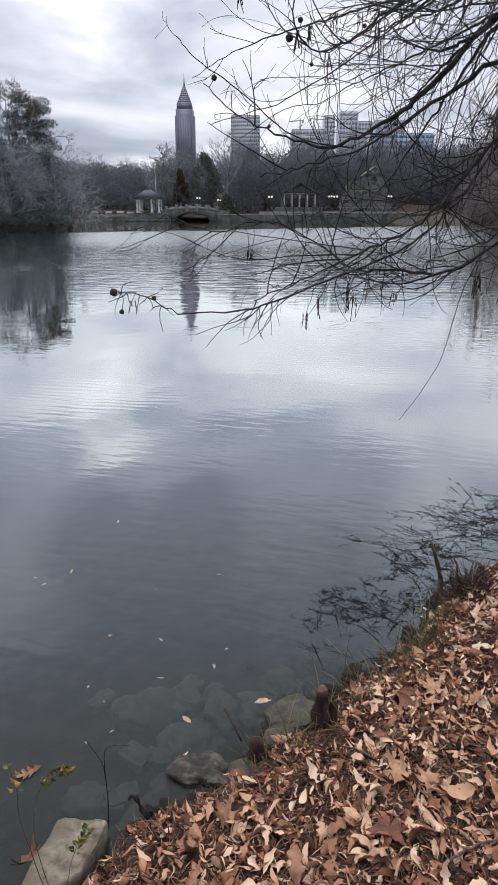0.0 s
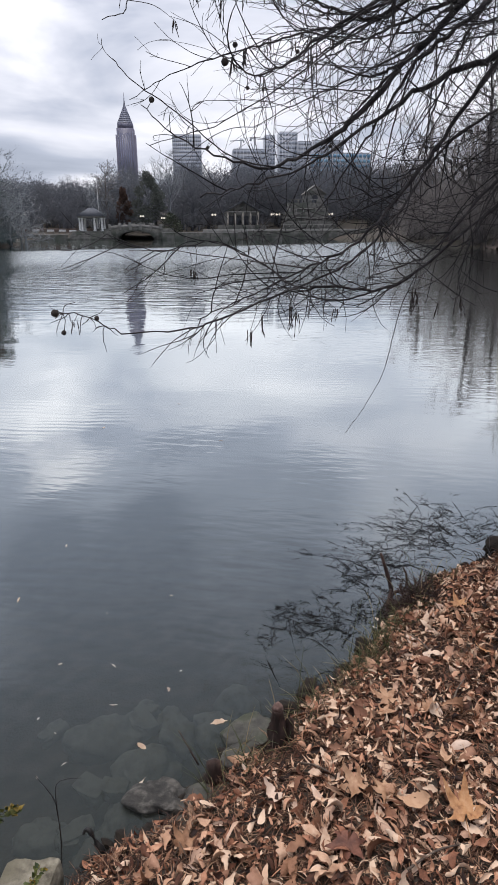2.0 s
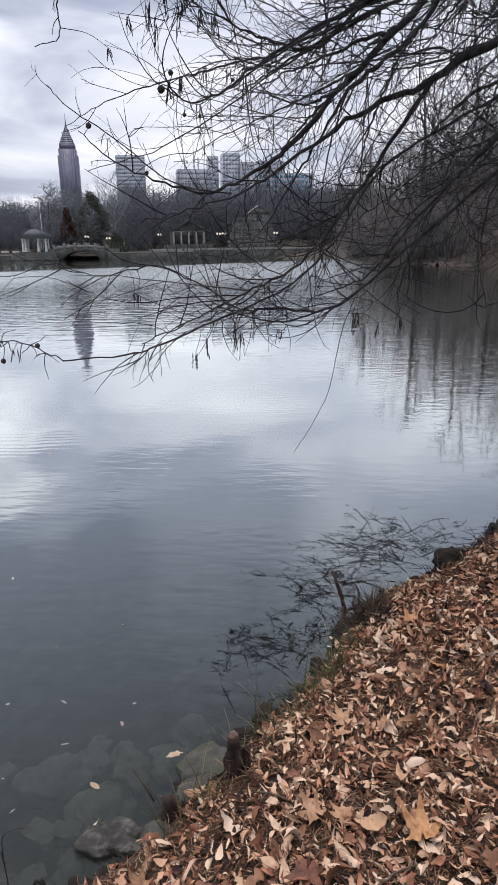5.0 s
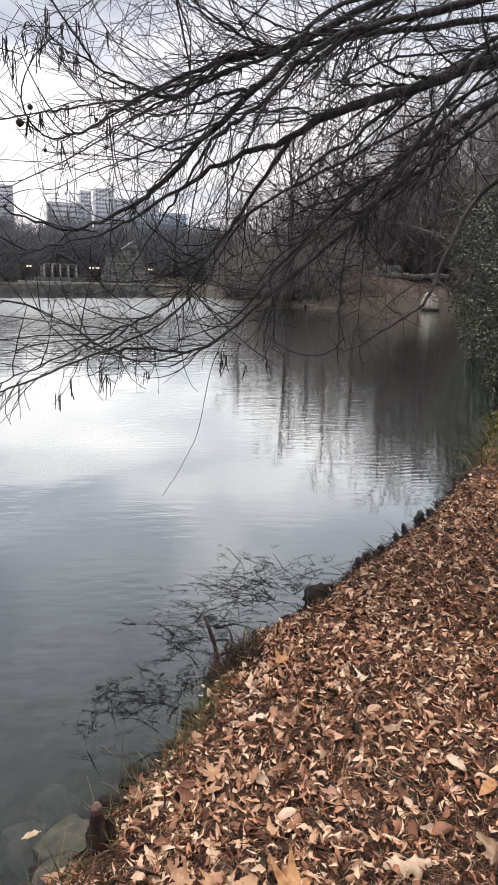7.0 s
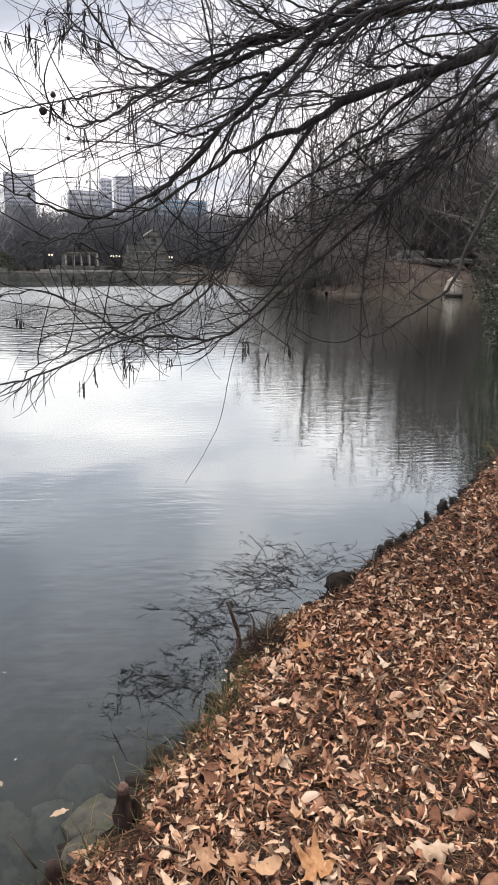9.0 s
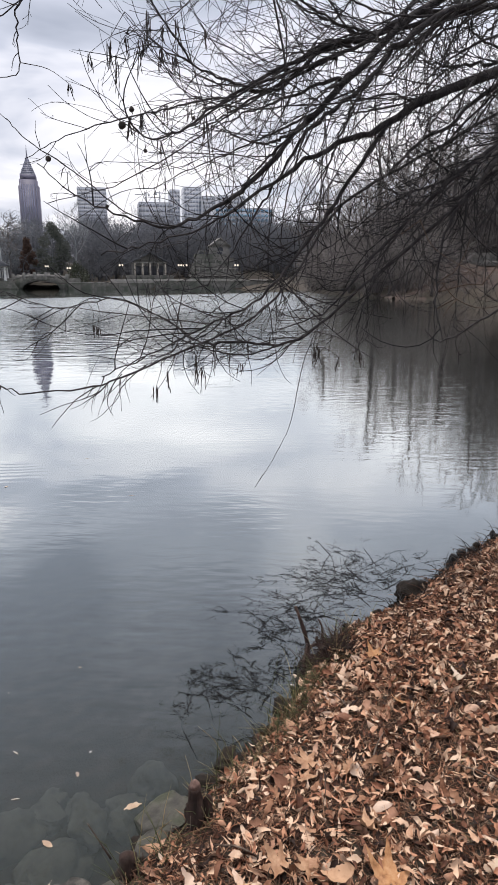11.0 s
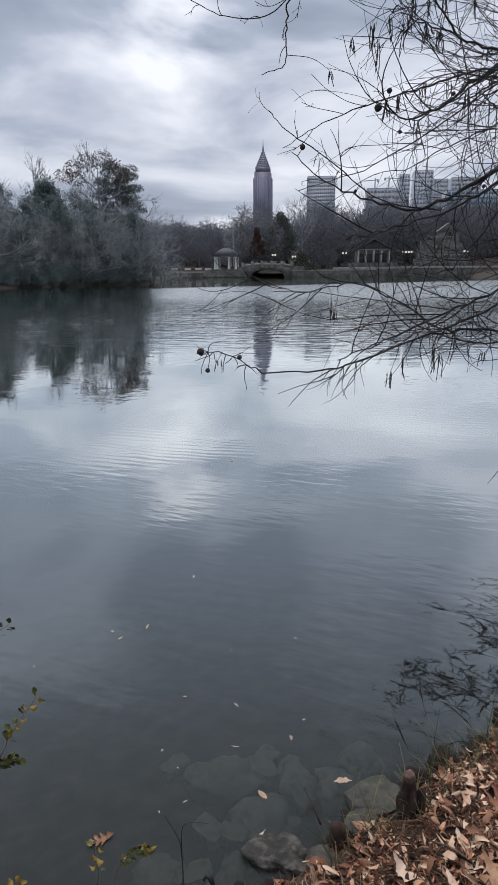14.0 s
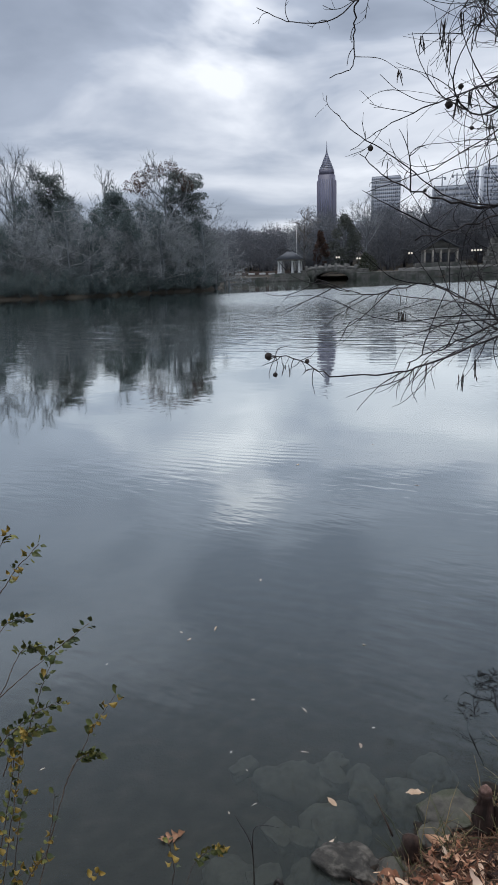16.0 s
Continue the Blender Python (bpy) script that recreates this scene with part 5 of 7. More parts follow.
for _ in range(14):
    k = crng.integers(int(len(LINES[4]) * 0.82), len(LINES[4]) - 1)
    st = strand(LINES[4][k], (crng.uniform(-1, 0.3), crng.uniform(-0.4, 0.4), crng.uniform(-0.9, 0.6)), crng.uniform(0.05, 0.13), 5, 0.08, 0.22)
    tipwork.tube(st, np.linspace(0.0022, 0.0011, 6), 4, closed=False)
for a, b, c, L in ((0.05, 3.12, 1.33, 0.36), (0.25, 3.24, 1.40, 0.32), (0.0, 3.1, 1.32, 0.3), (0.12, 3.2, 1.36, 0.28)):
    st = strand(np.array((a, b, c)), (-0.6, -0.1, -0.5), L, 7, 0.02, 0.12, -0.1)
    tipwork.tube(st, np.linspace(0.0030, 0.0012, 8), 4, closed=False)
for i in range(64):
    src = LINES[(4, 5, 1, 6, 9, 7, 5, 4)[i % 8]]
    k = crng.integers(int(len(src) * 0.42), int(len(src) * 0.72))
    st = strand(src[k], (crng.uniform(-0.6, 0.3), crng.uniform(-0.4, 0.4), -0.9), crng.uniform(0.10, 0.30), 7, crng.uniform(-0.05, 0.15), 0.15, crng.uniform(-0.1, 0.25))
    if st[:, 2].min() > 1.08:
        tipwork.tube(st, np.linspace(crng.uniform(0.0016, 0.0026), 0.001, 8), 4, closed=False)
tagged(part("twig_spray", tipwork, TWIG, cyp, "crooked twigs at a limb's tip"), kind="stuff")
# limbs of middling size that fill the crown towards the trunk
for i in range(17):
    src = LINES[(0, 2, 3, 8, 9, 10)[i % 6]]
    k = crng.integers(int(len(src) * 0.06), int(len(src) * 0.33))
    way = unit(src[k + 1] - src[k]) + np.array((crng.uniform(-0.3, 0.2), crng.uniform(-0.15, 0.5), crng.uniform(-0.35, 0.75)))
    limb(strand(src[k], way, crng.uniform(0.6, 1.2), 6, 0.03, 0.05, 0.04), crng.uniform(0.010, 0.020), 0.002, first=0.1, gap=0.085, reach=0.9)
# low arcs that sweep left over the water
for i in range(11):
    src = LINES[(1, 4, 5)[i % 3]]
    k = crng.integers(int(len(src) * 0.40), int(len(src) * 0.74))
    way = unit(src[k + 1] - src[k]) + np.array((crng.uniform(-0.5, 0.1), crng.uniform(-0.3, 0.3), crng.uniform(-0.45, 0.35)))
    ln = strand(src[k], way, crng.uniform(0.45, 0.9), 6, -0.02, 0.06, 0.10)
    if ln[:, 2].min() > 1.2 and ln[:, 0].min() > 0.15:
        limb(ln, crng.uniform(0.0035, 0.006), 0.0014, first=0.1, gap=0.12, reach=0.5)
# lesser limbs that fork off the great ones and fall to the water
for i in range(4):
    src = LINES[(0, 2, 3, 8, 9, 7)[i % 6]]
    k = crng.integers(int(len(src) * 0.28), int(len(src) * 0.72))
    way = unit(src[k + 1] - src[k]) + np.array((crng.uniform(-0.3, 0.15), crng.uniform(-0.25, 0.35), crng.uniform(-0.6, 0.4)))
    ln = strand(src[k], way, crng.uniform(0.9, 1.9), 5, 0.09, 0.06, 0.12)
    limb(ln, crng.uniform(0.006, 0.011), 0.0018, first=0.1, gap=0.10, reach=0.8)


for i in range(5):
    src = LINES[(0, 5, 9, 7, 4, 8)[i % 6]]
    k = crng.integers(int(len(src) * 0.2), int(len(src) * 0.6))
    way = unit(src[k + 1] - src[k]) * 0.7 + np.array((crng.uniform(-0.4, 0.1), crng.uniform(-0.3, 0.3), crng.uniform(-1.0, -0.3)))
    ln = strand(src[k], way, crng.uniform(0.8, 1.5), 5, 0.08, 0.07, 0.16)
    if ln[-1][2] > 1.25:
        limb(ln, crng.uniform(0.005, 0.009), 0.0016, first=0.1, gap=0.07, reach=0.55)


# limbs of middling size that fan out over the upper crown
for i in range(18):
    src = LINES[(0, 2, 3, 8, 10, 0)[i % 6]]
    k = crng.integers(int(len(src) * 0.14), int(len(src) * 0.50))
    way = unit(src[k + 1] - src[k]) + np.array((crng.uniform(-0.2, 0.2), crng.uniform(-0.3, 0.4), crng.uniform(-0.25, 0.55)))
    limb(strand(src[k], way, crng.uniform(0.8, 1.5), 7, 0.05, 0.06, 0.02), crng.uniform(0.008, 0.015), 0.0018, first=0.1, gap=0.10, reach=0.75)
# long pliant twigs that droop from the inner limbs and sweep back over the water
for i in range(20):
    src = LINES[(0, 7, 9, 6, 5, 8, 3)[i % 7]]
    k = crng.integers(int(len(src) * 0.12), int(len(src) * 0.60))
    way = np.array((crng.uniform(-0.95, -0.25), crng.uniform(-0.35, 0.35), crng.uniform(-1.0, -0.35)))
    room = max(src[k][2] - 1.35, 0.3)
    ln = strand(src[k], way, min(crng.uniform(0.7, 1.7), room * 1.35), 8, 0.06, 0.07, 0.02, 0.7)
    if ln[:, 2].min() > 1.28:
        limb(ln, crng.uniform(0.005, 0.010), 0.0015, first=0.15, gap=0.14, reach=0.40)


# dead twigs bleached pale
for pts in (((1.74, 3.30, 2.13), (1.82, 3.30, 2.00), (1.95, 3.30, 1.92), (2.14, 3.30, 1.84)),
            ((1.90, 3.30, 1.80), (2.00, 3.30, 1.71), (2.16, 3.30, 1.66), (2.33, 3.30, 1.70), (2.44, 3.30, 1.84)),
            ((1.96, 3.30, 1.85), (2.02, 3.30, 1.94), (2.05, 3.30, 2.04)),
            ((2.00, 3.30, 1.71), (1.95, 3.30, 1.66), (1.92, 3.30, 1.61)),
            ((2.15, 3.30, 1.79), (2.25, 3.30, 1.92), (2.30, 3.30, 2.05), (2.33, 3.30, 2.11))):
    ln = curve(pts, 5)
    part("dead_twig", Shape().tube(ln, np.linspace(0.0034, 0.0015, len(ln)), 5), DRYWOOD, cyp, "bleached dead twig", smooth=True)
    near = np.vstack(LINES)
    root = near[np.argmin(((near - ln[0]) ** 2).sum(1))]
    part("dead_twig", Shape().tube(curve([root, (root + ln[0]) / 2 + (0.03, 0, 0.02), ln[0]], 4), np.linspace(0.004, 0.0034, 9), 5), DRYWOOD, cyp, "bleached dead twig", smooth=True)


def seed_ball(p, r):
    bm = bmesh.new()
    bmesh.ops.create_icosphere(bm, subdivisions=2, radius=r)
    for w in bm.verts:
        w.co *= 1 + 0.22 * noise.noise(w.co * (3.0 / r) + Vector(p))
        w.co += Vector(p)
    part("seed_ball", Shape().bm(bm), CATKIN, cyp, "small dark round seed cone", smooth=True)


def catkin(p, length):
    """A thin hanging tassel of buds on two or three strands."""
    sh = Shape()
    lines = np.vstack(LINES)
    root = lines[np.argmin(((lines - np.array(p)) ** 2).sum(1))]
    if np.linalg.norm(root - p) > 0.01:
        mid = (root + np.array(p)) / 2 + (0.012, 0, 0.02)
        sh.tube(curve([root, mid, p], 4), np.linspace(0.0019, 0.0011, 9), 4)
    for _ in range(crng.integers(3, 6)):
        start = np.array(p) + crng.normal(0, 0.006, 3) * (1, 1, 0.5)
        ln = strand(start, (crng.uniform(-0.3, 0.3), crng.uniform(-0.3, 0.3), -1), length * crng.uniform(0.35, 1.0), 9, 0.4, 0.10, 0.0, 0.5)
        sh.tube(ln, np.array([0.0008, 0.0016, 0.0030, 0.0018, 0.0034, 0.0018, 0.0030, 0.0016, 0.0022, 0.0006]) * crng.uniform(0.6, 1.25, 10), 4)
    part("catkin", sh, CATKIN, cyp, "dark hanging catkin")


for x, y, z, r in ((-0.19, 3.71, 2.43, 0.016), (0.19, 3.53, 2.57, 0.020), (0.24, 3.51, 2.64, 0.014), (0.56, 3.57, 2.63, 0.011), (-0.63, 2.93, 1.42, 0.018), (-0.60, 2.94, 1.33, 0.012), (0.30, 3.5, 2.45, 0.010), (-0.45, 2.97, 1.39, 0.012), (0.75, 3.6, 2.2, 0.01), (0.1, 3.7, 2.2, 0.01)):
    seed_ball((x, y, z), r)
    ends = np.vstack(LINES)
    root = ends[np.argmin(((ends - (x, y, z)) ** 2).sum(1))]
    tip = np.array((x, y, z))
    part("stalk", Shape().tube([root, (root + tip) / 2 + (0.01, 0, 0.012), tip], [0.0022, 0.0017, 0.0014], 4), TWIG, cyp)
for x, y, z, h in ((-0.01, 3.91, 1.56, 0.11), (0.01, 3.90, 1.55, 0.10), (1.16, 3.29, 1.48, 0.15), (1.18, 3.30, 1.46, 0.13), (0.14, 3.46, 2.92, 0.16), (0.17, 3.47, 2.86, 0.20), (0.22, 3.47, 2.95, 0.17), (0.29, 3.42, 2.92, 0.19), (0.05, 3.45, 2.86, 0.10), (-0.05, 3.45, 2.72, 0.08),
                   (0.36, 3.4, 1.34, 0.12), (0.52, 3.36, 1.40, 0.16), (0.55, 3.36, 1.36, 0.14), (0.30, 3.35, 1.27, 0.10), (0.40, 3.45, 3.0, 0.16), (0.48, 3.5, 3.05, 0.18), (0.33, 3.5, 3.08, 0.15), (1.45, 3.35, 1.42, 0.12), (1.30, 3.3, 1.40, 0.10), (-0.55, 2.95, 1.38, 0.08), (0.62, 3.5, 3.02, 0.14), (0.75, 3.3, 1.38, 0.10)):
    catkin((x, y, z), h)
for i in range(22):
    src = LINES[(14, 15, 10)[i % 3]]
    k = crng.integers(int(len(src) * 0.35), len(src) - 1)
    catkin(tuple(src[k]), crng.uniform(0.09, 0.19))


# ---- the near bank ----
brng = np.random.default_rng(8)


def leaf_shape(rng, kind, length, across=(-1, -0.5, 0, 0.5, 1), rows=8):
    """A dry leaf, curled: rows of a midrib and two edges."""
    if kind == "star":
        sh = Shape()
        n = 55
        ang = np.linspace(-2.9, 2.9, n)
        rad = np.full(n, 0.24)
        for centre, reach, spread in ((0.0, 0.58, 0.40), (0.92, 0.52, 0.37), (-0.92, 0.52, 0.37), (1.85, 0.38, 0.34), (-1.85, 0.38, 0.34)):
            away = np.abs(ang - centre * rng.uniform(0.93, 1.07)) / (spread * rng.uniform(0.9, 1.15))
            rad = np.maximum(rad, reach / (1 + 0.85 * away ** 1.5) + 0.035 * np.cos(away * 7.0) * (away < 2.0))
        rad = length * np.maximum(rad, 0.14) * rng.uniform(0.96, 1.04, n)
        k, turn, wave = rng.uniform(0.4, 2.3) / length, rng.uniform(0, 3.14), rng.uniform(0.03, 0.09) * length
        rings = [(0, 0)]
        for f in (0.4, 0.72, 1.0):
            rings += list(zip(f * rad * np.sin(ang), f * rad * np.cos(ang)))
        xy = np.array(rings)
        z = k * (xy[:, 0] * math.cos(turn) + xy[:, 1] * math.sin(turn)) ** 2 + wave * np.sin(xy[:, 0] * 9 / length + turn) * np.cos(xy[:, 1] * 7 / length)
        a = np.arange(n - 1)
        sh.add(np.column_stack([xy, z - z.min()]), np.vstack([np.stack([1 + r * n + a, 2 + r * n + a, 2 + (r + 1) * n + a, 1 + (r + 1) * n + a], 1) for r in (0, 1)]))
        sh.f.append(np.stack([np.zeros(n - 1, int), 2 + a, 1 + a], 1))
        sh.tube([(0, 0, 0.003), (0.01 * length, -0.25 * length, 0.004), (0.05 * length, -0.5 * length, 0.006)], [0.0013, 0.0012, 0.0014], 4)
        return sh
    n = rows
    s = np.linspace(0, 1, n)
    if kind == "oak":
        w = 0.045 + 0.14 * np.sin(s * math.pi) ** 0.7
    elif kind == "blade":
        w = 0.125 * np.sin(s ** 0.8 * math.pi) ** 0.7 * (1 + 0.12 * np.cos(s * 23))
    elif kind == "lobed":
        w = 0.06 + 0.24 * np.sin(s ** 0.9 * math.pi) ** 0.6 * (0.5 - 0.5 * np.cos(s * math.pi * 9.0)) ** 0.7
    elif kind == "shard":
        w = 0.15 * np.minimum(1.0, 5.0 * np.minimum(s + 0.05, 1.05 - s)) * rng.uniform(0.45, 1.25, n)
    elif kind == "narrow":
        w = 0.075 * np.sin(s * math.pi) ** 0.8
    elif kind == "round":
        w = 0.31 * np.sin(s ** 0.85 * math.pi) ** 0.7
    else:
        w = 0.21 * np.sin(s ** 0.85 * math.pi) ** 0.75
    w = np.maximum(w, 0.006) * length * rng.uniform(0.88, 1.12, n)
    sides = [w, w]
    if kind == "oak":
        sides = [w * (1 + rng.uniform(0.3, 0.48) * np.cos(s ** rng.uniform(0.85, 1.2) * math.pi * rng.uniform(4.6, 6.4) + rng.uniform(0, 2))) for _ in (0, 1)]
    bend, cup, twist = rng.normal(0, 0.85), rng.uniform(-1.5, 2.0), rng.normal(0, 1.1)
    y = (s - 0.5) * length
    z = bend * (s - 0.5) ** 2 * length
    side = rng.normal(0, 0.08) * np.sin(s * math.pi) * length
    strips = []
    for e in across:
        tw = twist * (s - 0.5)
        reach = sides[0] if e < 0 else sides[1]
        lift = cup * w * e * e * 0.7
        strips.append(np.stack([side + e * reach * np.cos(tw), y + (0.55 * abs(e) * reach if kind == "lobed" else 0.0), z + lift + e * reach * np.sin(tw)], 1))
    v = np.stack(strips, 1).reshape(-1, 3)
    v += rng.normal(0, 0.012, v.shape) * length
    v[:, 2] -= v[:, 2].min()
    c = len(across)
    q = [(i * c + j, i * c + j + 1, i * c + j + c + 1, i * c + j + c) for i in range(n - 1) for j in range(c - 1)]
    return Shape().add(v, q)


KINDS = ["narrow", "shard", "narrow", "oval", "shard", "narrow", "blade", "oak"]
FINE_KINDS = ["blade", "narrow", "oak", "oval", "blade", "narrow", "oak", "oval"]
FINE_PROTOS = [leaf_shape(brng, FINE_KINDS[i % 8], 1.0, (-1, 0, 1), 15) for i in range(32)] + [leaf_shape(brng, "star", 1.0) for _ in range(4)]
PROTOS = [leaf_shape(brng, KINDS[i % 8], 1.0, (-1, 0, 1), 6) for i in range(40)] + [leaf_shape(brng, "star", 1.0) for _ in range(4)]


def leaf_pose(rng, x, y, lift, tilt, size):
    z = float(land_height(np.array([x]), np.array([y]))[0])
    return Matrix.Translation((x, y, z + lift)) @ Matrix.Rotation(rng.uniform(0, 6.28), 4, "Z") @ Euler((rng.normal(0, tilt), rng.normal(0, tilt), 0)).to_matrix().to_4x4() @ Matrix.Diagonal((size, size, size, 1))


def litter(n, x0, x1, y0, y1, sizes, label, keep, mat=None, shapes=None):
    """Dry leaves lying over one another on the soil, as one layer."""
    sh = Shape()
    got = 0
    while got < n:
        xs, ys = brng.uniform(x0, x1, 400), brng.uniform(y0, y1, 400)
        d = shore_distance(xs, ys)
        zs = land_height(xs, ys)
        for x, y, e, z in zip(xs, ys, d, zs):
            if e < 0.02 + abs(brng.normal(0, 0.035)) or not keep(x, y) or got >= n or (abs(x - 0.245) < 0.055 and 1.58 < y < 1.78) or (abs(x - 0.025) < 0.05 and 1.50 < y < 1.66):
                continue
            size = brng.uniform(*sizes) * (1.25 if brng.uniform() < 0.15 else 1)
            m = Matrix.Translation((x, y, z + brng.uniform(-0.014, 0.030))) @ Matrix.Rotation(brng.uniform(0, 6.28), 4, "Z") @ Euler((brng.normal(0, 0.62), brng.normal(0, 0.62), 0)).to_matrix().to_4x4() @ Matrix.Diagonal((size, size, size, 1))
            kinds = shapes or PROTOS
            sh.other(kinds[brng.integers(len(kinds) - (4 if brng.uniform() < 0.97 else 0))], m)
            got += 1
    return tagged(part("leaf_litter", sh, mat or LITTER), label, "leaves", kind="stuff")


litter(22000, -0.9, 2.3, 0.2, 2.9, (0.014, 0.052), "thick brown leaf litter on the near bank", lambda x, y: brng.uniform() < (y - 0.25) / 0.55 and brng.uniform() < (2.4 - x) / 0.5)
litter(14000, 1.0, 5.0, 0.4, 4.6, (0.022, 0.060), "brown leaf litter along the sloping bank", lambda x, y: x + y > 3.6 - brng.uniform(0, 0.5) and brng.uniform() < (y + 1.5 - x) / 1.3)
litter(4500, 2.6, 9.0, 2.6, 9.0, (0.04, 0.09), "brown leaf litter farther along the shore", lambda x, y: x + y > 6.8 - brng.uniform(0, 0.8) and brng.uniform() < (y - x * 0.45) / 1.2)

LITTER_TOP = noisy("pale_dry_leaf", [(0.155, 0.066, 0.035), (0.32, 0.167, 0.096), (0.47, 0.286, 0.182), (0.62, 0.45, 0.325)], scale=60, detail=7.0, rough=0.7, bump=0.6, bump_scale=160, vary="island", vary_amount=0.68)
SPARSE = lambda x, y: brng.uniform() < 0.5 + 0.5 * math.sin(x * 3.1 + 2 * math.sin(y * 2.3))
litter(1300, -0.7, 2.2, 0.75, 3.0, (0.030, 0.078), "larger pale tan oak leaves over the litter", SPARSE, LITTER_TOP, FINE_PROTOS)
litter(650, 1.4, 4.4, 1.2, 4.6, (0.04, 0.085), "larger pale tan leaves along the bank", SPARSE, LITTER_TOP, FINE_PROTOS)
# the bank goes on behind and beside, under thinner litter
litter(6000, -7, 11, -7, 5, (0.035, 0.085), "thin brown leaf litter over the bank behind", lambda x, y: not (-0.6 < x < 2.0 and y > 0.9) and brng.uniform() < 1.25 * math.exp(-max(0.0, math.hypot(x - 1.2, y - 0.6) - 1.0) / 1.9) * (0.75 + 0.25 * math.sin(1.7 * x + 2 * math.sin(1.3 * y))))


def straw(n, x0, x1, y0, y1, label, mat, length, upright=0.25, edge=0.01, far=9.0, name="dry_straw", width=0.0016):
    sh = Shape()
    got = 0
    while got < n:
        xs, ys = brng.uniform(x0, x1, 300), brng.uniform(y0, y1, 300)
        d, zs = shore_distance(xs, ys), land_height(xs, ys)
        for x, y, e, z in zip(xs, ys, d, zs):
            if not edge < e < far or got >= n:
                continue
            a, h = brng.uniform(0, 6.28), abs(brng.normal(0, upright))
            w = np.array((math.cos(a), math.sin(a), h))
            L = brng.uniform(*length)
            p = np.array((x, y, z + 0.006))
            sh.tube([p, p + w * L * 0.5 + (0, 0, 0.008), p + w * L + (0, 0, -0.25 * h * L)], [width, width * 0.9, width * 0.3], 3, closed=False)
            got += 1
    return tagged(part(name, sh, mat), label, "grass", kind="stuff")


straw(30000, -0.6, 2.4, 0.7, 3.4, "dry brown cypress needles and grass stalks among leaves", STRAW, (0.025, 0.085), 0.16, 0.055)
straw(9000, 1.6, 5.2, 1.6, 5.6, "dry brown needles farther along the bank", STRAW, (0.05, 0.14), width=0.0022)
straw(380, 0.0, 1.3, 1.5, 2.9, "thin green and straw grass at the water's edge", GRASS, (0.05, 0.14), 1.1, -0.01, 0.16, "edge_grass", 0.0014)
straw(420, 0.60, 0.98, 2.02, 2.58, "short green moss and grass at the water's edge", GRASS, (0.02, 0.05), 1.0, -0.03, 0.10, "moss_tuft", 0.0018)
straw(420, 4.5, 6.8, 4.9, 7.0, "yellow-green weeds hanging over the bank's edge", WEED, (0.06, 0.22), 1.0, -0.06, 0.45, "bank_weeds", 0.0045)
straw(700, 1.5, 5.4, 2.8, 6.0, "dark dead stems along the edge of the bank", DEAD, (0.05, 0.17), 0.7, -0.05, 0.10, "dead_stems", 0.0026)
straw(700, 0.86, 1.12, 2.44, 2.80, "dark matted roots and needles round a stump", KNEE, (0.04, 0.12), 0.7, -0.01, 0.2, "root_mat", 0.0022)
straw(60, 1.0, 1.9, 1.2, 2.2, "small green grass tufts between leaves", GRASS, (0.03, 0.07), 1.3, 0.02, 9, "grass_tufts", 0.0018)

# single leaves that lie loose on top
LEAF_GROUP = "loose leaves on the bank"
LOOSE_MESH = [leaf_shape(brng, k, s).mesh("leaf", LOOSE) for k, s in (("oak", 0.085), ("blade", 0.08), ("narrow", 0.085), ("oval", 0.06), ("oak", 0.09), ("blade", 0.07), ("oval", 0.05), ("oak", 0.075), ("narrow", 0.09), ("oval", 0.07))]
placed = 0
while placed < 300:
    x, y = brng.uniform(-0.45, 1.9), brng.uniform(0.95, 2.9)
    if float(shore_distance(np.array([x]), np.array([y]))[0]) < 0.04 or y > x + 2.0:
        continue
    if abs(x - 0.245) < 0.1 and 1.48 < y < 1.78:
        continue
    o = new("fallen_leaf", LOOSE_MESH[placed % 10])
    o.matrix_world = leaf_pose(brng, x, y, 0.014, 0.24, brng.uniform(0.65, 1.3))
    tagged(o, "curled dry brown oak leaf on the litter", "leaf", LEAF_GROUP)
    placed += 1


def big_leaf(x, y, size, mat, label, kind="star", turn=0.0, tilt=0.2, lift=0.03):
    o = part("fallen_leaf", leaf_shape(brng, kind, size * 0.88, rows=18), mat)
    z = float(land_height(np.array([x]), np.array([y]))[0])
    o.matrix_world = Matrix.Translation((x, y, max(z, 0.0) + lift)) @ Matrix.Rotation(radians(turn), 4, "Z") @ Euler((brng.normal(0, tilt), brng.normal(0, tilt), 0)).to_matrix().to_4x4()
    tagged(o, label, "leaf", "large leaves on the bank")


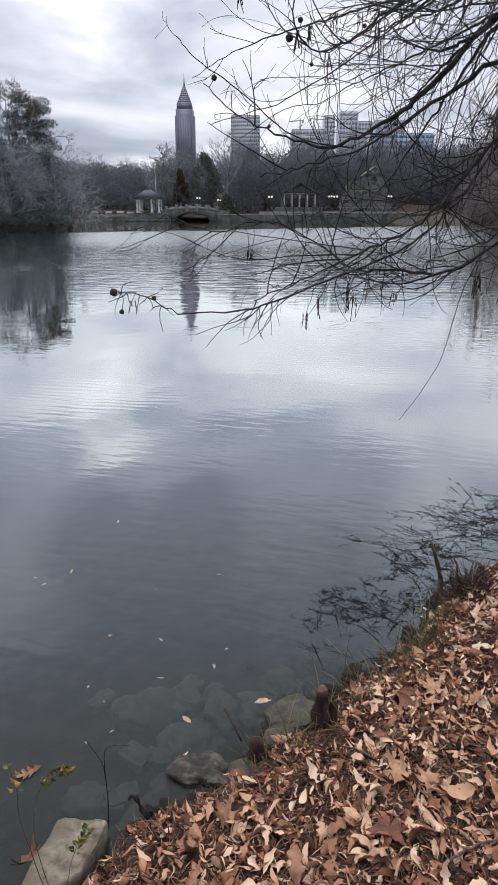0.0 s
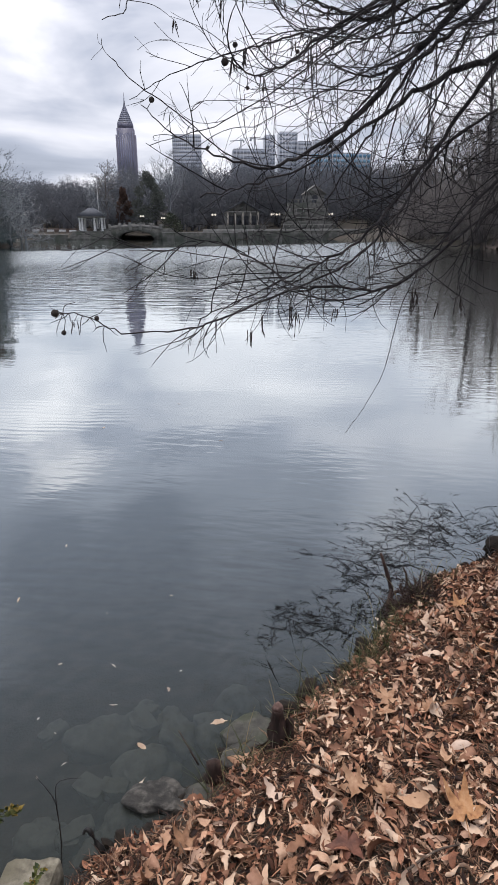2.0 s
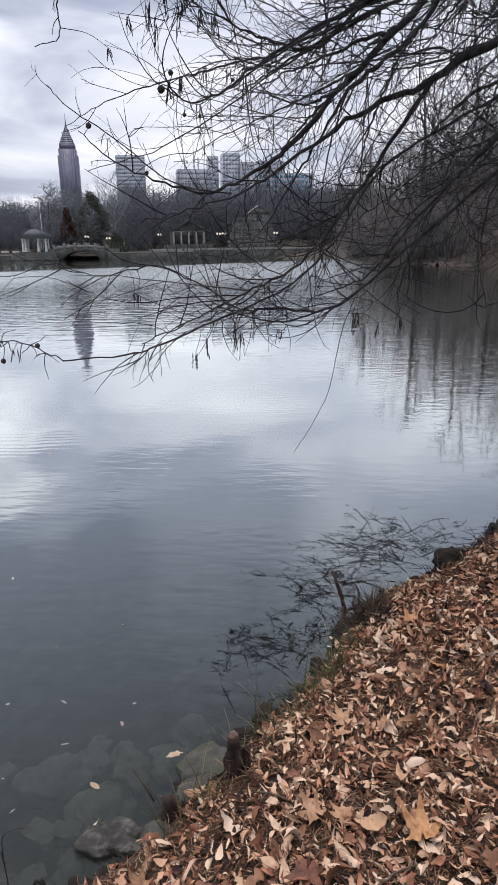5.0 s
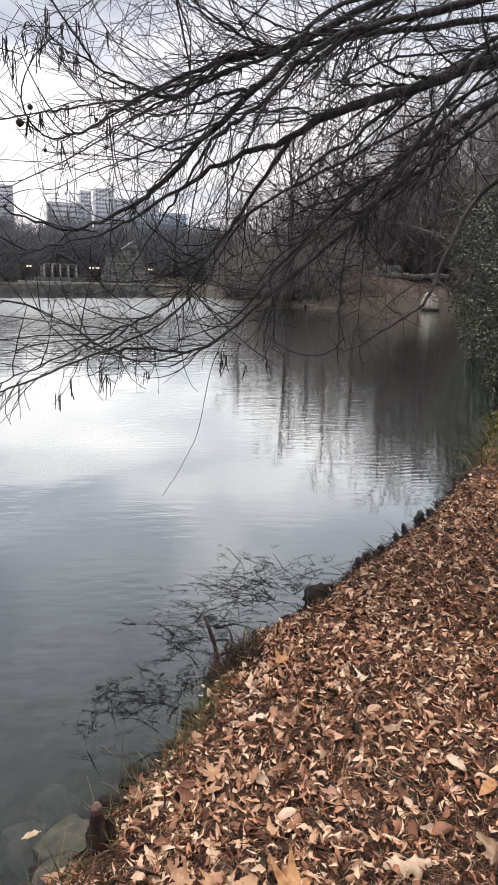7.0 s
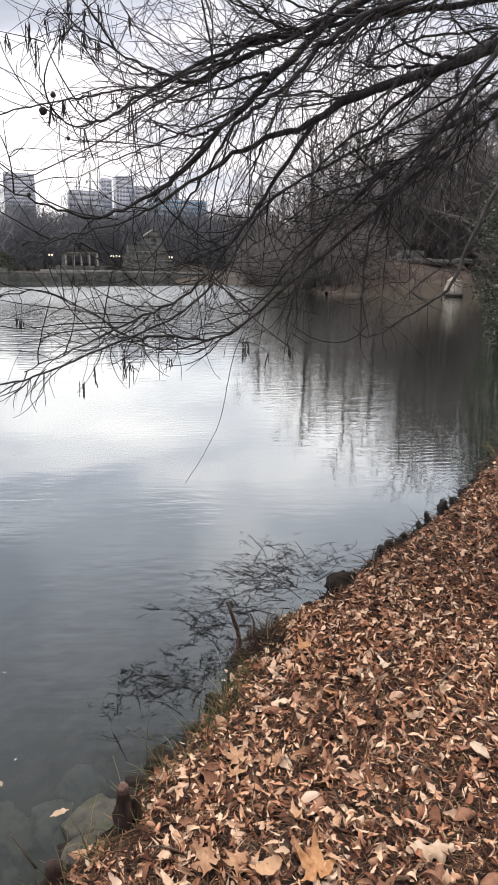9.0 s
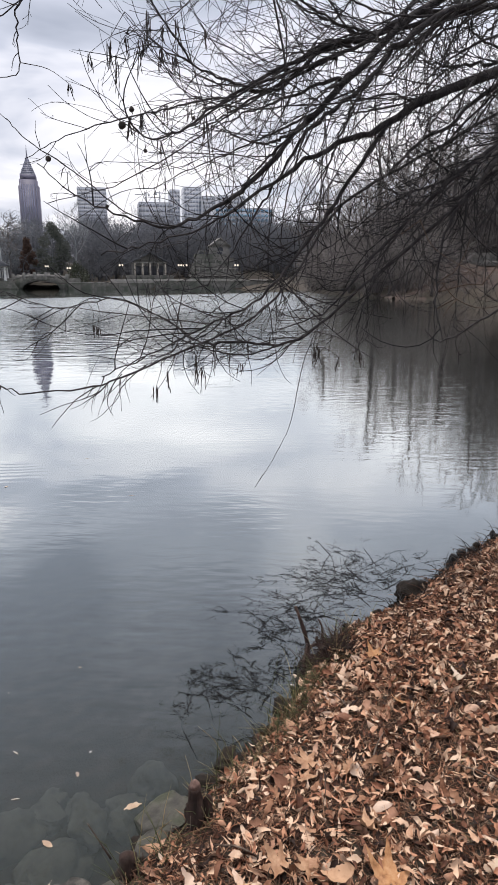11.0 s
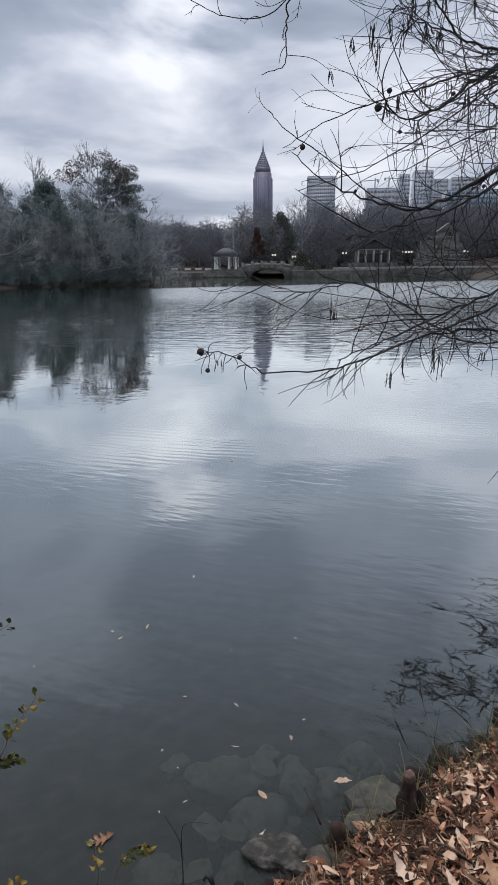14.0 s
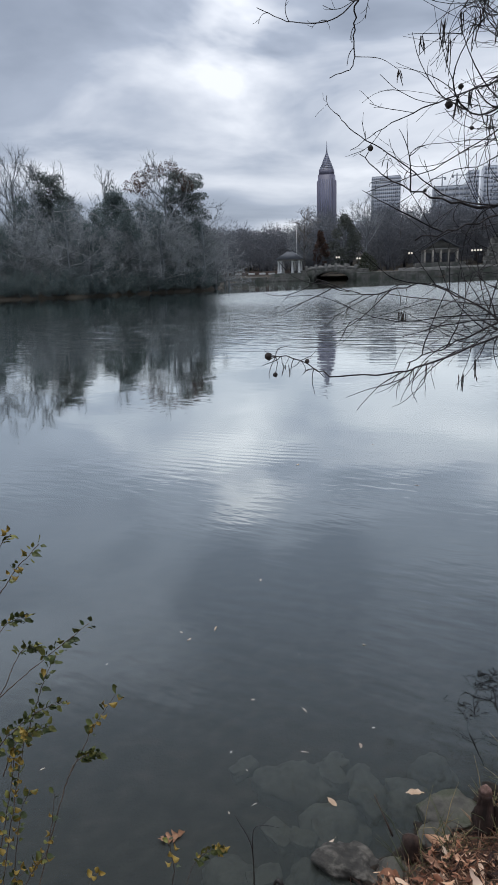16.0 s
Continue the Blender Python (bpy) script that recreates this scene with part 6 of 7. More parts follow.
for x, y, s, mat, label, kind, turn in (
        (0.59, 1.33, 0.139, TAN_LEAF, "large flat tan sycamore leaf", "oval", 60), (0.72, 1.25, 0.156, GOLD_LEAF, "large golden five-lobed sycamore leaf", "star", -20),
        (0.38, 1.22, 0.139, RED_LEAF, "large russet leaf standing in the litter", "star", 150), (0.45, 1.40, 0.115, TAN_LEAF, "broad tan sycamore leaf on litter", "star", 30),
        (0.53, 1.38, 0.107, TAN_LEAF, "broad tan sycamore leaf on litter", "star", 100), (0.66, 1.79, 0.123, TAN_LEAF, "pale tan leaf lying flat", "star", 10),
        (0.79, 1.73, 0.098, TAN_LEAF, "orange-tan leaf lying flat", "star", 200), (0.85, 1.69, 0.098, TAN_LEAF, "orange-tan leaf lying flat", "oval", 80),
        (-0.07, 1.30, 0.107, TAN_LEAF, "curled orange-brown leaf on litter", "star", 45), (0.12, 1.13, 0.123, LOOSE, "grey-brown lobed oak leaf on litter", "star", 0),
        (-0.16, 1.19, 0.098, TAN_LEAF, "tan leaf with pointed lobes", "star", 120), (-0.40, 1.06, 0.123, TAN_LEAF, "tan leaf with pointed lobes", "star", 170),
        (0.74, 1.45, 0.107, TAN_LEAF, "tan leaf lying flat on litter", "star", 60), (1.13, 2.00, 0.115, GOLD_LEAF, "yellow-brown curled sycamore leaf", "star", 30),
        (1.16, 2.36, 0.107, GOLD_LEAF, "golden leaf lying near the water", "star", -60), (1.44, 1.48, 0.107, PALE_LEAF, "smooth pale oval leaf on litter", "oval", 10),
        (1.46, 1.36, 0.107, GOLD_LEAF, "yellow-tan oval leaf on litter", "oval", 110), (1.06, 1.22, 0.156, PALE_LEAF, "large pale pointed leaf on litter", "star", 70),
        (1.28, 1.14, 0.139, PALE_LEAF, "large pale pointed leaf on litter", "star", 160), (1.42, 2.08, 0.115, PALE_LEAF, "pale lobed leaf on the litter", "star", 0),
        (1.36, 1.75, 0.107, PALE_LEAF, "pale lobed leaf on the litter", "star", 95), (1.85, 2.35, 0.115, PALE_LEAF, "pale lobed leaf on the litter", "star", 40),
        (0.98, 1.62, 0.098, LOOSE, "brown leaf lying flat on litter", "star", 20), (0.62, 1.72, 0.098, TAN_LEAF, "orange leaf beside a darker one", "star", 260),
        (0.20, 1.42, 0.098, LOOSE, "brown lobed leaf on the litter", "star", 33), (0.86, 1.14, 0.123, TAN_LEAF, "tan leaf with long stalk", "star", 250), (1.55, 1.85, 0.107, PALE_LEAF, "pale lobed leaf on the litter", "star", 145)):
    big_leaf(x, y, s, mat, label, "oak" if mat in (LOOSE, PALE_LEAF) and kind == "star" else kind, turn)
big_leaf(-0.61, 1.20, 0.115, RED_LEAF, "large dark red-brown curled leaf behind a stone", "star", 40, 0.5, 0.09)


# floating leaves and flecks
def floating(x, y, size, kind, mat, turn):
    o = part("floating_leaf", leaf_shape(brng, kind, size), mat)
    o.matrix_world = Matrix.Translation((x, y, 0.0015)) @ Matrix.Rotation(turn, 4, "Z") @ Matrix.Diagonal((1, 1, 0.15, 1))
    tagged(o, "small pale leaf floating on the water", "leaf", "leaves floating on the lake")


for i, (x, y, s) in enumerate(((-0.93, 2.83, 0.05), (-1.10, 2.77, 0.02), (-1.04, 2.71, 0.03), (-0.39, 2.27, 0.035), (-0.10, 2.21, 0.015), (-0.15, 2.10, 0.03), (-0.36, 2.03, 0.035), (-0.64, 1.98, 0.015), (-0.56, 1.90, 0.012),
                               (-0.50, 1.75, 0.025), (-0.58, 1.70, 0.013), (0.05, 1.90, 0.065), (-1.37, 2.44, 0.018), (-0.16, 2.80, 0.02), (-1.33, 1.77, 0.02), (-0.47, 2.67, 0.015), (-0.62, 2.3, 0.02), (-0.8, 3.4, 0.03), (0.2, 5.3, 0.05), (-0.9, 5.8, 0.05), (-0.2, 6.6, 0.04), (1.5, 5.0, 0.03))):
    floating(x, y, s, ("narrow", "oval", "oak")[i % 3], PALE_LEAF if s > 0.04 else FLOAT_LEAF, i * 1.3)
floating(0.84, 2.49, 0.06, "oak", PALE_LEAF, 0.4)
floating(0.80, 2.44, 0.025, "oval", FLOAT_LEAF, 1.4)
floating(-0.235, 1.81, 0.048, "oval", PALE_LEAF, 0.8)
floating(-0.23, 1.645, 0.06, "narrow", PALE_LEAF, -0.7)
o = part("floating_leaf", leaf_shape(brng, "lobed", 0.088, rows=31), TAN_LEAF)
o.matrix_world = Matrix.Translation((-0.742, 1.57, 0.002)) @ Matrix.Rotation(radians(118), 4, "Z") @ Matrix.Diagonal((1, 1, 0.35, 1))
tagged(o, "orange-tan pointed oak leaf floating near the shrub", "leaf", "leaves floating on the lake")


# cypress knees, stumps and sticks
def knee(x, y, z, h, r, tip=True, mat=None, lean=(0.0, 0.0), label="dark cypress knee with a paler rounded tip", group="cypress knees at the waterline", gnarl=1.0):
    t = thing("cypress_knee", label, "cypress knee", (x, y, z), group)
    n = 19
    s = np.linspace(0, 1, n)
    rad = r * (1.55 - 0.75 * s ** 0.6) * np.where(s > 0.86, np.sqrt(np.maximum(0.03, 1 - ((s - 0.86) / 0.145) ** 2)), 1) * brng.uniform(0.93, 1.07, n)
    line = np.stack([lean[0] * s + 0.06 * r * np.sin(s * 7), lean[1] * s + 0.06 * r * np.cos(s * 6), s * h], 1)
    cut = 16 if tip else n
    body = Shape().tube(line[:cut + (1 if tip else 0)], rad[:cut + (1 if tip else 0)], 18)
    v = body.v[0]
    for i in range(len(v)):
        v[i, :2] += r * gnarl * np.array((0.30 * noise.noise(Vector(v[i] * (40, 40, 14))) + 0.12 * noise.noise(Vector(v[i] * (130, 130, 50))), 0.30 * noise.noise(Vector(v[i] * (40, 40, 14) + 9)) + 0.12 * noise.noise(Vector(v[i] * (130, 130, 50) + 5))))
    part("stem", body, mat or KNEE, t, smooth=True)
    if tip:
        part("tip", Shape().tube(line[cut:], rad[cut:] * 1.02, 18), KNEE_TIP, t, "paler worn tip", smooth=True)
    return t


knee(0.245, 1.70, 0.02, 0.222, 0.023, lean=(0.004, 0.012), gnarl=1.8)
knee(0.285, 1.715, 0.01, 0.16, 0.016, False, lean=(0.006, 0.004), label="slim dark cypress knee beside a taller one", gnarl=1.8)
knee(0.025, 1.61, -0.02, 0.135, 0.026, False, label="short broken cypress knee with a flat top")
for x, y, h, r in ((2.15, 3.385, 0.11, 0.035), (2.28, 3.435, 0.12, 0.032), (2.34, 3.46, 0.10, 0.03), (2.84, 3.80, 0.13, 0.035), (3.04, 3.93, 0.17, 0.04), (3.10, 3.97, 0.12, 0.035), (2.72, 3.70, 0.07, 0.03), (3.25, 4.07, 0.10, 0.04), (3.7, 4.42, 0.12, 0.04)):
    knee(x, y, -0.03, h * 0.75 + 0.05, r * brng.uniform(0.55, 0.9), False, DEAD, lean=(brng.normal(0, 0.02), brng.normal(0, 0.02)), label="short dark weathered cypress knee", gnarl=2.2)


def stick(points, r0, r1, mat, label, name="stick", group=""):
    ln = curve(points, 5)
    o = part(name, Shape().tube(ln, np.linspace(r0, r1, len(ln)) * brng.uniform(0.85, 1.15, len(ln)), 6), mat, smooth=True)
    return tagged(o, label, "stick", group)


stick([(0.975, 2.70, -0.03), (0.955, 2.745, 0.08), (0.92, 2.79, 0.20)], 0.013, 0.008, KNEE, "leaning brown broken stump at the water's edge", "stump")
stick([(1.08, 2.80, -0.03), (1.08, 2.83, 0.04), (1.07, 2.86, 0.07)], 0.007, 0.004, KNEE, "short broken upright stick at the water's edge")
stick([(1.02, 2.66, 0.0), (1.0, 2.68, 0.06), (1.01, 2.70, 0.07)], 0.009, 0.006, KNEE, "short broken upright stick at the water's edge")
stick([(0.90, 2.52, 0.02), (0.93, 2.60, 0.06), (0.98, 2.66, 0.05), (1.06, 2.70, 0.02)], 0.011, 0.006, KNEE, "gnarled exposed root at the waterline", "root")
stick([(0.86, 2.44, -0.02), (0.89, 2.54, 0.03), (0.93, 2.62, 0.08), (0.95, 2.70, 0.02)], 0.010, 0.006, KNEE, "gnarled exposed root at the waterline", "root")
stick([(0.83, 2.40, 0.01), (0.90, 2.46, 0.05), (1.00, 2.56, 0.08), (1.10, 2.66, 0.09)], 0.008, 0.005, KNEE, "gnarled exposed root at the waterline", "root")
stick([(-0.42, 1.30, 0.02), (-0.405, 1.30, 0.16), (-0.40, 1.29, 0.28), (-0.41, 1.30, 0.34), (-0.455, 1.32, 0.40)], 0.0022, 0.0012, DEAD, "thin bent dark stem standing at the water")
stick([(-0.402, 1.293, 0.31), (-0.398, 1.30, 0.38), (-0.37, 1.30, 0.40), (-0.33, 1.30, 0.40)], 0.0014, 0.0009, DEAD, "thin dark side twig of a stem")
stick([(-0.03, 1.69, 0.02), (-0.06, 1.675, 0.11), (-0.09, 1.66, 0.20)], 0.0035, 0.002, DRYWOOD, "thin dry stick leaning over the water")
stub = knee(-0.298, 1.37, 0.0, 0.118, 0.008, False, DEAD, lean=(-0.045, 0.012), label="black wet crooked root stub at the waterline", gnarl=4.0)
part("crook", Shape().tube(curve([(-0.042, 0.012, 0.105), (-0.050, 0.013, 0.121), (-0.060, 0.014, 0.119), (-0.066, 0.012, 0.106)], 4), np.linspace(0.0082, 0.004, 13) * brng.uniform(0.8, 1.2, 13), 7), DEAD, stub)
stick([(-0.29, 1.372, 0.045), (-0.24, 1.36, 0.052), (-0.19, 1.362, 0.040), (-0.13, 1.355, 0.035)], 0.012, 0.006, KNEE, "dark wet root lying along the waterline", "root")
for i in range(26):
    x, y = brng.uniform(-0.1, 0.9), brng.uniform(1.15, 1.75)
    if float(shore_distance(np.array([x]), np.array([y]))[0]) < 0.03:
        continue
    g = at_ground(x, y)[2] + 0.05
    h = brng.uniform(0.05, 0.11)
    stick([(x, y, g - 0.01), (x + brng.normal(0, 0.006), y, g + h * 0.5), (x + brng.normal(0, 0.015), y + brng.normal(0, 0.01), g + h)], 0.0018, 0.001, DRYWOOD, "thin dark dry weed stalk standing in leaves", "weed_stalk", "weed stalks in the leaf litter")
for x, y, turn, L in ((0.92, 1.78, 0.9, 0.2), (1.7, 1.95, 0.5, 0.45), (1.2, 1.55, 2.3, 0.18), (0.6, 1.15, 0.3, 0.2), (2.1, 2.6, 0.8, 0.4), (0.35, 1.5, 2.6, 0.15), (1.9, 3.0, 1.1, 0.25), (0.9, 2.1, 1.9, 0.16)):
    g = at_ground(x, y)[2] + 0.075
    c, s = math.cos(turn) * L / 2, math.sin(turn) * L / 2
    stick([(x - c, y - s, g), (x, y + 0.01, g + 0.012), (x + c, y + s, g + 0.004)], 0.004, 0.002, DRYWOOD, "thin dry fallen twig on the leaves", "twig", "fallen twigs")

# the dead brush that lies in the shallows
def water_brush(x, y, reach, n, seed, spread):
    """Crooked stems that dip in and out of the water, with twigs at wide angles and a few standing bits."""
    rng = np.random.default_rng(seed)
    t = thing("sunken_branch", "black dead brush lying half sunk in the shallows", "branch", (x, y, 0), "dead brush in the water")
    stem, fine = Shape(), Shape()

    def crooked(p, head, length, steps, wander, turning=0.0):
        pts, phase = [np.array(p, float)], rng.uniform(0, 6.28)
        for k in range(steps):
            head += rng.normal(turning, wander)
            q = pts[-1] + np.array((math.cos(head), math.sin(head), 0)) * length / steps
            q[2] = 0.0040 * math.sin(phase + k * 0.7) + rng.normal(0.0001, 0.0009)
            pts.append(q)
        return np.array(pts)

    for i in range(n):
        a = rng.uniform(*spread)
        start = (rng.normal(0, 0.10), rng.normal(0, 0.10), -0.01)
        pts = crooked(start, a, reach * rng.uniform(0.45, 1.05), 12, 0.13, rng.uniform(-0.07, 0.07))
        stem.tube(pts, np.linspace(0.0021, 0.0008, 13) * rng.uniform(0.6, 1.2), 5)
        for _ in range(9):
            k = rng.integers(1, 12)
            d = pts[min(k + 1, 12)] - pts[k - 1]
            h = math.atan2(d[1], d[0]) + rng.choice((-1, 1)) * rng.uniform(0.35, 1.0)
            tw = crooked(pts[k], h, reach * rng.uniform(0.10, 0.34), 8, 0.22)
            fine.tube(tw, np.linspace(0.0013, 0.0007, 9) * rng.uniform(0.7, 1.3), 4, closed=False)
            for _ in range(3):
                e = rng.integers(1, 8)
                b = crooked(tw[e], h + rng.choice((-1, 1)) * rng.uniform(0.4, 1.2), reach * rng.uniform(0.03, 0.11), 4, 0.3)
                fine.tube(b, np.linspace(0.0009, 0.0006, 5), 3, closed=False)
            if rng.uniform() < 0.10:
                e = tw[-1]
                up = rng.uniform(0.008, 0.03)
                fine.tube([e, e + (rng.normal(0, 0.006), rng.normal(0, 0.006), up * 0.6), e + (rng.normal(0, 0.01), rng.normal(0, 0.01), up)], [0.0011, 0.0016, 0.0007], 4)
    tagged(part("stem", stem, SUNKEN_TWIG, t), kind="stuff")
    tagged(part("twig_tangle", fine, SUNKEN_TWIG, t), kind="stuff")


water_brush(0.50, 2.20, 0.46, 7, 1, (1.5, 2.7))
water_brush(0.68, 2.44, 0.42, 10, 2, (0.8, 3.4))
water_brush(0.98, 2.86, 0.52, 12, 3, (0.4, 3.1))
water_brush(1.32, 3.08, 0.76, 15, 4, (0.3, 2.7))
water_brush(1.62, 3.22, 0.80, 14, 5, (0.3, 2.6))
water_brush(0.80, 2.66, 0.24, 18, 6, (0.4, 4.6))

# dark mud and bare earth along the waterline
for i in range(90):
    s = i / 90
    k = s * 9
    ends = SHORE[-10:]
    a, b = ends[min(int(k), 8)], ends[min(int(k), 8) + 1]
    p = a + (b - a) * (k - int(k)) + brng.normal(0, 0.022, 2)
    if brng.uniform() < 0.25:
        continue
    o = part("mud_clod", rock_shape(np.random.default_rng(300 + i % 9), *(brng.uniform(0.018, 0.045) * np.array((1.0, 0.7, 0.42))), rough=0.8, cuts=3, flat=False), MUD)
    o.matrix_world = pose(float(p[0]), float(p[1]), 0.012, 0, 0, brng.uniform(0, 360))
    tagged(o, "dark wet clod of earth at the waterline", "clod", "clods of earth along the waterline")

# clods on the farther shore, added as dark shadow along the bank's edge
for i in range(70):
    s = i / 70
    k = s * 4
    ends = SHORE[-14:-9]
    a, b = ends[min(int(k), 3)], ends[min(int(k), 3) + 1]
    p = a + (b - a) * (k - int(k)) + brng.normal(0, 0.03, 2)
    o = part("mud_clod", rock_shape(np.random.default_rng(330 + i % 9), *(brng.uniform(0.014, 0.042) * np.array((1.0, 0.8, 0.7))), rough=0.9, cuts=3, flat=False), MUD)
    o.matrix_world = pose(float(p[0]), float(p[1]), 0.015, 0, 0, brng.uniform(0, 360))
    tagged(o, "dark wet clod of earth at the waterline", "clod", "clods of earth along the waterline")

# stones
def stone(name, x, y, z, size, mat, label, turn=0.0, seed=0, rough=0.3, group="", flat=True):
    o = part(name, rock_shape(np.random.default_rng(seed), *size, rough=rough, cuts=4, flat=flat), mat)
    o.matrix_world = pose(x, y, z, 0, 0, turn)
    return tagged(o, label, "rock", group)


stone("rock", 0.16, 1.82, 0.0, (0.12, 0.10, 0.055), ROCK, "grey-brown wet rock at the waterline", 20, 1, 0.5)
stone("rock", 0.10, 1.70, 0.01, (0.07, 0.06, 0.05), ROCK, "grey-brown wet rock at the waterline", 70, 2)
stone("flat_rock", -0.135, 1.565, 0.0, (0.105, 0.062, 0.032), DARKROCK, "dark flat wet rock at the waterline", -18, 3, 0.8, "", False)
stone("rock", -0.03, 1.55, 0.015, (0.06, 0.05, 0.05), ROCK, "grey-brown wet rock at the waterline", 10, 4)
stone("rock", 1.74, 3.06, 0.02, (0.16, 0.085, 0.065), MUD, "black wet rock half under the bank", 30, 5, 0.9, "", False)
slab = bmesh.new()
corners = [(-0.557, 1.303), (-0.540, 1.314), (-0.475, 1.303), (-0.411, 1.298), (-0.402, 1.287), (-0.427, 1.220), (-0.448, 1.150), (-0.550, 1.060), (-0.600, 1.120), (-0.587, 1.180)]
top_ring = [slab.verts.new((x, y, 0.118 + 0.04 * (x + 0.5))) for x, y in corners]
low_ring = [slab.verts.new((x * 1.02, y, -0.10)) for x, y in corners]
slab.faces.new(top_ring[::-1])
slab.faces.new(low_ring)
for i in range(len(corners)):
    j = (i + 1) % len(corners)
    slab.faces.new((top_ring[i], top_ring[j], low_ring[j], low_ring[i]))
bmesh.ops.bevel(slab, geom=slab.edges[:], offset=0.004, segments=1, affect="EDGES")
bmesh.ops.triangulate(slab, faces=slab.faces[:])
bmesh.ops.subdivide_edges(slab, edges=slab.edges[:], cuts=4, use_grid_fill=True)
for w in slab.verts:
    w.co += Vector((noise.noise(w.co * 24), noise.noise(w.co * 24 + Vector((5, 5, 5))), noise.noise(w.co * 18 + Vector((9, 9, 9))))) * 0.005 + Vector((noise.noise(w.co * 70), noise.noise(w.co * 70 + Vector((2, 2, 2))), noise.noise(w.co * 60 + Vector((4, 4, 4))))) * 0.0022 + Vector((noise.noise(w.co * 9), noise.noise(w.co * 9 + Vector((3, 3, 3))), 0.6 * noise.noise(w.co * 9 + Vector((7, 7, 7))))) * 0.010
tagged(part("stone_slab", Shape().bm(slab), SLAB), "pale flat stone slab at the water", "rock")
for i, (x, y, a, b) in enumerate(((-0.42, 2.00, 0.17, 0.12), (-0.22, 1.83, 0.20, 0.12), (-0.32, 1.68, 0.15, 0.08), (-0.12, 2.0, 0.14, 0.09), (0.03, 2.03, 0.14, 0.11), (-0.56, 1.62, 0.14, 0.10), (0.14, 2.12, 0.12, 0.09), (-0.38, 1.5, 0.1, 0.07), (-0.62, 1.4, 0.09, 0.07))):
    stone("sunken_stone", x, y, -0.135 - 0.03 * (i % 3), (a * 0.72, b * 0.78, 0.07), SUNK, "pale green-grey stone under the water", i * 37, 20 + i, 0.6, "stones under the water", False)

for i in range(16):
    x, y = brng.uniform(-0.75, 0.2), brng.uniform(1.5, 2.15)
    if -0.75 < float(shore_distance(np.array([x]), np.array([y]))[0]) < -0.06:
        a = brng.uniform(0.04, 0.09)
        stone("sunken_stone", x, y, -0.10 - 0.04 * brng.uniform(), (a, a * brng.uniform(0.55, 0.8), 0.04), SUNK, "small flat grey stone under the water", brng.uniform(0, 180), 50 + i, 0.6, "stones under the water")

# the shrub at the water
shrub = thing("shrub", "thin shrub with small green and yellow leaves", "shrub", (0, 0, 0))
srng = np.random.default_rng(21)
SMALL = [leaf_shape(srng, "round", 0.020).mesh("leaf", SHRUB_LEAF) for _ in range(5)]
SMALL_Y = [leaf_shape(srng, "round", 0.018).mesh("leaf", YELLOW_LEAF) for _ in range(2)]


def shrub_stem(points, leaves, yellow, low=0.35, thick=1.0):
    """A thin arching stem with leaves in loose pairs, which lie along it."""
    leaves, ln = int(leaves * 1.55), curve(points, 8)
    ln[1:-1] += srng.normal(0, 0.0006, (len(ln) - 2, 3))
    st = part("stem", Shape().tube(ln, np.linspace(0.0016, 0.0006, len(ln)) * thick, 5), DRYWOOD, shrub, smooth=True)
    for i in range(leaves):
        f = low + (1 - low) * min(1.0, (i // 2 + srng.uniform(0.2, 0.9)) / max(1, leaves / 2))
        k = min(int(f * (len(ln) - 1)), len(ln) - 2)
        p, tan = ln[k] + (ln[k + 1] - ln[k]) * srng.uniform(), unit(ln[k + 1] - ln[k])
        o = part("leaf", (SMALL_Y[srng.integers(2)] if srng.uniform() < yellow else SMALL[srng.integers(5)]), None, st)
        side = unit(np.cross(tan, (0.2, 1, 0.4))) * (1 if i % 2 else -1)
        d = unit(tan * srng.uniform(0.5, 1.1) + side * srng.uniform(0.5, 1.0) + srng.normal(0, 0.25, 3) + np.array((0, 0, -0.25)))
        rot = Vector(d).to_track_quat("Y", "Z").to_matrix().to_4x4() @ Matrix.Rotation(srng.uniform(-0.7, 0.7), 4, "Y")
        o.matrix_basis = Matrix.Translation(Vector(p + d * 0.011)) @ rot @ Matrix.Diagonal((*[srng.uniform(0.5, 1.05)] * 3, 1))


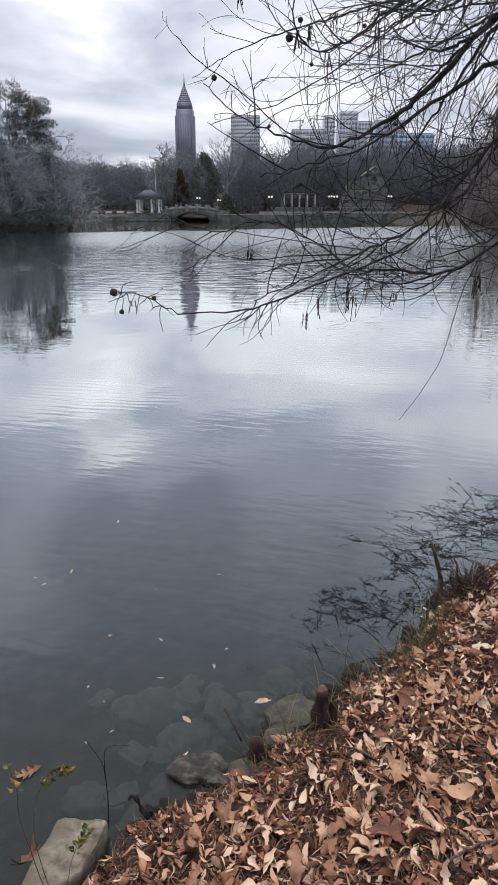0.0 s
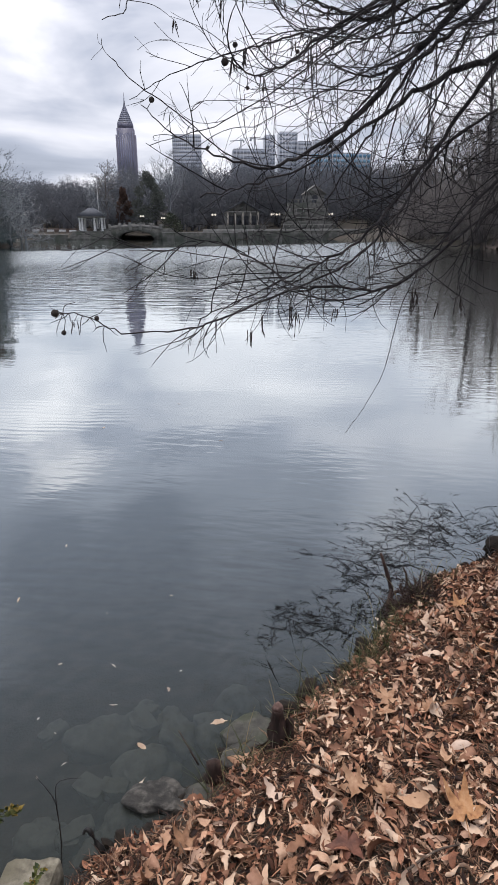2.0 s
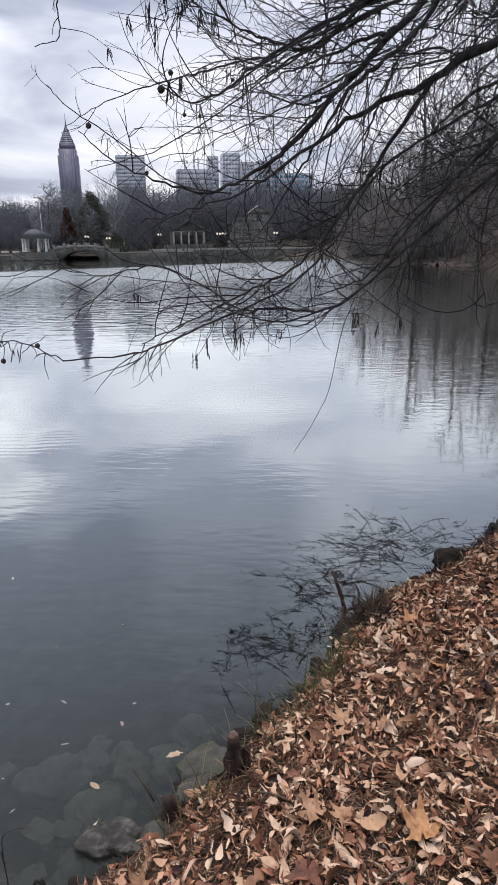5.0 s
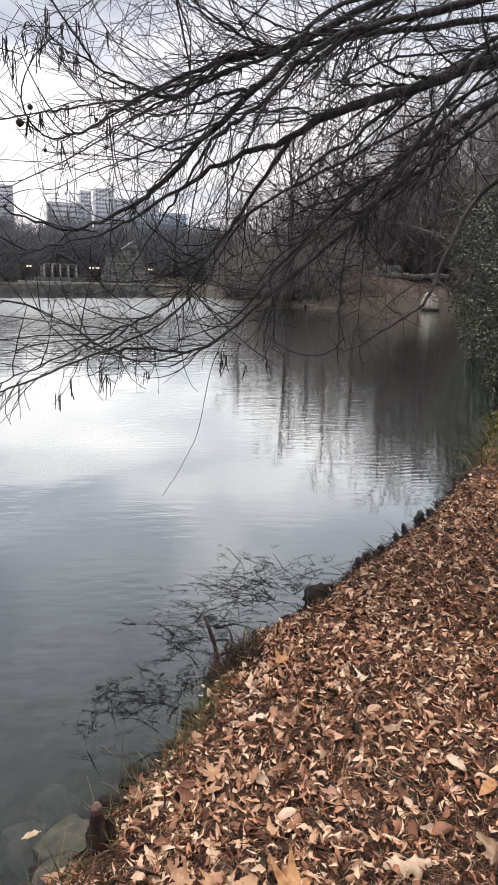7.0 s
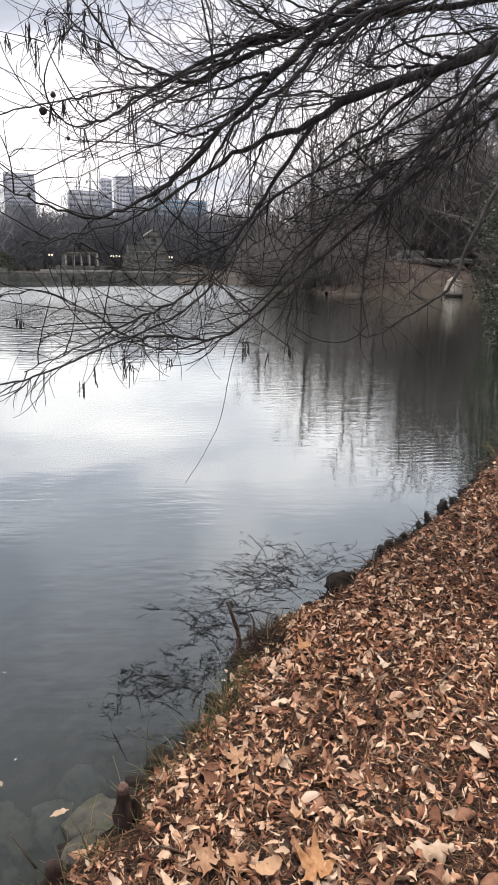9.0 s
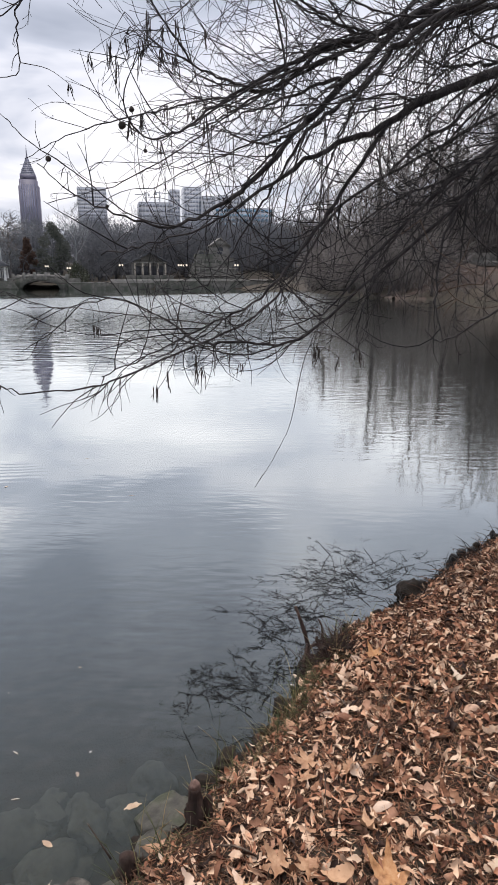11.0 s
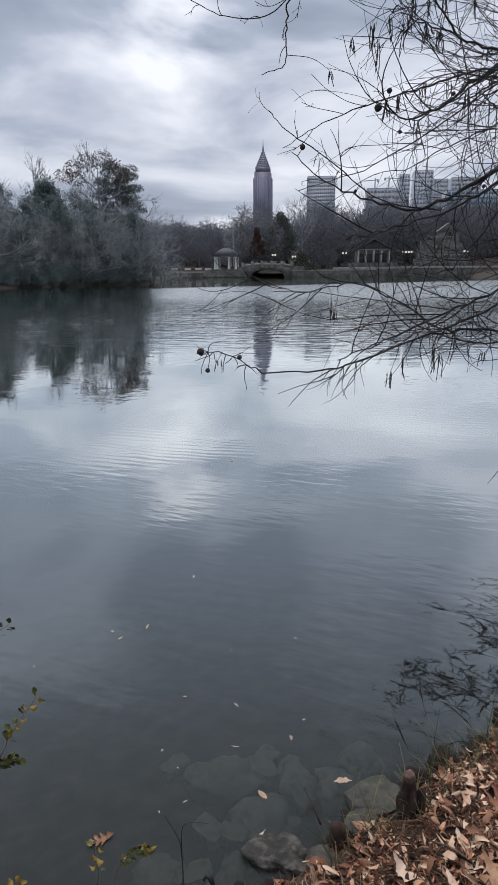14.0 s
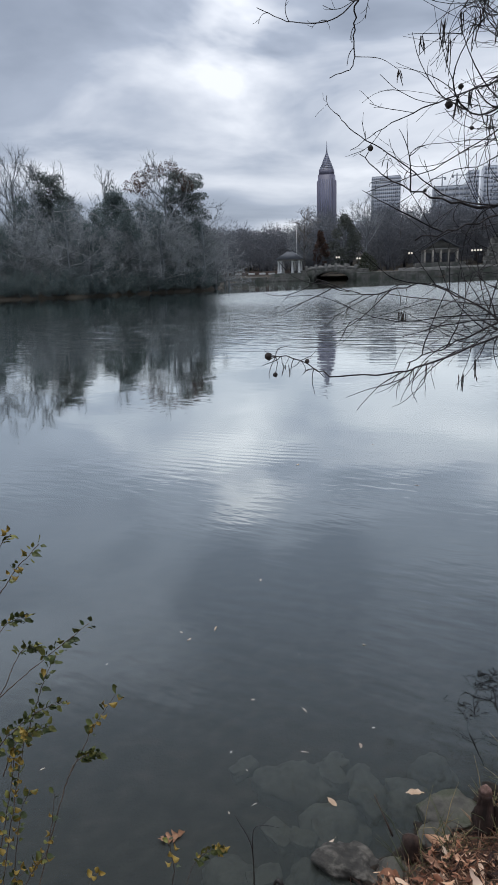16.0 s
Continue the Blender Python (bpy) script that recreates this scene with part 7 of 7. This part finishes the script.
ROOT = (-0.86, 0.70, 0.15)
for pts, n, yl, low, base in (
        (((-0.919, 0.93, 0.893), (-0.817, 0.94, 1.002), (-0.764, 0.95, 1.049), (-0.695, 0.95, 1.110), (-0.616, 0.96, 1.174)), 13, 0.0, 0.62, True),
        (((-0.864, 0.93, 1.149), (-0.790, 0.95, 1.226), (-0.753, 0.95, 1.275), (-0.700, 0.96, 1.329)), 13, 0.25, 0.55, True),
        (((-0.83, 0.94, 1.24), (-0.775, 0.95, 1.324), (-0.749, 0.95, 1.350)), 5, 0.3, 0.5, False),
        (((-0.847, 0.92, 0.933), (-0.800, 0.93, 1.027), (-0.749, 0.93, 1.117), (-0.715, 0.94, 1.125)), 17, 0.05, 0.60, True),
        (((-0.853, 0.92, 1.050), (-0.788, 0.93, 1.156), (-0.754, 0.93, 1.183), (-0.724, 0.93, 1.192)), 15, 0.05, 0.35, False),
        (((-0.744, 0.91, 0.956), (-0.718, 0.92, 1.029), (-0.697, 0.92, 1.077), (-0.673, 0.93, 1.125)), 10, 0.2, 0.2, False),
        (((-0.835, 0.88, 0.840), (-0.804, 0.90, 0.922), (-0.751, 0.90, 0.977), (-0.709, 0.90, 1.014), (-0.659, 0.91, 1.036)), 38, 0.04, 0.25, True),
        (((-0.80, 0.89, 0.86), (-0.77, 0.90, 0.93), (-0.73, 0.90, 0.965), (-0.69, 0.90, 0.985)), 24, 0.06, 0.2, False),
        (((-0.758, 0.86, 0.560), (-0.691, 0.87, 0.777), (-0.651, 0.88, 0.891), (-0.624, 0.88, 0.937), (-0.581, 0.88, 0.958)), 24, 0.04, 0.66, True),
        (((-0.651, 0.88, 0.891), (-0.609, 0.88, 0.970), (-0.594, 0.88, 1.001), (-0.544, 0.89, 1.077)), 11, 0.35, 0.55, False),
        (((-0.819, 0.86, 0.609), (-0.782, 0.87, 0.773), (-0.740, 0.88, 0.938), (-0.729, 0.88, 0.978)), 22, 0.4, 0.15, True),
        (((-0.850, 0.87, 0.580), (-0.815, 0.88, 0.720), (-0.775, 0.88, 0.860), (-0.765, 0.89, 0.930)), 26, 0.35, 0.1, True),
        (((-0.800, 0.86, 0.560), (-0.790, 0.87, 0.660), (-0.765, 0.88, 0.790), (-0.735, 0.88, 0.850)), 20, 0.3, 0.1, True),
        (((-0.830, 0.85, 0.540), (-0.805, 0.86, 0.600), (-0.770, 0.86, 0.660), (-0.720, 0.87, 0.700)), 16, 0.45, 0.2, False),
        (((-0.778, 0.84, 0.583), (-0.731, 0.85, 0.693), (-0.701, 0.86, 0.740), (-0.672, 0.86, 0.870)), 12, 0.35, 0.3, True)):
    shrub_stem([ROOT, ((ROOT[0] + pts[0][0]) / 2 + 0.01, (ROOT[1] + pts[0][1]) / 2, pts[0][2] * 0.6), *pts] if base else pts, n, yl, low + (0.15 if base else 0.0), 1.0 if base else 0.7)
for pts, n, yl in ((((-0.46, 1.02, 0.10), (-0.50, 1.03, 0.38), (-0.48, 1.03, 0.53), (-0.44, 1.03, 0.59), (-0.405, 1.03, 0.61)), 24, 0.18), (((-0.47, 1.02, 0.10), (-0.45, 1.06, 0.22), (-0.43, 1.09, 0.29), (-0.40, 1.11, 0.33)), 18, 0.2),
                   (((-0.47, 1.02, 0.1), (-0.50, 0.98, 0.5), (-0.475, 0.93, 0.66), (-0.47, 0.90, 0.765)), 5, 0.3), (((-0.70, 0.95, 0.12), (-0.69, 0.95, 0.45), (-0.676, 0.95, 0.558), (-0.658, 0.95, 0.584)), 3, 0.8)):
    shrub_stem(pts, n, yl, 0.6, 0.7)

# the far end of the cove
evergreen("low yellow-green weed clump on the bank", 64, (6.1, 6.15, 0.08), 0.40, 0.38, 2200, 0.05, WEED, name="weed_clump", skirt=0.05)
evergreen("broad dark evergreen bush over the water", 61, (15.8, 16.0, 0.4), 7.0, 3.0, 26000, 0.10, name="evergreen_bush", skirt=0.03)
evergreen("dark evergreen bush overhanging the bank", 62, (12.6, 12.3, 0.3), 3.2, 1.6, 15000, 0.075, name="evergreen_bush", skirt=0.03)
for i, (x, y, h, w) in enumerate(((8.7, 8.9, 0.8, 0.6), (10.4, 10.9, 1.3, 0.9), (12.0, 13.0, 1.7, 1.1), (14.6, 16.4, 2.0, 1.3), (18.0, 20.6, 2.4, 1.5))):
    evergreen("low dark bush hanging over the water's edge", 65 + i, (x, y, 0.02), h, w, 5000, 0.07, name="evergreen_bush", skirt=0.02)
evergreen("tall dark evergreen tree on the bank", 63, (20.8, 18.0, 0.4), 10.0, 3.8, 24000, 0.13)
t = thing("planter_urn", "squat pale stone planter urn standing at the water", "urn", (42.6, 58.0, 0.22))
part("bowl", Shape().lathe([(0.92, 0.0), (1.0, 0.10), (1.0, 0.42), (0.92, 0.80), (0.78, 1.10), (0.70, 1.28), (0.74, 1.36), (0.70, 1.44), (0.45, 1.47), (0.2, 1.44)], 22), CREAM, t, "pale rounded bowl", smooth=True)
part("foot", Shape().lathe([(0.98, -1.2), (0.98, -0.16), (1.04, -0.12), (1.04, -0.02), (0.9, 0.02)], 22), DARKROCK, t, "dark wet stone foot")


def clay_slope():
    """A worn bare slope behind the urn, rising from the water."""
    n, m = 40, 24
    u, v = np.meshgrid(np.linspace(0, 1, n), np.linspace(0, 1, m), indexing="ij")
    x = 30.5 + 19 * u + 6.0 * v * (0.4 + u)
    y = 61.8 - 4.6 * u + 15 * v
    rise = np.clip(v * 1.25, 0, 1)
    z = -0.15 + (3.7 * rise ** 1.25 + 0.5 * v) * np.clip(u * 3.2, 0.15, 1) * np.clip((1 - u) * 6, 0.3, 1)
    z = z + np.array([[noise.noise(Vector((a * 0.55, b * 0.55, 0))) * 0.55 + noise.noise(Vector((a * 1.7, b * 1.7, 4))) * 0.22 for a, b in zip(r, t)] for r, t in zip(x, y)]) * np.clip(v * 5, 0.15, 1)
    a, b = np.meshgrid(np.arange(n - 1), np.arange(m - 1), indexing="ij")
    q = np.stack([a * m + b, (a + 1) * m + b, (a + 1) * m + b + 1, a * m + b + 1], -1).reshape(-1, 4)
    o = part("clay_bank", Shape().add(np.stack([x, y, z], -1).reshape(-1, 3), q), REDCLAY, smooth=True)
    tagged(o, "worn reddish clay slope above the cove", "bank", kind="structure")


clay_slope()
woods("thin bare brush on the clay slope", 12, [(brng.uniform(33, 50), brng.uniform(59.5, 68)) for _ in range(60)], BROWNBARK, (0.9, 2.4), limbs=9, subs=6, twigs=5, thick=0.8, low=0.03, rise=0.5)
t = thing("low_wall", "low grey stone wall at the head of the slope", "wall", (48.0, 75.5, 4.7), turn=-12)
for k in range(5):
    part("wall_block", Shape().box(-1.6 + k * 0.72, -0.9 + k * 0.72, -0.3, 0.3, -2.0, 0.62 + 0.09 * (k % 2), 0.06), STONE, t)
t = thing("slope_path", "pale worn path along the head of the clay slope", "path", (48.0, 69.5, 4.2), turn=-36, kind="structure")
for k in range(11):
    x = -4.4 + 0.8 * k
    part("path_slab", Shape().box(x, x + 0.76, -0.9 + brng.uniform(0, 0.3), 0.9, -0.6, -0.02 + brng.uniform(-0.12, 0.10), 0.05), STONE, t)
